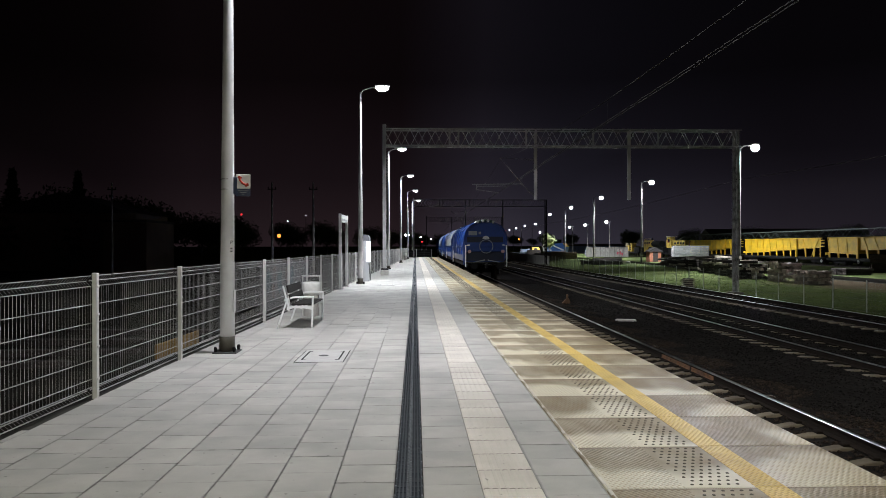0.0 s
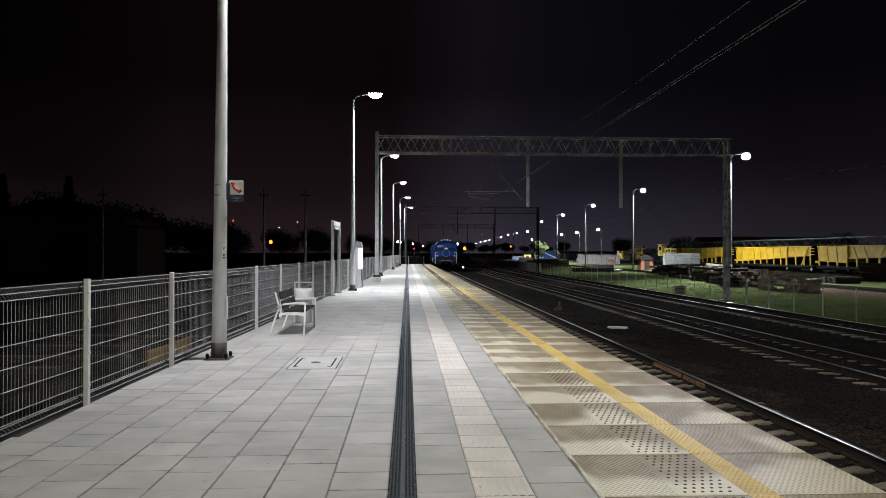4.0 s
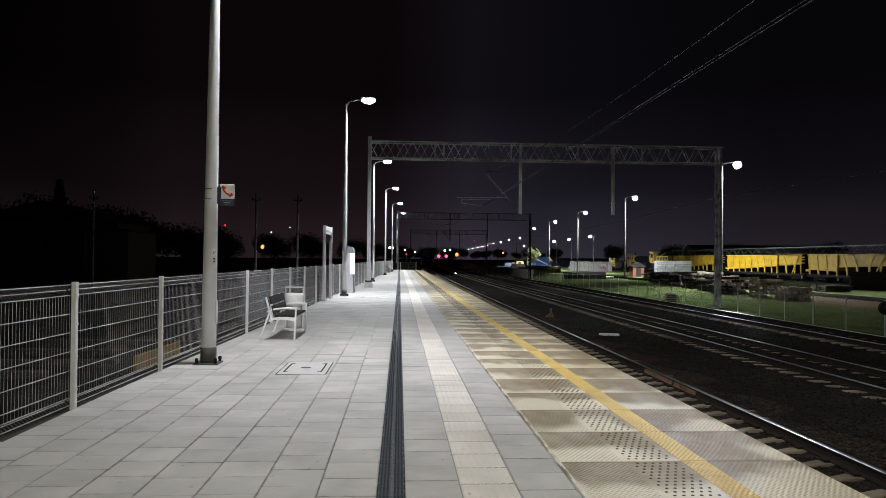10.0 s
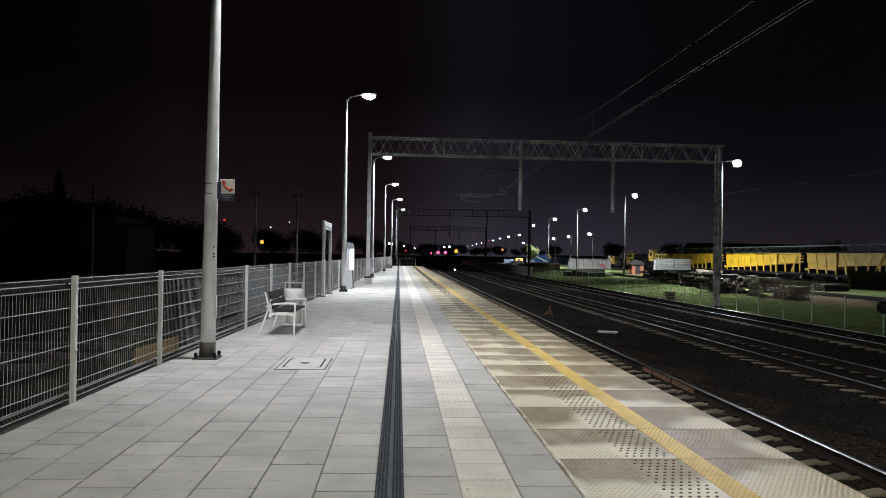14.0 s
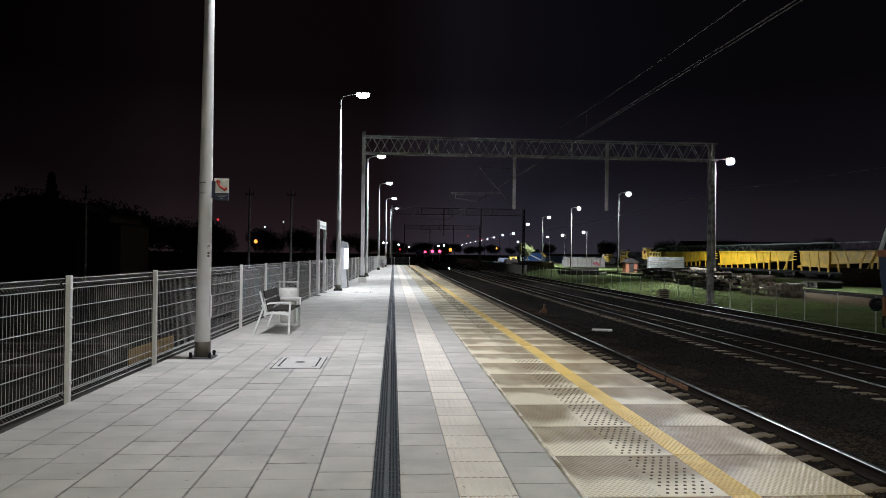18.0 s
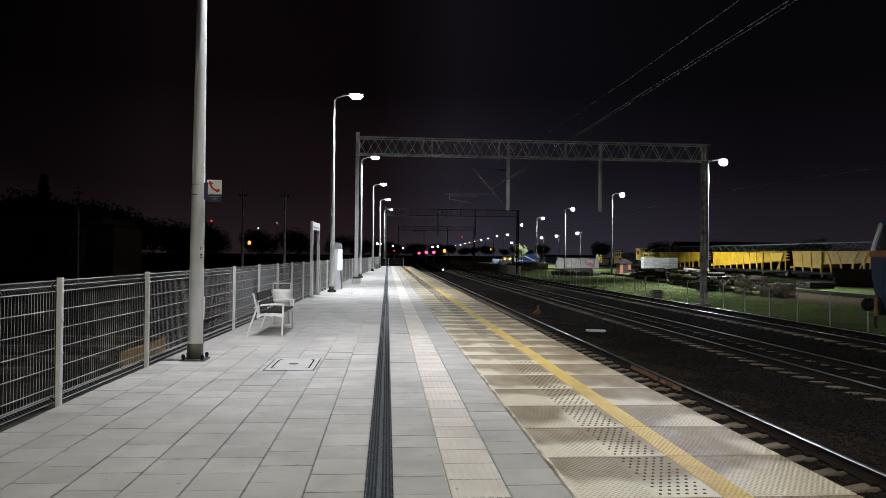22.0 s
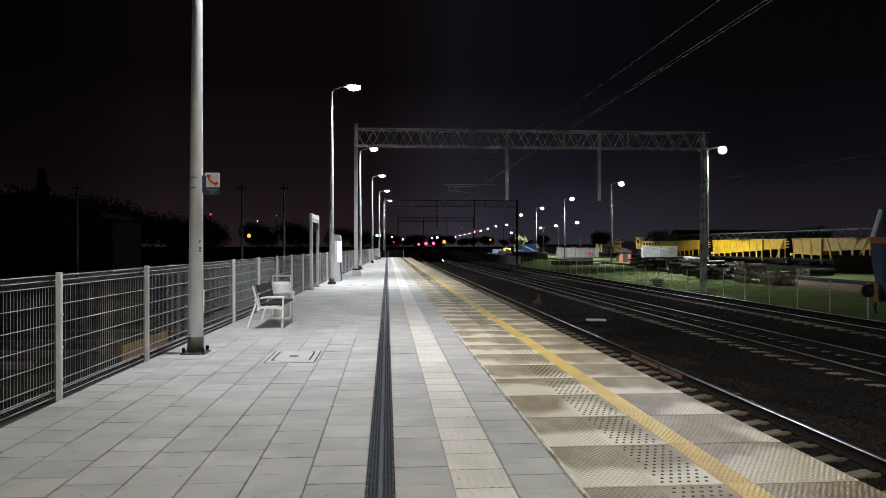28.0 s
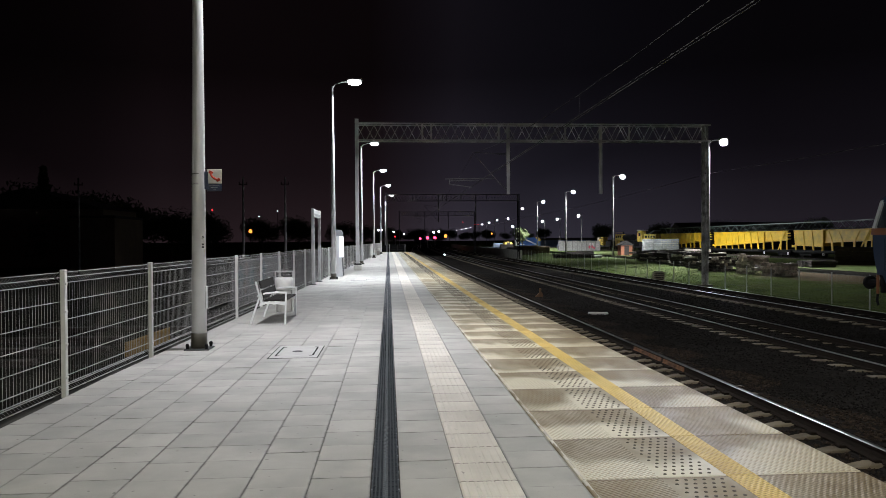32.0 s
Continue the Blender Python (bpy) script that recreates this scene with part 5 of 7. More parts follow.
for x, n in ((24.3, 5), (27.2, 6)):
    stack(x, 99.6, 3, n, srng.uniform(-6, 6), "low heap of dark timbers in the grass", timber, DARKWOOD, 0.31, 0.19)
for x, y, r in ((29.2, 100.4, 30), (29.9, 101.6, -12)):
    solid("concrete_block", Mesh().box(-0.55, 0.55, -0.3, 0.3, 0, 0.4, 0.05), CONCRETE_PALE, "broken pale concrete block in the grass", "concrete block", "concrete blocks").matrix_basis = pose(x, y, -1.03, 0, 0, r)
lids = thing("trough_lid_pile", "small pile of pale cable-trough lids beside the fence", "lid pile", at=pose(18.05, 47.3, -1.17))
for k in range(5):
    part("lid", Mesh().box(-0.36, 0.36, -0.25, 0.25, 0.125 * k, 0.125 * k + 0.075, 0.01, pose(srng.uniform(-0.03, 0.03), 0, 0, 0, 0, srng.uniform(-4, 4))), OLD_SLEEPER, lids)
    part("spacer", Mesh().box(-0.25, 0.25, -0.2, 0.2, 0.125 * k + 0.075, 0.125 * k + 0.125), DARKWOOD, lids)

# bundled pale slabs
bs = thing("slab_bundle", "large bundle of pale concrete slabs stacked in courses", "slab stack", at=pose(42.1, 109.5, -1.02))
for k in range(7):
    for i in range(4):
        part("slab", Mesh().box(-2.7 + i * 1.36, -2.7 + i * 1.36 + 1.33, -0.6, 0.6, 0.26 + k * 0.337, 0.26 + k * 0.337 + 0.315, 0.02), YARDBRICK, bs)
for i in range(5):
    part("bearer", Mesh().box(-2.6 + i * 1.25, -2.4 + i * 1.25, -0.6, 0.6, 0.0, 0.26, 0.02), DARKWOOD, bs)

# brick hut
hut = thing("brick_hut", "small brick trackside hut with a dark pitched roof", "hut", at=pose(38.6, 116.0, -1.02))
part("wall", Mesh().box(-0.95, 0.95, -0.9, 0.9, 0, 1.65, 0.02), BRICK, hut)
part("roof", Mesh().extrude([(-1.15, 1.62), (1.15, 1.62), (1.13, 1.74), (0.0, 2.35), (-1.13, 1.74)], -1.1, 1.1), DARKROOF, hut)
part("door", Mesh().box(-0.4, 0.4, -0.94, -0.89, 0.05, 1.55, 0.01), DARKWOOD, hut)

# concrete panel wall with paint
pw = thing("panel_wall", "pale concrete panel wall with pink spray paint", "wall", at=pose(43.3, 166, -1.02))
for i in range(2, 11):
    part("panel", Mesh().box(-6.05 + i * 1.1, -5.0 + i * 1.1, -0.06, 0.06, 0, 2.2 + 0.06 * (i % 3), 0.02), CONCRETE_PALE, pw)
    part("post", Mesh().box(-6.1 + i * 1.1, -6.0 + i * 1.1, -0.12, 0.08, 0, 2.38, 0.01), CONCRETE, pw)
PINK = mat("pink_spray", (0.62, 0.12, 0.16), 0.8, scale=2, vary=0.3)
PALESPRAY = mat("pale_spray", (0.66, 0.60, 0.58), 0.8, scale=2, vary=0.3)
for x, z, r, m in ((3.65, 1.5, 0.36, PALESPRAY), (4.3, 1.45, 0.42, PALESPRAY), (3.5, 0.85, 0.34, PINK), (4.1, 0.9, 0.38, PINK), (4.55, 0.6, 0.32, PINK), (5.3, 1.2, 0.5, PALESPRAY)):
    part("paint_patch", Mesh().extrude([(x + r * (0.75 + 0.35 * math.sin(2.3 * k + x)) * math.cos(k * 0.6283), z + r * math.sin(k * 0.6283)) for k in range(10)], -0.068, -0.061), m, pw)

# ---- yellow conveyor wagons ----
def conveyor_wagon(near, far, post, floor_far, floor_near):
    """Wagon from y near to y far, with its middle post at post; floor_far and floor_near are the tray floors' end heights beyond and before the post."""
    t = thing("conveyor_wagon", "bright yellow ribbed conveyor hopper wagon on a dark frame", "rail wagon", "yellow wagons", pose(52.65, (near + far) / 2, -1.02))
    mid = (near + far) / 2
    n, f, p = near - mid, far - mid, post - mid
    x = -1.42

    def floor_at(y):
        a, b = floor_far if y > p else floor_near
        y0, y1 = (p, f) if y > p else (n, p)
        return a + (b - a) * (y - y0) / (y1 - y0)

    for y0, y1, label in ((p + 0.15, f - 0.4, "deep yellow hopper tray"), (n + 0.9, p - 0.15, "shallow yellow hopper tray with a rising floor")):
        part("hopper_tray", Mesh().extrude([(y0, floor_at(y0)), (y1, floor_at(y1)), (y1, 3.50), (y0, 3.50)], x + 0.15, -x - 0.15, "x"), YELLOW, t, label)
        part("floor_edge", Mesh().extrude([(y0, floor_at(y0) - 0.08), (y1, floor_at(y1) - 0.08), (y1, floor_at(y1) + 0.03), (y0, floor_at(y0) + 0.03)], x + 0.06, x + 0.20, "x"), YELLOW, t)
    part("top_rail", Mesh().box(x - 0.02, x + 0.10, n + 0.6, f - 0.3, 3.48, 3.60, 0.02), YELLOW, t)
    # added black plates keep the gaps between wagons dark
    part("end_wall", Mesh().box(x + 0.1, -x - 0.1, f - 0.42, f - 0.36, 1.2, 3.5, 0.01), UNDER, t, "black end wall")
    part("end_wall", Mesh().box(x + 0.1, -x - 0.1, n + 0.82, n + 0.9, 1.2, 3.55, 0.01), UNDER, t, "black end wall")
    y = f - 0.75
    while y > n + 1.2:
        if abs(y - p) > 0.6:
            lean_ = 0.30 if y > p else (0.75 if y > n + 0.55 * (p - n) else -0.8)
            part("rib_foot", Mesh().extrude([(y - 0.10, 1.12), (y + 0.16, 1.12), (y + 0.32, floor_at(y) + 0.02), (y - 0.02, floor_at(y) + 0.02)] if lean_ > 0 else [(y - 0.12, 1.12), (y + 0.12, 1.12), (y + 0.06, floor_at(y) + 0.02), (y - 0.32, floor_at(y) + 0.02)], x + 0.05, x + 0.14, "x"), YELLOW, t)
            q = 0.14 if lean_ > 0 else -0.16
            part("rib", Mesh().extrude([(y + q - 0.07, floor_at(y)), (y + q + 0.07, floor_at(y)), (y + q + 0.07 + lean_, 3.49), (y + q - 0.07 + lean_, 3.49)], x + 0.08, x + 0.16, "x"), YELLOW, t)
        y -= 1.9
    part("middle_post", Mesh().box(x - 0.06, x + 0.12, p - 0.16, p + 0.16, 1.05, 3.62, 0.02), YELLOW, t)
    part("end_post", Mesh().box(x + 0.02, x + 0.12, n + 0.95, n + 1.10, 1.12, 3.5, 0.01), YELLOW, t)
    part("strut", Mesh().extrude([(n + 3.0, 1.12), (n + 3.2, 1.12), (n + 1.5, 3.49), (n + 1.3, 3.49)], x + 0.02, x + 0.10, "x"), YELLOW, t)
    for z in (2.45, 2.85, 3.2):
        part("end_step", Mesh().box(x - 0.03, x + 0.12, n + 0.1, n + 0.95, z, z + 0.12, 0.01), YELLOW, t)
    part("far_step", Mesh().box(x - 0.03, x + 0.3, f - 0.4, f + 0.05, 1.45, 1.75, 0.02), YELLOW, t)
    part("chassis", Mesh().box(-1.3, 1.3, n + 0.15, f - 0.15, 0.72, 1.12, 0.03), UNDER, t)
    part("sill", Mesh().box(x - 0.02, x + 0.08, n + 0.15, f - 0.15, 0.86, 1.10, 0.01), UNDER, t)
    for yy in (n + 2.4, f - 2.4):
        bg = part("bogie", Mesh().box(-1.1, -0.95, yy - 1.3, yy + 1.3, 0.42, 0.82, 0.05).box(0.95, 1.1, yy - 1.3, yy + 1.3, 0.42, 0.82, 0.05).box(-1.0, 1.0, yy - 0.2, yy + 0.2, 0.45, 0.75), UNDER, t)
        for d in (-0.9, 0.9):
            for s in (-1, 1):
                part("wheel", Mesh().tube((s * 0.82 - 0.07, yy + d, 0.64), (s * 0.82 + 0.07, yy + d, 0.64), 0.46, n=18), RUST, bg)
    for yy in (p - 0.2, n + 0.6):
        part("white_hook", Mesh().ring((x - 0.03, yy, 0.66), (1, 0, 0), 0.16, 0.04, 10, 5), WHITE, t)
    # conveyor truss above
    za, zb = 3.62, 4.55
    k = 2 * round((f - n) / 2.6)
    w = (f - n) / k
    for xx in (x + 0.05, -0.3):
        part("truss_chord", Mesh().box(xx - 0.05, xx + 0.05, n, f, zb - 0.05, zb + 0.05), TRUSSGREEN, t)
        for i in range(k):
            a = (xx, n + i * w, za if i % 2 else zb)
            c = (xx, n + (i + 1) * w, zb if i % 2 else za)
            part("truss_bar", Mesh().tube(a, c, 0.05, n=4), TRUSSGREEN, t)
    part("conveyor_belt", Mesh().box(x + 0.3, -0.1, n, f, 3.68, 3.78), UNDER, t)
    return t


conveyor_wagon(72.4, 88.6, 82.1, (1.62, 1.78), (2.42, 2.10))
conveyor_wagon(88.9, 111.2, 95.6, (2.20, 1.50), (2.50, 2.25))
conveyor_wagon(111.5, 133.8, 118.2, (2.20, 1.50), (2.50, 2.25))


def machine_base(t, y0, y1):
    part("chassis", Mesh().box(-1.3, 1.3, y0, y1, 0.75, 1.12, 0.03), UNDER, t)
    for yy in (y0 + 1.4, y0 + 3.0, y1 - 3.0, y1 - 1.4):
        for s in (-0.8, 0.8):
            part("wheel", Mesh().tube((s - 0.07, yy, 0.62), (s + 0.07, yy, 0.62), 0.46, n=16), RUST, t)


# raised cab and a windowed gangway on legs
tm = thing("track_machine", "yellow track machine with a raised cab and windowed gangway", "track machine", "track machines", pose(53.7, 143.0, -1.02))
machine_base(tm, -7.5, 7.5)
gw = part("gangway", Mesh().box(-1.4, -0.6, -4.4, 2.2, 2.65, 3.55, 0.04), DIRTYELLOW, tm)
for i in range(4):
    part("gangway_window", Mesh().box(-1.43, -1.37, -4.0 + i * 1.5, -3.0 + i * 1.5, 2.85, 3.30, 0.02), DARKGLASS, gw)
part("gangway_roof", Mesh().box(-1.45, -0.55, -4.5, 2.3, 3.55, 3.64, 0.02), DIRTYELLOW, gw)
for yy in (-4.2, -2.2, -0.1, 2.0):
    part("leg", Mesh().box(-1.36, -1.2, yy - 0.07, yy + 0.07, 1.12, 2.66), UNDER, tm)
part("machinery", Mesh().box(-1.0, 1.1, -4.5, 2.5, 1.12, 2.4, 0.08), UNDER, tm)
cb = part("cab", Mesh().extrude([(3.6, 2.1), (6.0, 2.1), (6.2, 3.4), (5.8, 4.35), (4.2, 4.35), (3.5, 3.1)], -1.4, -0.3, "x"), DIRTYELLOW, tm)
part("cab_window", Mesh().box(-1.43, -1.38, 4.2, 5.4, 3.2, 3.95, 0.02), DARKGLASS, cb)
part("cab_roof", Mesh().extrude([(3.9, 4.32), (6.3, 4.32), (6.0, 4.52), (4.4, 4.52)], -1.5, 0.2, "x"), OLD_SLEEPER, cb, "pale dusty cab roof")
part("cab_stand", Mesh().box(-1.2, -0.4, 3.9, 5.6, 1.12, 2.1, 0.03), UNDER, tm)
part("chute", Mesh().extrude([(-1.0, 4.25), (-0.7, 4.4), (2.6, 3.7), (2.4, 3.5)], -0.4, 0.9, "x"), TRUSSGREEN, tm, "slanting grey conveyor chute")
part("buffer_ring", Mesh().ring((-1.42, -7.3, 2.95), (1, 0, 0), 0.36, 0.13, 14, 8), LOCOORANGE, tm, "dull red hoop")

# windowed engine house before a dark tank
tm = thing("track_machine", "yellow track machine with square windows and a dark tank", "track machine", "track machines", pose(54.0, 159.5, -1.02))
machine_base(tm, -7.5, 7.0)
hs = part("engine_house", Mesh().extrude([(0.8, 2.35), (5.6, 2.35), (5.6, 3.6), (5.3, 3.78), (0.9, 3.78), (0.8, 3.6)], -1.4, -0.55, "x"), DIRTYELLOW, tm)
for i in range(3):
    part("house_window", Mesh().box(-1.43, -1.38, 1.2 + i * 1.5, 2.1 + i * 1.5, 2.95, 3.45, 0.02), DARKGLASS, hs)
part("roof_rail", Mesh().path([(-1.3, 0.9, 3.78), (-1.3, 0.9, 4.1), (-1.3, 5.3, 4.1), (-1.3, 5.3, 3.78)], 0.05), DIRTYELLOW, hs)
part("lower_casing", Mesh().box(-1.4, -0.8, 3.4, 5.5, 1.15, 2.3, 0.05), DIRTYELLOW, tm)
part("machinery", Mesh().box(-1.1, 1.1, -6.5, 3.2, 1.12, 2.3, 0.08), UNDER, tm)
part("tank", Mesh().tube((-0.7, -5.0, 3.0), (-0.7, 0.4, 3.0), 0.68, n=20), UNDER, tm, "dark round tank")
part("exhaust", Mesh().tube((-0.2, 3.0, 3.75), (-0.2, 3.0, 4.35), 0.14, n=10), UNDER, tm)

# plain yellow power unit with a white locker behind
tm = thing("track_machine", "yellow boxy power unit of a track machine", "track machine", "track machines", pose(54.4, 177.0, -1.02))
machine_base(tm, -6.0, 5.5)
bx = part("power_unit", Mesh().box(-1.4, -0.2, -1.0, 0.3, 1.15, 3.08, 0.06), DIRTYELLOW, tm)
for z in (1.5, 2.05, 2.6):
    part("louvre", Mesh().box(-1.43, -1.39, -0.8, 0.1, z, z + 0.3, 0.01), UNDER, bx)
part("roof_lip", Mesh().box(-1.46, -0.14, -1.06, 0.36, 3.05, 3.14, 0.02), DIRTYELLOW, bx)
part("locker", Mesh().box(-1.3, -0.9, 2.8, 4.2, 1.9, 3.2, 0.04), OLD_SLEEPER, tm, "pale locker")
part("locker", Mesh().box(-1.38, -0.8, 1.0, 2.3, 1.3, 2.7, 0.04), DIRTYELLOW, tm)
part("machinery", Mesh().box(-0.9, 1.1, -5.5, -1.4, 1.12, 2.2, 0.08), UNDER, tm)

# blue railcar, far off in the yard
rc = thing("blue_railcar", "blue and white works railcar with a sloping front", "railcar", at=pose(40.6, 208.0, -1.02, 0, 0, 65))
part("body", Mesh().extrude([(-3.2, 0.9), (3.0, 0.9), (3.2, 2.2), (2.8, 3.2), (-2.5, 3.3), (-3.5, 2.3)], -1.4, 1.4, "x"), TARP, rc)
cab_ = part("cab_end", Mesh().extrude([(2.3, 0.95), (3.5, 0.95), (3.6, 2.2), (3.3, 3.1), (2.4, 3.1)], -1.44, 1.44, "x"), WHITE, rc, "white cab end")
part("cab_window", Mesh().extrude([(2.5, 2.1), (3.45, 2.1), (3.25, 2.8), (2.5, 2.8)], -1.46, 1.46, "x"), DARKGLASS, cab_)
part("stripe", Mesh().extrude([(-3.1, 1.25), (-2.2, 1.25), (0.9, 2.7), (0.2, 2.75)], -1.43, 1.43, "x"), WHITE, rc, "white diagonal stripe")
part("stripe", Mesh().extrude([(0.9, 1.2), (2.3, 1.2), (2.3, 1.5), (0.9, 1.5)], -1.43, 1.43, "x"), WHITE, rc)
part("front_edge", Mesh().extrude([(-3.55, 2.25), (-3.2, 2.25), (-2.3, 3.35), (-2.65, 3.35)], -1.45, 1.45, "x"), YELLOW, rc, "yellow front edge")
part("underframe", Mesh().box(-1.2, 1.2, -3.2, 3.2, 0.2, 0.92), UNDER, rc)
for yy in (-2.2, 2.2):
    for s in (-0.8, 0.8):
        part("wheel", Mesh().tube((s - 0.07, yy, 0.46), (s + 0.07, yy, 0.46), 0.44, n=14), UNDER, rc)
cr = thing("yellow_cabin", "small pale yellow site cabin", "cabin", at=pose(31.0, 187, -1.02))
part("body", Mesh().box(-1.0, 1.0, -1.2, 1.2, 0, 2.2, 0.1), DIRTYELLOW, cr)
part("door", Mesh().box(-0.4, 0.4, -1.24, -1.19, 0.1, 2.0, 0.01), DARKWOOD, cr)

# ---- blue works trolley standing on the outer track ----
lo = thing("works_trolley", "dark blue works rail trolley with an orange stripe and black buffers", "rail vehicle", at=pose(14.92, 19.25, RAIL_Z))
hw = 1.45
part("body", Mesh().extrude([(-8.5, 1.36), (-0.20, 1.36), (-0.05, 1.9), (0.0, 2.47), (-8.5, 2.47)], -hw, hw, "x"), LOCOBLUE, lo)
part("stripe", Mesh().extrude([(-8.5, 2.46), (0.03, 2.46), (0.02, 2.64), (-8.5, 2.64)], -hw - 0.02, hw + 0.02, "x"), LOCOORANGE, lo, "orange waist stripe")
part("cab_roof", Mesh().extrude([(-3.4, 3.34), (-0.50, 3.34), (-0.34, 3.40), (-0.5, 3.49), (-3.3, 3.54)], -hw, hw, "x"), LOCOBLUE, lo)
part("cab_back", Mesh().box(-hw, hw, -3.4, -3.3, 2.6, 3.45, 0.02), LOCOBLUE, lo)
for s in (-1, 1):
    part("front_pillar", Mesh().extrude([(-0.10, 2.63), (0.02, 2.63), (-0.34, 3.40), (-0.46, 3.40)], s * (hw - 0.07), s * (hw + 0.01), "x"), LOCOGREY, lo, "pale slanting window pillar")
    part("side_pillar", Mesh().box(s * (hw - 0.08), s * hw, -1.35, -1.20, 2.63, 3.38, 0.01), LOCOBLUE, lo)
    part("side_window", Mesh().extrude([(-3.3, 2.66), (-0.12, 2.66), (-0.44, 3.36), (-3.3, 3.36)], s * (hw - 0.06), s * (hw - 0.04), "x"), DARKGLASS, lo)
    part("lower_side", Mesh().extrude([(-8.5, 0.72), (-0.75, 0.72), (-0.30, 1.38), (-8.5, 1.38)], s * (hw - 0.16), s * (hw - 0.06), "x"), LOCOBLUE, lo)
    part("end_post", Mesh().box(s * (hw - 0.07), s * (hw - 0.02), -0.20, -0.12, 0.83, 1.36, 0.01), LOCOORANGE, lo, "orange end post")
    part("brake_hose", Mesh().path([(s * 1.36, -0.12, 0.9), (s * 1.36, -0.06, 0.65), (s * 1.34, -0.10, 0.5)], 0.035), UNDER, lo)
    bf = part("buffer", Mesh().tube((s * 0.88, -0.15, 1.08), (s * 0.88, 0.90, 1.08), 0.10, n=12), UNDER, lo, "black side buffer")
    part("buffer_head", Mesh().tube((s * 0.88, 0.87, 1.08), (s * 0.88, 0.95, 1.08), 0.19, 0.20, 18), UNDER, bf)
    part("handrail", Mesh().path([(s * 1.47, -0.6, 1.45), (s * 1.52, -0.6, 1.5), (s * 1.52, -0.6, 2.35), (s * 1.47, -0.6, 2.4)], 0.018), LOCOBLUE, lo)
part("windscreen", Mesh().extrude([(-0.03, 2.66), (0.0, 2.66), (-0.36, 3.37), (-0.39, 3.37)], -hw + 0.1, hw - 0.1, "x"), DARKGLASS, lo)
part("buffer_beam", Mesh().box(-1.3, 1.3, -0.20, -0.10, 0.85, 1.34, 0.02), UNDER, lo)
part("frame", Mesh().box(-1.1, 1.1, -8.5, -0.2, 0.7, 1.36), UNDER, lo)
for yy in (-1.05, -6.9):
    for s in (-0.80, 0.80):
        w = part("wheel", Mesh().tube((s - 0.07, yy, 0.46), (s + 0.07, yy, 0.46), 0.46, n=22), UNDER, lo)
        part("axle_box", Mesh().box(s * 1.45 - 0.12, s * 1.45 + 0.12, yy - 0.25, yy + 0.25, 0.30, 0.72, 0.03), UNDER, w)

def covered_stack(x, y, w, d, h, label):
    """Goods under a sheet: a rounded, sagging cover over a block."""
    t = thing("covered_stack", label, "covered goods", "covered stacks", pose(x, y, -1.02))
    part("pallet", Mesh().box(-w / 2 + 0.1, w / 2 - 0.1, -d / 2 + 0.1, d / 2 - 0.1, 0, 0.25, 0.02), DARKWOOD, t)
    part("cover", Mesh().extrude([(-w / 2, 0.15), (-w / 2 + 0.08, h * 0.85), (-w / 2 + 0.3, h), (-w * 0.1, h * 0.94), (w * 0.2, h * 0.97), (w / 2 - 0.3, h), (w / 2 - 0.06, h * 0.83), (w / 2, 0.15)], -d / 2, d / 2), SHEET, t)
    return t


SHEET = mat("pale_blue_sheet", (0.06, 0.072, 0.10), 0.5, scale=3, vary=0.3, fine=30, bump=0.4, dist=0.03, rand=0.2)
covered_stack(26.2, 196.0, 3.4, 2.2, 0.8, "goods under a pale blue sheet in the yard")
covered_stack(29.4, 199.0, 2.6, 2.2, 0.8, "goods under a pale blue sheet in the yard")
covered_stack(33.8, 222.0, 3.2, 2.2, 1.7, "goods under a pale blue sheet in the yard")
covered_stack(44.6, 182.0, 3.0, 2.0, 1.5, "round-topped goods under a sheet by the panel wall")

# ---- signals and far lights ----
def signal(x, y, zl, lens_mat, label, r=0.30, board=True):
    t = thing("railway_signal", label, "signal", "signals", pose(x, y, -1.02))
    h = zl + 1.02
    part("mast", Mesh().tube((0, 0, 0), (0, 0, h + 0.5), 0.07), GALV, t)
    part("backboard", Mesh().box(-0.32, 0.32, -0.08, 0.05, h - 0.7, h + 0.7, 0.05), UNDER, t)
    part("lens", Mesh().tube((0, -0.09, h), (0, -0.14, h), r, n=14), lens_mat, t, "glowing lens")
    part("hood", Mesh().box(-r, r, -0.30, -0.08, h + r, h + r + 0.03), UNDER, t)
    return t


# lens radii enlarged for the signals' bloom
signal(13.95, 259.0, 2.55, RED_L, "distant railway signal showing red", 0.55)
signal(16.6, 259.0, 2.58, RED_L, "distant railway signal showing red", 0.55)
signal(10.05, 230.0, 2.22, RED_L, "distant railway signal showing red", 0.40)
signal(2.4, 262.0, 3.1, RED_S, "far small signal showing red", 0.30)


def small_lamp(x, y, z, m, label, r=0.22):
    t = thing("far_lamp", label, "lamp", "far lamps", pose(x, y, -1.02))
    part("mast", Mesh().tube((0, 0, 0), (0, 0, z + 1.0), 0.05), UNDER, t)
    part("globe", Mesh().lathe([(0.02, z + 0.95), (r * 0.8, z + 1.0), (r, z + 1.0 + r), (r * 0.7, z + 1.0 + 1.7 * r), (0.03, z + 1.0 + 2 * r)], 10), m, t, "glowing globe", True)
    return t


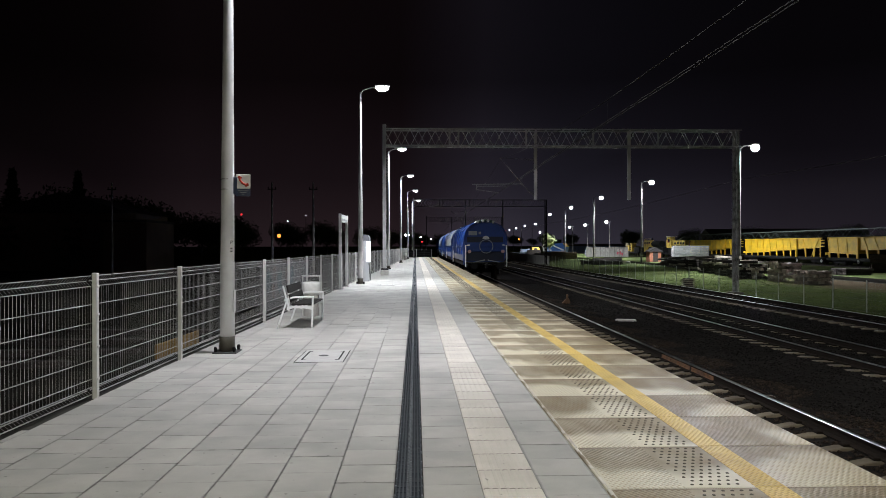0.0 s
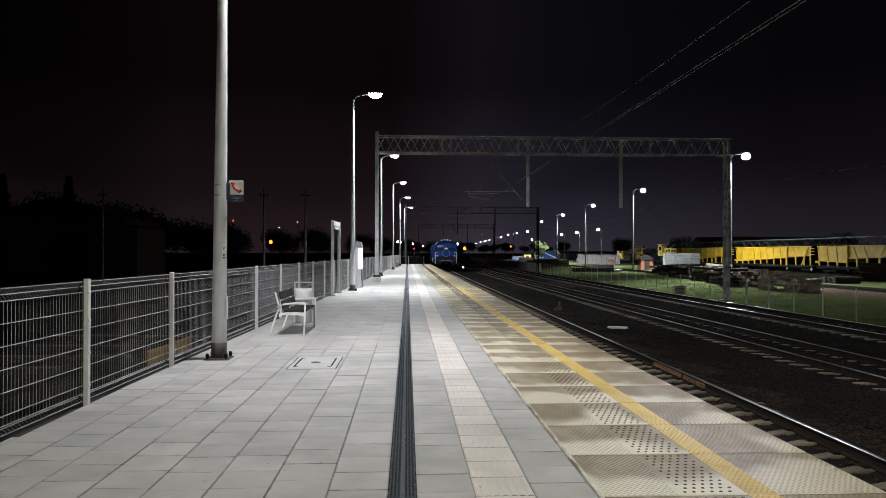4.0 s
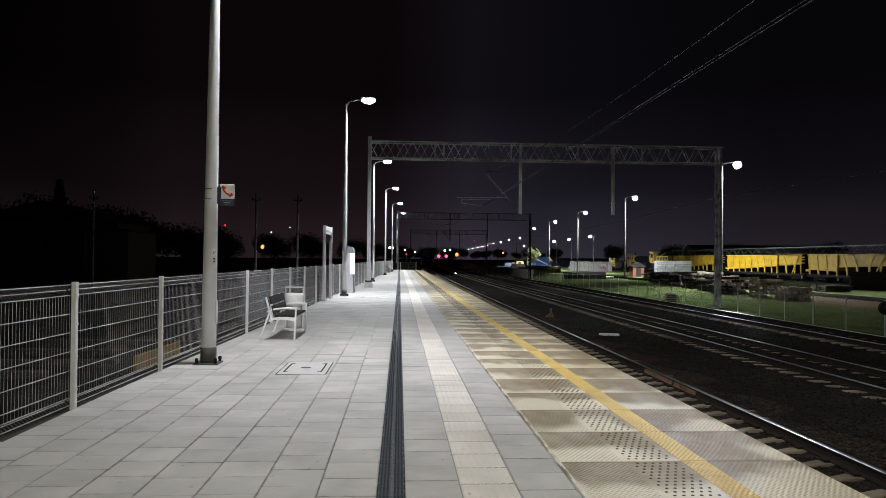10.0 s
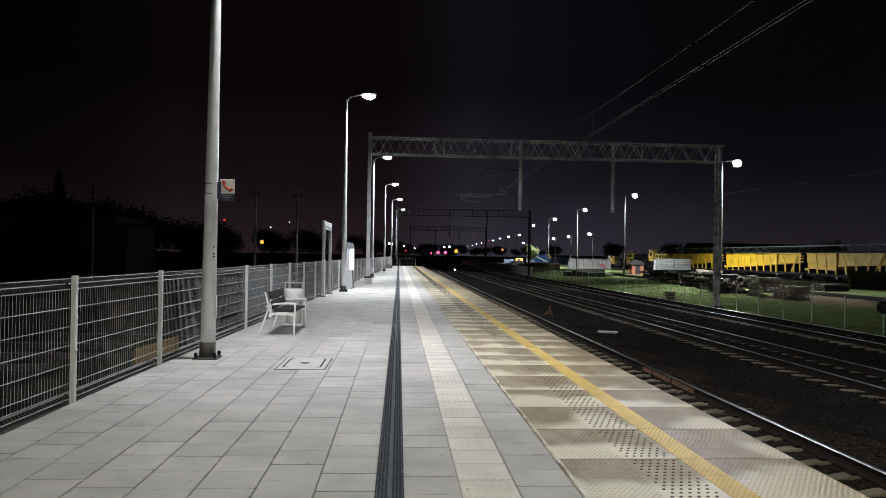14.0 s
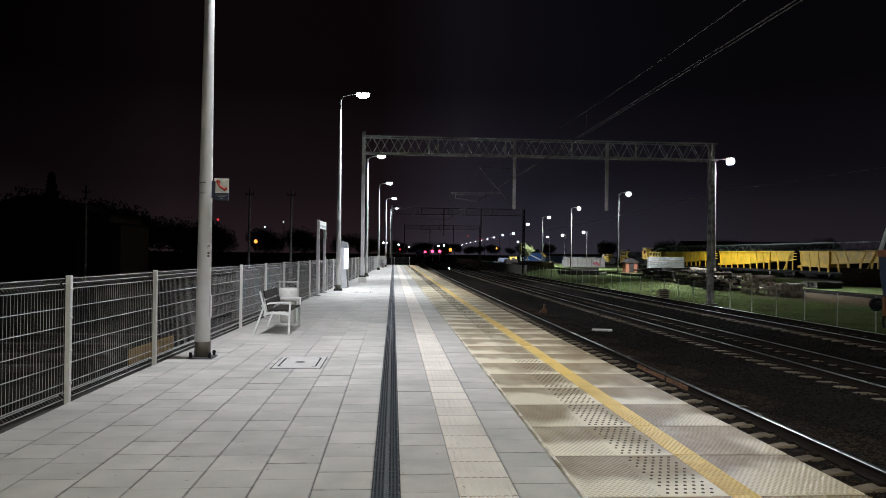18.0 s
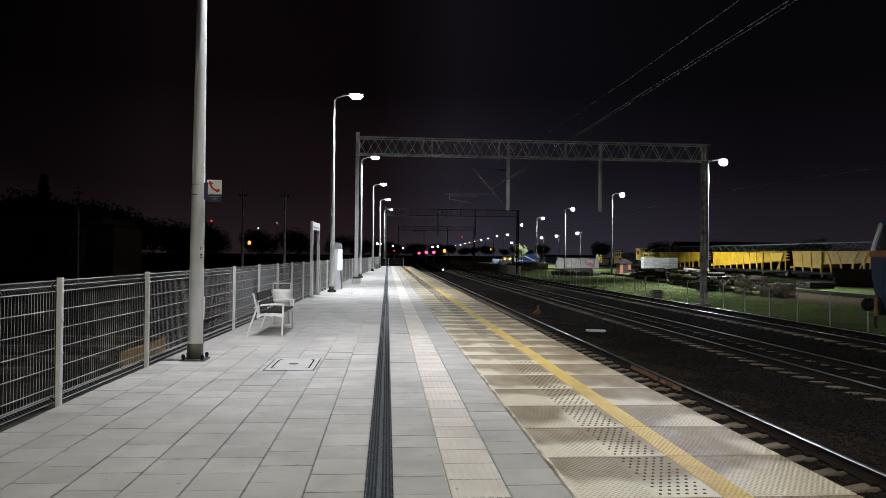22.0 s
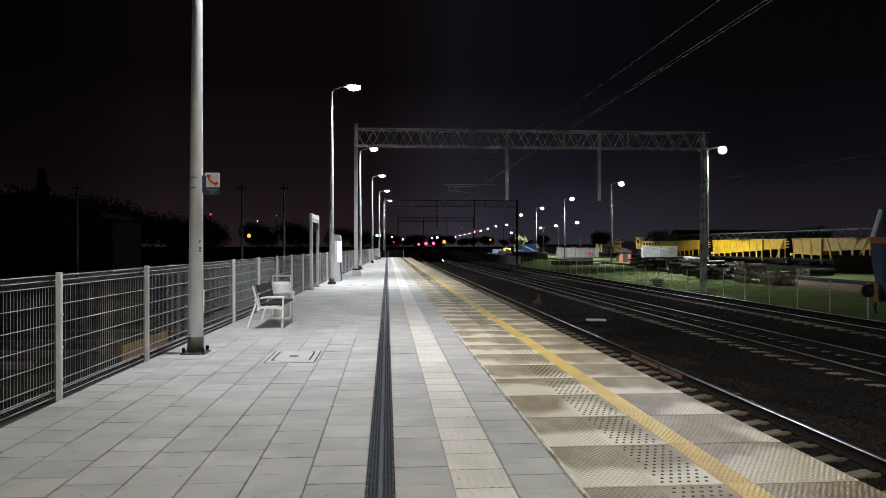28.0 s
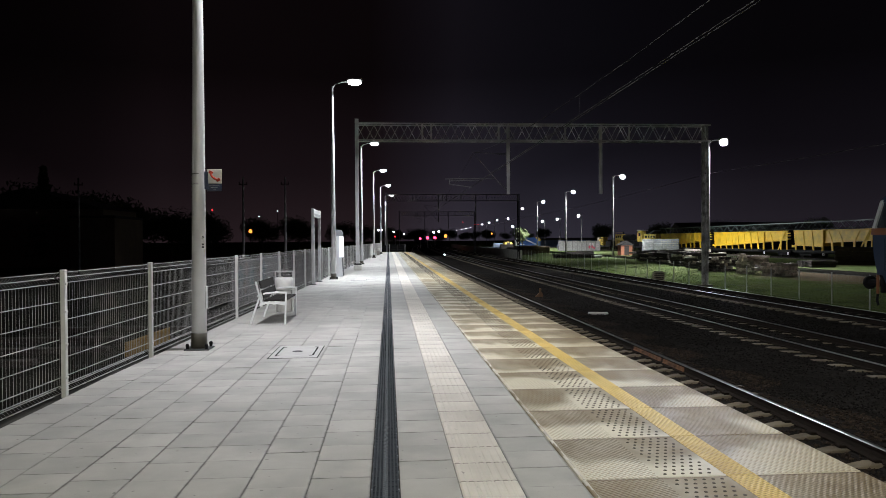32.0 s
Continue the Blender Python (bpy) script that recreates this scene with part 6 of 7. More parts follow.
small_lamp(17.3, 219.0, 2.5, LUM_WARM, "orange sodium lamp on a short mast", 0.50)
small_lamp(-22.7, 121.6, 3.1, LUM_WARM, "orange sodium lamp far behind the fence", 0.30)
small_lamp(-36.1, 152.0, 8.0, RED_S, "red warning light on a tall mast", 0.22)
small_lamp(16.3, 262.0, 4.3, WHITE_S, "white lamp by the distant junction", 0.33)
small_lamp(18.2, 262.0, 4.5, WHITE_S, "white lamp by the distant junction", 0.33)
small_lamp(-2.3, 168.0, 3.9, WHITE_S, "white lamp beyond the platform end", 0.24)
small_lamp(-1.6, 168.0, 3.9, WHITE_S, "white lamp beyond the platform end", 0.22)
small_lamp(1.5, 210.0, 4.0, WHITE_S, "white lamp beyond the platform end", 0.22)
small_lamp(4.5, 210.0, 3.4, WHITE_S, "white lamp beyond the platform end", 0.20)
small_lamp(30.0, 250.0, 7.0, RED_S, "tiny red lamp over the yard", 0.14)
small_lamp(33.0, 320.0, 9.6, RED_S, "tiny red lamp over the yard", 0.16)
small_lamp(41.0, 330.0, 8.6, RED_S, "tiny red lamp over the yard", 0.15)
small_lamp(43.0, 300.0, 4.0, LUM_WARM, "small orange lamp in the yard", 0.35)
small_lamp(-28.0, 160.0, 7.0, WHITE_S, "tiny white lamp far behind the fence", 0.10)
small_lamp(-24.0, 160.0, 8.2, WHITE_S, "tiny white lamp far behind the fence", 0.08)
dw = thing("dwarf_signal", "low shunting signal with a white light", "signal", at=pose(9.2, 119.0, -1.0))
part("box", Mesh().box(-0.18, 0.18, -0.12, 0.12, 0, 0.42, 0.03), UNDER, dw)
part("lens", Mesh().tube((0, -0.12, 0.27), (0, -0.15, 0.27), 0.13, n=12), WHITE_S, dw)

# ---- behind the platform fence ----
yb = solid("ochre_board", Mesh().box(-0.02, 0.02, -1.05, 1.05, 0, 0.24, 0.005), YBOARD, "ochre plywood board leaning beyond the fence", "board")
yb.matrix_basis = pose(-4.25, 13.2, -0.24, 0, 0, -2)
solid("earth_bank", Mesh().extrude([(-60, -1.6), (-4.2, -1.6), (-4.1, -0.75), (-5.2, -0.8), (-9, -0.9), (-60, -0.98)], -20, 140), SOIL, "dark earth bank behind the fence", kind="structure")
for i, (x, y) in enumerate(((-9.4, 15.2), (-8.6, 17.0), (-8.9, 18.9), (-7.8, 21.0))):
    k = solid("timber_strip", Mesh().box(-2.2, 2.2, -0.15, 0.15, 0, 0.16, 0.02), DARKWOOD, "dark timber strip lying on the bank", "timber", "timber strips")
    k.matrix_basis = pose(x, y, -0.9, 0, 0, 4 - 3 * i)
gw = thing("painted_wall", "low dark wall with faded teal and orange spray paint", "wall", at=pose(-5.6, 31, -0.3))
part("panel", Mesh().box(-0.08, 0.08, -5, 7, -0.6, 1.25, 0.02), ROOFSHEET, gw)
TEAL = mat("teal_spray", (0.020, 0.045, 0.05), 0.8, scale=2, vary=0.4)
ORNG = mat("orange_spray", (0.06, 0.035, 0.026), 0.8, scale=2, vary=0.4)
for y, z, r, m in ((-3.5, 0.6, 0.45, TEAL), (-2.3, 0.9, 0.3, ORNG), (-1.2, 0.5, 0.5, TEAL), (0.3, 0.7, 0.35, ORNG), (1.6, 0.6, 0.5, TEAL), (-2.6, 0.2, 0.3, ORNG)):
    part("paint_patch", Mesh().tube((0.081, y, z), (0.086, y, z), r, n=11), m, gw)


def house(x, y, w, d, h, label, roof=1.5):
    t = thing("dark_building", label, "building", "", pose(x, y, -1.0))
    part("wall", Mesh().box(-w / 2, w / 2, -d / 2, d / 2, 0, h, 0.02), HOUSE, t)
    if not roof:
        part("parapet", Mesh().box(-w / 2 - 0.08, w / 2 + 0.08, -d / 2 - 0.08, d / 2 + 0.08, h, h + 0.25, 0.03), DARKROOF, t)
    if roof:
        part("roof", Mesh().extrude([(-w / 2 - 0.3, h), (w / 2 + 0.3, h), (0, h + roof)], -d / 2 - 0.3, d / 2 + 0.3), DARKROOF, t)
    return t


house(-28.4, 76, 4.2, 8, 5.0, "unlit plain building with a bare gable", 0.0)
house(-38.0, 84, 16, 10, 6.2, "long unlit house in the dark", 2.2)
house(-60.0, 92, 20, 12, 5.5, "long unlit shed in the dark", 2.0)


def utility_pole(x, y, h):
    t = thing("utility_pole", "thin concrete utility pole with a crossarm", "utility pole", "utility poles", pose(x, y, -1.0))
    part("shaft", Mesh().lathe([(0.12, 0), (0.07, h), (0.02, h + 0.02)], 8), POSTDARK, t)
    part("crossarm", Mesh().box(-0.35, 0.35, -0.03, 0.03, h - 0.6, h - 0.52), UNDER, t)
    for x2 in (-0.3, 0.0, 0.3):
        part("insulator", Mesh().lathe([(0.03, h - 0.5), (0.05, h - 0.42), (0.02, h - 0.35)], 8, (x2, 0)), UNDER, t)
    return t


up = utility_pole(-11.85, 60.5, 7.9)
copy_thing(up, pose(-8.45, 60.5, -1.0))
copy_thing(up, pose(-25.1, 61.0, -1.0))


def tree(x, y, h, r, label, conical=False, n=900, leaf=LEAF, size=0.35):
    t = thing("spruce_tree" if conical else "tree", label, "tree", "", pose(x, y, -1.0))
    rg = random.Random(int(x * 7 + y))
    tr = Mesh().tube((0, 0, 0), (0.05, 0, h * 0.5), h * 0.022, h * 0.015, 8).tube((0.05, 0, h * 0.5), (0, 0.05, h * 0.92), h * 0.015, 0.02, 6)
    part("trunk", tr, BARK, t)
    limbs = []
    for i in range(9):
        a, z = rg.uniform(0, 6.28), h * rg.uniform(0.3, 0.75)
        e = (math.cos(a) * r * rg.uniform(0.5, 0.85), math.sin(a) * r * rg.uniform(0.5, 0.85), z + h * (0.02 if conical else 0.16))
        limbs.append(e)
        part("limb", Mesh().tube((0, 0, z - 0.1), e, h * 0.008, 0.015, 5), BARK, t)
    mm = Mesh()
    centres = [(rg.uniform(-1, 1) * r * 0.55, rg.uniform(-1, 1) * r * 0.55, h * rg.uniform(0.50, 0.88)) for _ in range(11)]
    for i in range(n):
        if conical:
            u = rg.random() ** 0.8
            z = h * (0.12 + 0.88 * u)
            q = r * (1 - u) * (0.75 + 0.25 * math.sin(u * 60)) * rg.random() ** 0.4 + 0.05
            a = rg.uniform(0, 6.28)
            c = Vector((math.cos(a) * q, math.sin(a) * q, z))
        else:
            m0 = rg.choice(centres)
            d = Vector((rg.gauss(0, 1), rg.gauss(0, 1), rg.gauss(0, 0.8))).normalized()
            c = Vector(m0) + d * r * 0.46 * rg.random() ** 0.45
        p = Vector((rg.gauss(0, 1), rg.gauss(0, 1), rg.gauss(0, 1))).normalized()
        q = p.orthogonal().normalized()
        s = size * rg.uniform(0.6, 1.3)
        mm.add([c - p * s, c + q * s * 0.45, c + p * s, c - q * s * 0.45], [(0, 1, 2, 3)])
    part("crown", mm.data("crown", leaf, fix=False), leaf, t)
    return t


tree(-36.5, 80, 10.6, 2.2, "dark pointed spruce against the night sky", True, 1500, size=0.4)
tree(-43.5, 80, 10.9, 2.4, "dark pointed spruce against the night sky", True, 1500, size=0.4)
# paler than LEAF; part of the yard lamp's light is in the colour
LEAF_PALE = mat("pale_leaf", (0.20, 0.235, 0.115), 0.7, scale=2, vary=0.3, fine=20, rand=0.4, island=True)
thin_leaf(LEAF_PALE, (0.20, 0.235, 0.115))
tree(35.0, 187.5, 5.6, 2.4, "bushy tree lit from beside by a yard lamp", False, 750, LEAF_PALE, 0.32)
dark_tree = tree(-20.0, 165, 7.5, 5.0, "dark bare-looking tree in the distance", False, 5200, size=0.24)
for i, (x, y) in enumerate(((-29, 170), (-38, 160), (-50, 172), (-62, 165), (-13, 200), (-8, 240), (2, 300), (12, 330), (22, 340), (-76, 160), (-90, 150), (-3, 290), (30, 420), (100, 210), (116, 190), (130, 175), (88, 230), (76, 250))):
    copy_thing(dark_tree, pose(x, y, -1.0, 0, 0, 57 * i))
# dark wood behind the buildings across the line of sight to the left
for i, (x, y, k) in enumerate(((-56, 92, 1.20), (-50, 94, 1.15), (-44.5, 91, 1.22), (-39.5, 95, 1.12), (-35.5, 92, 1.08), (-31.5, 94, 0.98), (-28, 96, 0.86), (-25.3, 97, 0.80))):
    copy_thing(dark_tree, pose(x, y, -1.0, 0, 0, 71 * i) @ Matrix.Diagonal((k * 0.85, k * 0.85, k, 1)))
# far dark wood closing the yard behind the lamps
for i in range(13):
    k = 1.55 + 0.35 * math.sin(2.7 * i)
    copy_thing(dark_tree, pose(-8 + 14.5 * i, 765 + 9 * math.sin(1.9 * i), -1.0, 0, 0, 83 * i) @ Matrix.Diagonal((k * 1.15, k * 1.15, k, 1)))
# long dark shed behind the wagons
sh = thing("distant_shed", "long low dark shed behind the wagons", "shed", at=pose(90, 190, -1.0, 0, 0, -8))
part("wall", Mesh().box(-12, 25, -6, 6, 0, 5.0, 0.02), DARKROOF, sh)
part("roof", Mesh().extrude([(-6.4, 5.0), (6.4, 5.0), (0, 7.0)], -12.4, 25.4, "x"), DARKROOF, sh)

hall = thing("yard_hall", "long low blue-grey sheet hall far off in the yard", "hall", at=pose(66.0, 262.0, -1.02, 0, 0, -6))
HALLBLUE = mat("hall_blue_sheet", (0.10, 0.15, 0.24), 0.6, scale=1.5, vary=0.25, fine=12)
for i in range(9):
    part("wall_sheet", Mesh().box(-13.5 + 3.0 * i, -10.56 + 3.0 * i, -0.1, 0.1, 0, 2.7, 0.03), HALLBLUE, hall)
part("roof", Mesh().extrude([(-0.4, 2.68), (6.0, 3.3), (6.0, 3.1), (-0.4, 2.5)], -13.8, 13.8, "x"), DARKROOF, hall)

# grass beyond the tracks
rng = np.random.RandomState(5)
N = 110000
gy_ = 22 + 64 * rng.rand(N) ** 1.5
gx_ = 17.6 + 18.0 * rng.rand(N) ** 1.5
clump = np.sin(gx_ * 1.7 + np.sin(gy_ * 0.6) * 2) * np.sin(gy_ * 0.9 + gx_ * 0.4)
dirt = ((gx_ - 30.5) / 5.0) ** 2 + ((gy_ - 46.0) / 8.5) ** 2
keep = (clump + rng.uniform(-0.6, 0.9, N) > 0) & (dirt + rng.uniform(-0.35, 0.35, N) > 1)
gx_, gy_ = gx_[keep], gy_[keep]
N = len(gx_)
a = rng.uniform(0, 6.28, N)
hh = rng.uniform(0.03, 0.10, N)
w = rng.uniform(0.010, 0.024, N)
gz_ = np.array([ground_level(x) for x in gx_]) - 0.01
lean = rng.uniform(-0.16, 0.16, (N, 2))
p0 = np.stack([gx_ - np.cos(a) * w, gy_ - np.sin(a) * w, gz_], -1)
p1 = np.stack([gx_ + np.cos(a) * w, gy_ + np.sin(a) * w, gz_], -1)
p2 = np.stack([gx_ + lean[:, 0], gy_ + lean[:, 1], gz_ + hh], -1)
me = bpy.data.meshes.new("grass")
me.from_pydata(np.stack([p0, p1, p2], 1).reshape(-1, 3).tolist(), [], np.arange(3 * N).reshape(-1, 3).tolist())
me.materials.append(GRASS)
tagged(new("grass", me), "rough green grass between the tracks and the yard", kind="stuff")


# ---- departing goods train ----
CREAM = mat("weathered_cream", (0.21, 0.225, 0.215), 0.55, scale=2, vary=0.2, fine=50, stain=(0.22, 0.23, 0.22), stain_amount=0.6, stain_scale=1.2)
SLATGREEN = mat("dark_green_slat", (0.012, 0.045, 0.03), 0.6, scale=5, vary=0.3)
DEEPBLUE = mat("deep_blue_panel", (0.002, 0.008, 0.03), 0.5, scale=3, vary=0.3)


def hopper_wagon(cover=False):
    """Covered hopper, 16.4 m over its buffers; origin on the rail under its rear end, the train ahead at +y."""
    t = thing("hopper_wagon", "bright blue covered hopper wagon of a departing goods train", "rail wagon", "train wagons")
    prof = [(-1.30, 1.28), (1.30, 1.28), (1.44, 1.75), (1.48, 2.4), (1.48, 3.0), (1.36, 3.45), (1.0, 3.85), (0.5, 4.05), (0, 4.1), (-0.5, 4.05), (-1.0, 3.85), (-1.36, 3.45), (-1.48, 3.0), (-1.48, 2.4), (-1.44, 1.75)]
    part("tank_body", Mesh().extrude(prof, 1.0, 15.4), TRAINBLUE, t)
    end = [(x * 0.985, z) for x, z in prof[2:]]
    part("end_wall", Mesh().extrude([(-1.32, 1.32), (1.32, 1.32)] + end, 0.82, 1.0), TRAINBLUE, t)
    arch = prof[2:]      # the shell reaches past the end wall like a hood
    part("end_hood", Mesh().extrude(arch + [(x * 0.955, z - 0.06 * (z > 3.3)) for x, z in reversed(arch)], 0.52, 0.83), TRAINBLUE, t)
    for y in (3.4, 5.8, 8.2, 10.6, 13.0):
        rb = Mesh()
        ring = [(p[0] * 1.012, p[1] + 0.012) for p in prof[2:]]
        for q0, q1 in zip(ring, ring[1:]):
            rb.tube((q0[0], y, q0[1]), (q1[0], y, q1[1]), 0.035, n=4)
        part("body_rib", rb, TRAINBLUE, t)
    part("waist_rail", Mesh().box(-1.53, -1.46, 0.9, 15.5, 2.32, 2.40, 0.01), TRAINBLUE, t)
    if cover:
        top = [(p[0] * 1.02, p[1] + 0.02) for p in prof if p[1] > 2.3]
        part("roof_cover", Mesh().extrude(top, 0.95, 15.45), CREAM, t, "weathered cream roof cover")
    for k in range(7):
        x = -0.62 + k * 0.18
        zt = 4.14 - 0.28 * (x + 0.09) ** 2
        part("roof_slat", Mesh().extrude([(x, zt - 0.12), (x + 0.12, zt - 0.12), (x + 0.16, zt + 0.05), (x + 0.04, zt + 0.06)], 0.44, 2.6), SLATGREEN if k % 2 else WHITE, t)
    # flat panels carry the recesses' shade in their dark colour
    part("recess_shade", Mesh().box(-1.25, 1.25, 0.812, 0.822, 2.62, 3.02, 0.004), DEEPBLUE, t, "dark blue panel in place of a shaded recess")
    part("recess_shade", Mesh().box(-1.30, 1.30, 0.812, 0.822, 1.34, 1.99, 0.004), DEEPBLUE, t, "dark blue panel in place of a shaded recess")
    part("end_plate", Mesh().box(-1.15, -0.55, 0.80, 0.825, 3.12, 3.40, 0.01), TRAINGREY, t, "pale worn plate on the end wall")
    part("end_plate", Mesh().box(-0.45, -0.28, 0.80, 0.825, 3.18, 3.36, 0.01), TRAINGREY, t)
    hwl = part("hand_wheel", Mesh().ring((0.05, 0.55, 2.35), (0, 1, 0), 0.46, 0.028, 24, 6), TRAINGREY, t, "pale hand wheel")
    sp = Mesh()
    for k in range(3):
        an = math.pi * k / 3
        sp.tube((0.05 + 0.46 * math.cos(an), 0.55, 2.35 + 0.46 * math.sin(an)), (0.05 - 0.46 * math.cos(an), 0.55, 2.35 - 0.46 * math.sin(an)), 0.02, n=5)
    part("spoke", sp, TRAINBLUE, hwl)
    part("wheel_shaft", Mesh().tube((0.05, 0.55, 2.35), (0.05, 0.83, 2.35), 0.05), UNDER, hwl)
    part("white_disc", Mesh().extrude([(0.05 + 0.24 * math.cos(math.pi * k / 8), 2.86 + 0.22 * math.sin(math.pi * k / 8)) for k in range(9)], 0.79, 0.83), WHITE, t, "white half-round plate")
    part("end_platform", Mesh().box(-1.40, 1.40, 0.05, 1.0, 1.18, 1.26, 0.02), UNDER, t)
    part("end_stripe", Mesh().extrude([(-0.95, 1.27), (-0.9, 1.25), (-0.1, 1.38), (-0.1, 1.46)], 0.0, 0.05), TRAINGREY, t, "pale sloping bar")
    part("end_stripe", Mesh().extrude([(0.95, 1.27), (0.9, 1.25), (0.1, 1.38), (0.1, 1.46)], 0.0, 0.05), TRAINGREY, t, "pale sloping bar")
    part("cross_bar", Mesh().box(-1.38, 1.38, 0.5, 0.56, 2.05, 2.11), TRAINBLUE, t)
    for s in (-1, 1):
        part("handrail", Mesh().path([(s * 1.40, 0.1, 0.95), (s * 1.40, 0.1, 2.42), (s * 1.12, 0.1, 2.44)], 0.04, 6), WHITE, t, "white end handrail")
        part("tail_marker", Mesh().tube((s * 1.14, 0.08, 2.0), (s * 1.14, 0.02, 2.0), 0.12, n=12), TAILPLATE, t, "pale pink tail marker")
        bf = part("buffer", Mesh().tube((s * 0.88, 0.1, 1.04), (s * 0.88, -0.50, 1.04), 0.10, n=10), UNDER, t)
        part("buffer_head", Mesh().tube((s * 0.88, -0.50, 1.04), (s * 0.88, -0.58, 1.04), 0.24, n=16), UNDER, bf)
        part("sole_bar", Mesh().box(s * 1.20 - 0.06, s * 1.20 + 0.06, 0.1, 16.2, 0.95, 1.2, 0.01), UNDER, t)
        part("ladder", Mesh().path([(s * 1.50, 0.9, 1.1), (s * 1.53, 0.9, 3.0)], 0.025).path([(s * 1.46, 0.55, 1.1), (s * 1.46, 0.55, 2.4)], 0.025), TRAINBLUE, t)
    part("coupling", Mesh().box(-0.1, 0.1, -0.45, 0.1, 0.85, 1.12, 0.03), UNDER, t)
    for yy in (2.7, 13.7):
        bg = part("bogie", Mesh().box(-1.08, -0.95, yy - 1.2, yy + 1.2, 0.4, 0.8, 0.05).box(0.95, 1.08, yy - 1.2, yy + 1.2, 0.4, 0.8, 0.05).box(-1, 1, yy - 0.2, yy + 0.2, 0.5, 1.0), UNDER, t)
        for d in (-0.9, 0.9):
            for s in (-1, 1):
                part("wheel", Mesh().tube((s * 0.80 - 0.07, yy + d, 0.46), (s * 0.80 + 0.07, yy + d, 0.46), 0.46, n=18), RUST, bg)
    return t


TAILPLATE = mat("tail_plate", (0.55, 0.35, 0.32), 0.5, scale=5, vary=0.1)
TRAIN_Y, TRAIN_V, WAGON_L = 49.1, 11.5, 17.0
first_wagon = hopper_wagon()
second_wagon = hopper_wagon(True)
tagged(second_wagon, "blue hopper wagon with a weathered cream roof cover", "rail wagon", "train wagons")
TRAIN = [first_wagon, second_wagon] + [copy_thing(first_wagon if i % 3 else second_wagon, pose(LINE_X, TRAIN_Y + WAGON_L * i, RAIL_Z)) for i in range(2, 9)]

# ---- paving pieces ----
paving = thing("paving", "grey concrete slab paving with a dark drain and a cream tactile strip", "paving", kind="structure")
PITCH = 0.403
prng = random.Random(21)
slab_data = {}


def slab_for(w, far=False):
    k = round(w, 4)
    if k not in slab_data:
        slab_data[k] = Mesh().box(-k / 2 + 0.0025, k / 2 - 0.0025, -PITCH / 2 + 0.0018, PITCH / 2 - 0.0018, -0.05, 0.0, 0.0015).data("slab", SLAB)
    return slab_data[k]


rest = Mesh()
cols = [(DRAIN[1] + 0.005, TACTILE[0]), (TACTILE[1], 1.285)]
x = DRAIN[0] - 0.005
while x > -3.9:
    cols.append((x - 0.4125, x))
    x -= 0.4125
NEAR_Y = (3.4, 12.9)
for ci, (xa, xb) in enumerate(cols):
    joint = (0.10, 0.27, 0.173, 0.009, 0.242, 0.226, 0.28, 0.05, 0.19, 0.33, 0.12)[ci % 11]
    y = Y_NEAR + (joint + PITCH / 2 - Y_NEAR) % PITCH
    while y < Y_FAR - 0.3:
        lim = fence_x(y) + 0.0
        a, c = max(xa, lim), xb
        if c - a > 0.06:
            dz = prng.uniform(-0.0018, 0.0018)
            if NEAR_Y[0] <= y < NEAR_Y[1]:
                part("slab", slab_for(c - a), SLAB, paving, at=pose((a + c) / 2, y, dz, prng.uniform(-0.12, 0.12), prng.uniform(-0.12, 0.12), 0))
            else:
                rest.box(a + 0.0025, c - 0.0025, y - PITCH / 2 + 0.0018, y + PITCH / 2 - 0.0018, -0.03, dz)
        y += PITCH
o = part("far_slabs", rest.data("far_slabs", SLAB_FAR, fix=False), SLAB_FAR, paving)
o["kind"] = "stuff"

# cream tactile tiles with seven raised bars
def tactile(c):
    mm = Mesh()
    w = TACTILE[1] - TACTILE[0]
    mm.box(-w / 2 + 0.003, w / 2 - 0.003, -PITCH / 2 + 0.003, PITCH / 2 - 0.003, -0.05, 0.001, c)
    for i in range(7):
        xx = -w / 2 + (i + 0.5) * w / 7
        V = [(xx - 0.021, -PITCH / 2 + 0.012, 0.0005), (xx + 0.021, -PITCH / 2 + 0.012, 0.0005), (xx + 0.021, PITCH / 2 - 0.012, 0.0005), (xx - 0.021, PITCH / 2 - 0.012, 0.0005),
             (xx - 0.013, -PITCH / 2 + 0.018, 0.006), (xx + 0.013, -PITCH / 2 + 0.018, 0.006), (xx + 0.013, PITCH / 2 - 0.018, 0.006), (xx - 0.013, PITCH / 2 - 0.018, 0.006)]
        mm.add(V, [(4, 5, 6, 7), (0, 1, 5, 4), (1, 2, 6, 5), (2, 3, 7, 6), (3, 0, 4, 7)])
    return mm


tile_data = tactile(0.004).data("tactile_tile", TACT)
BAR_SHADE = mat("packed_grime", (0.10, 0.085, 0.068), 0.9, scale=20, vary=0.4, fine=120, rand=0.3)
gm = Mesh()
for i in range(7):      # dark blocks stand in for the shade at the bars' ends
    xx = -0.402 / 2 + (i + 0.5) * 0.402 / 7
    gm.box(xx - 0.019, xx + 0.019, PITCH / 2 - 0.019, PITCH / 2 - 0.003, -0.004, 0.0052, 0.002)
bar_shade_data = gm.data("packed_grime", BAR_SHADE)
one = tactile(0.0)
rest = Mesh()
y = Y_NEAR + 0.1
while y < Y_FAR - 0.3:
    if 3.0 < y < 36:
        tl = part("tactile_tile", tile_data, TACT, paving, at=pose(sum(TACTILE) / 2, y, prng.uniform(0, 0.002)))
        if y < 16:
            part("packed_grime", bar_shade_data, BAR_SHADE, tl)
    else:
        rest.add([(p[0] + sum(TACTILE) / 2, p[1] + y, p[2]) for p in one.v], one.f)
    y += PITCH
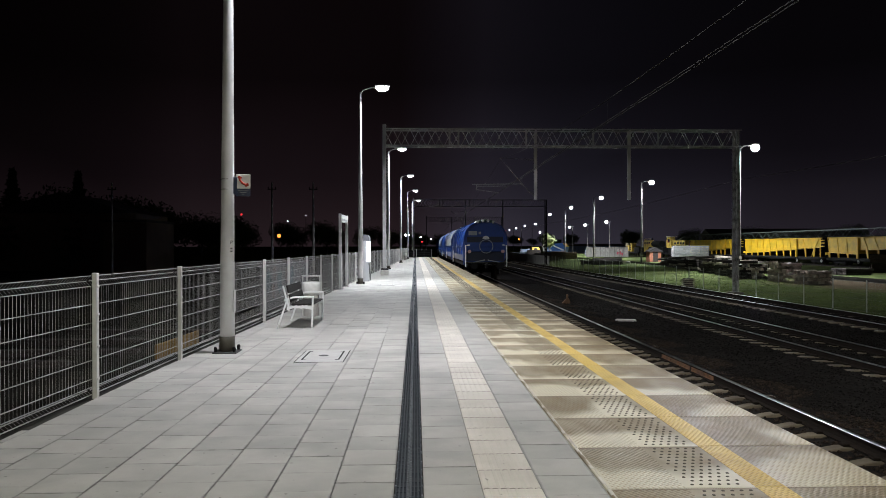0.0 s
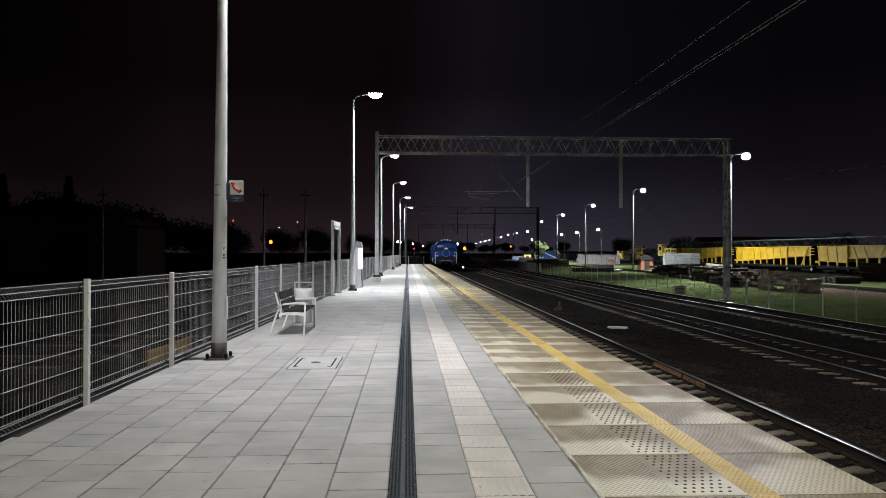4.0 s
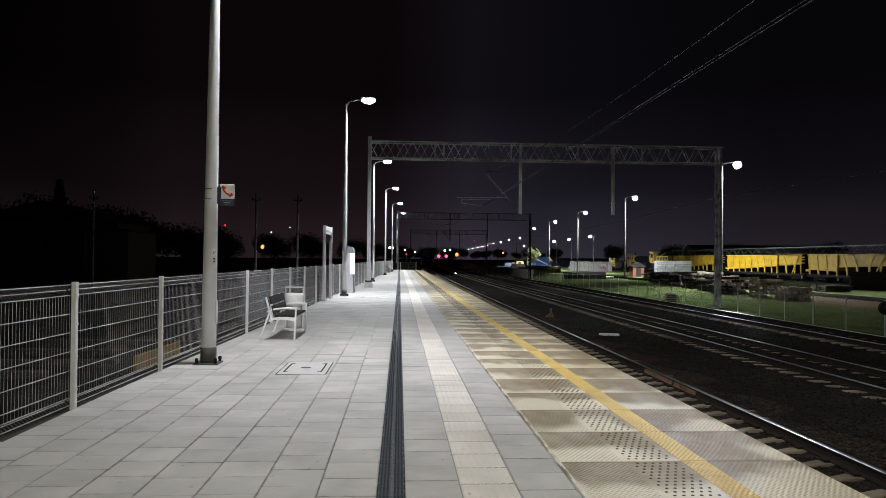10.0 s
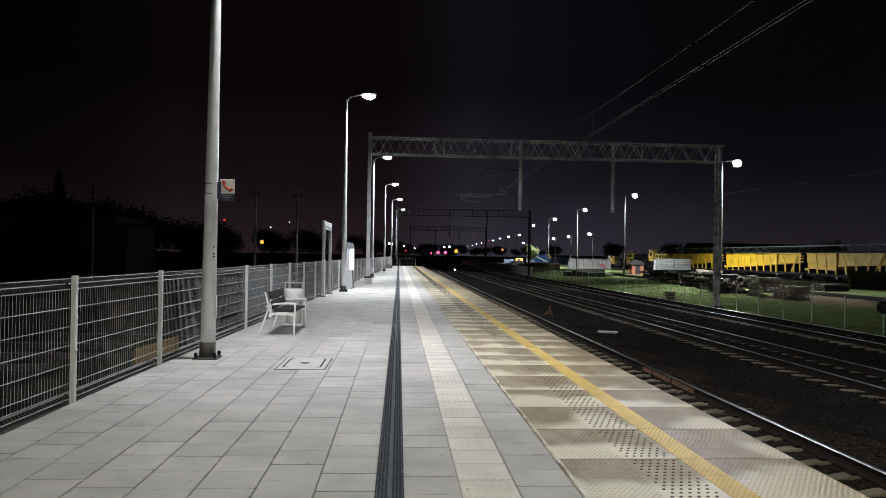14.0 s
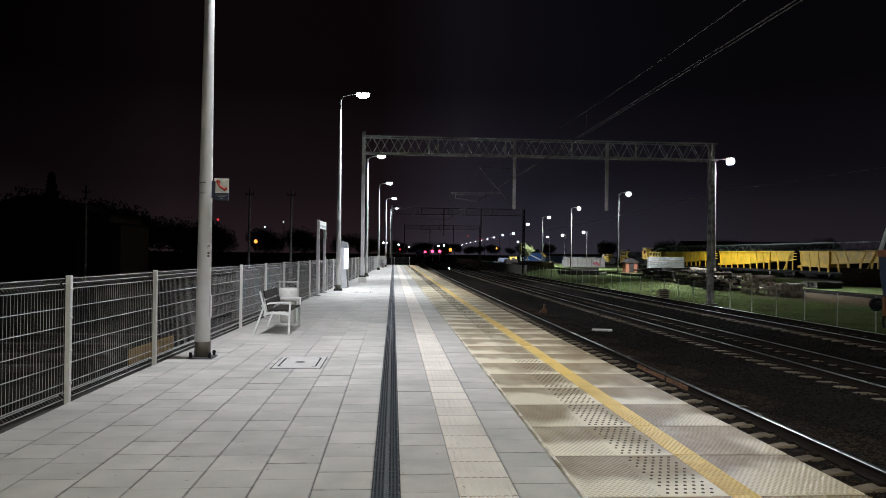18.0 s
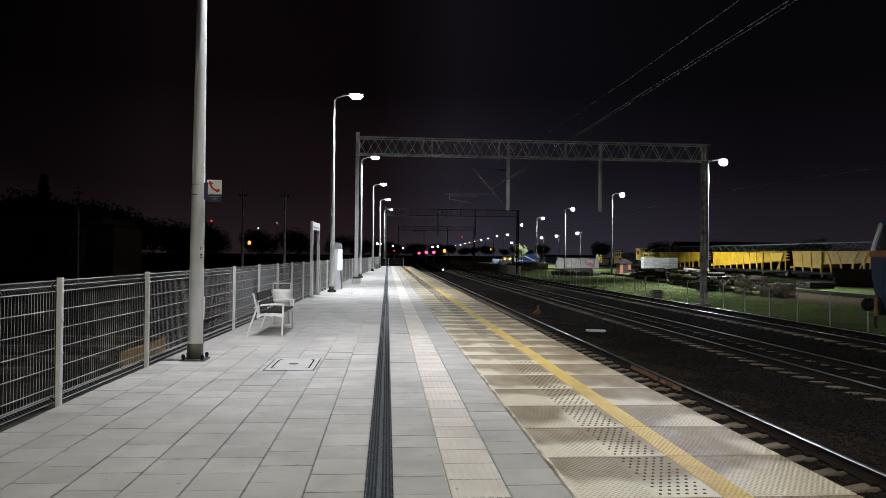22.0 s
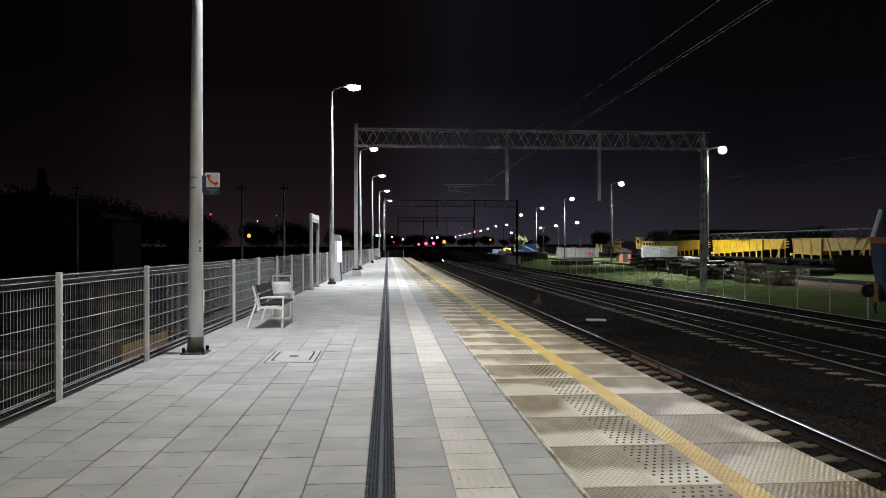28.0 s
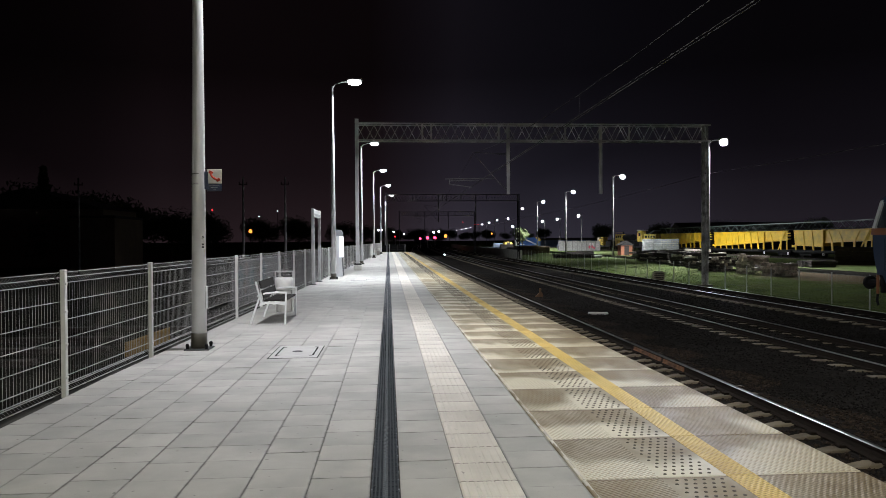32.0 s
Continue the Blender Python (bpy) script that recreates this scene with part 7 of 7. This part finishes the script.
o = part("far_tactile_tiles", rest.data("far_tactile_tiles", TACT_FAR, fix=False), TACT_FAR, paving)
o["kind"] = "stuff"

# drain: channel frame, bars and cross ribs
gr = Mesh()
dw_ = DRAIN[1] - DRAIN[0]
for s in (-1, 1):
    gr.box(s * (dw_ / 2 - 0.006) - 0.005, s * (dw_ / 2 - 0.006) + 0.005, -0.498, 0.498, -0.04, 0.003)
for i in range(6):
    xx = -0.0625 + i * 0.025
    gr.box(xx - 0.0055, xx + 0.0055, -0.4995, 0.4995, -0.03, 0.002)
for i in range(50):
    yy = -0.49 + i * 0.02
    gr.box(-0.082, 0.082, yy - 0.004, yy + 0.004, -0.03, -0.003 if i % 5 else 0.0)
for s in (-1, 1):
    gr.box(s * 0.07 - 0.006, s * 0.07 + 0.006, 0.30, 0.33, -0.01, 0.005)
grate_data = gr.data("drain_grate", GRATE)
tk, rb_ = Mesh(), Mesh()
drng = random.Random(4)
for s in (-1, 1):
    for k in range(5):      # short pale ticks along the channel rim
        yy = -0.40 + 0.2 * k + drng.uniform(-0.05, 0.05)
        tk.box(s * 0.0895 - 0.004, s * 0.0895 + 0.005, yy - drng.uniform(0.004, 0.012), yy + 0.006, -0.01, 0.0042)
for k in range(25):         # bright pieces added down the middle for the grate's glints
    yy = -0.48 + 0.04 * k
    rb_.box(-0.016, 0.002, yy - 0.005, yy + 0.005, -0.01, 0.0035, 0, pose(0, yy, 0, 0, 0, 24) @ pose(0, -yy, 0))
    rb_.box(0.000, 0.018, yy + 0.012, yy + 0.021, -0.01, 0.0035)
tick_data, glint_data = tk.data("rim_lugs", BRIGHTIRON), rb_.data("cleats", BRIGHTIRON)
# thin black strip under the bars; no hollow channel is built
part("drain_black_strip", Mesh().box(DRAIN[0] + 0.004, DRAIN[1] - 0.004, Y_NEAR, Y_FAR, -0.011, -0.0095), UNDER, paving)
for i in range(118):
    dg = part("drain_grate", grate_data, GRATE, paving, at=pose(sum(DRAIN) / 2, Y_NEAR + 0.5 + i, 0.0))
    if 2 < Y_NEAR + i < 24:
        part("rim_lugs", tick_data, BRIGHTIRON, dg)
        part("cleats", glint_data, BRIGHTIRON, dg)

# edge slabs, studs and the yellow line
edge = thing("platform_edge", "beige textured platform edge slabs with studs and a yellow line", "platform edge", kind="structure")
ex0, ex1 = EDGE_X
ecx = (ex0 + ex1) / 2
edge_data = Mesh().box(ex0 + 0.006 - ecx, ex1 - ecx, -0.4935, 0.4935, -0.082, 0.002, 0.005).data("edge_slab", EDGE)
# studs coloured much darker than the slab
STUD = mat("dark_stud", (0.085, 0.072, 0.052), 0.8, scale=9, vary=0.2)
sm_ = Mesh()
for j in range(12):
    for i in range(6):
        xx = 1.900 + i * 0.063 + (0.0315 if j % 2 else 0.0) - ecx
        yy = -0.435 + j * 0.079
        V = [(xx + 0.0145 * math.cos(math.pi * k / 3), yy + 0.0145 * math.sin(math.pi * k / 3), 0.0018) for k in range(6)]
        V += [(xx + 0.009 * math.cos(math.pi * k / 3), yy + 0.009 * math.sin(math.pi * k / 3), 0.007) for k in range(6)]
        sm_.add(V, [(k, (k + 1) % 6, 6 + (k + 1) % 6, 6 + k) for k in range(6)] + [(6, 7, 8, 9, 10, 11)])
rim = Mesh()
rrng = random.Random(8)
yy = -0.494
while yy < 0.47:      # pale arris with chips knocked out of it
    y2 = min(yy + rrng.uniform(0.06, 0.22), 0.494)
    cut = rrng.choice((0, 0, 0, 0.012, 0.02))
    rim.box(ex0 + 0.006 + cut - ecx, ex0 + 0.032 - ecx, yy, y2, -0.01, 0.0045, 0.002)
    yy = y2
RIM = mat("pale_arris", (0.60, 0.58, 0.52), 0.8, scale=6, vary=0.15, fine=90, stain=(0.40, 0.36, 0.28), stain_amount=0.7, stain_scale=5, rand=0.1)
rim_data = rim.data("arris_strip", RIM)
stud_data = sm_.data("stud_field", STUD, fix=False)
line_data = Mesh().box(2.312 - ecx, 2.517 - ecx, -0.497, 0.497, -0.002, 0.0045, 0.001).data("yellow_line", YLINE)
for i in range(118):
    y = Y_NEAR - 0.2 + 0.5 + i * 1.0 - 0.01
    y = 5.80 + 0.5 + (i - 20) * 1.0
    if y > Y_FAR - 0.3:
        break
    e = part("edge_slab", edge_data, EDGE, edge, at=pose(ecx, y, prng.uniform(-0.001, 0.001), 0, prng.uniform(-0.06, 0.06), 0))
    part("stud_field", stud_data, STUD, e)
    part("arris_strip", rim_data, RIM, e)
    part("yellow_line", line_data, YLINE, e)


def motions():
    for i, wg in enumerate(TRAIN):
        walk(wg, [(t, pose(LINE_X + bend(y), y, RAIL_Z, 0, 0, swing(y))) for t, y in ((t, TRAIN_Y + TRAIN_V * t + WAGON_L * i) for t in range(0, 33, 2))])


motions()
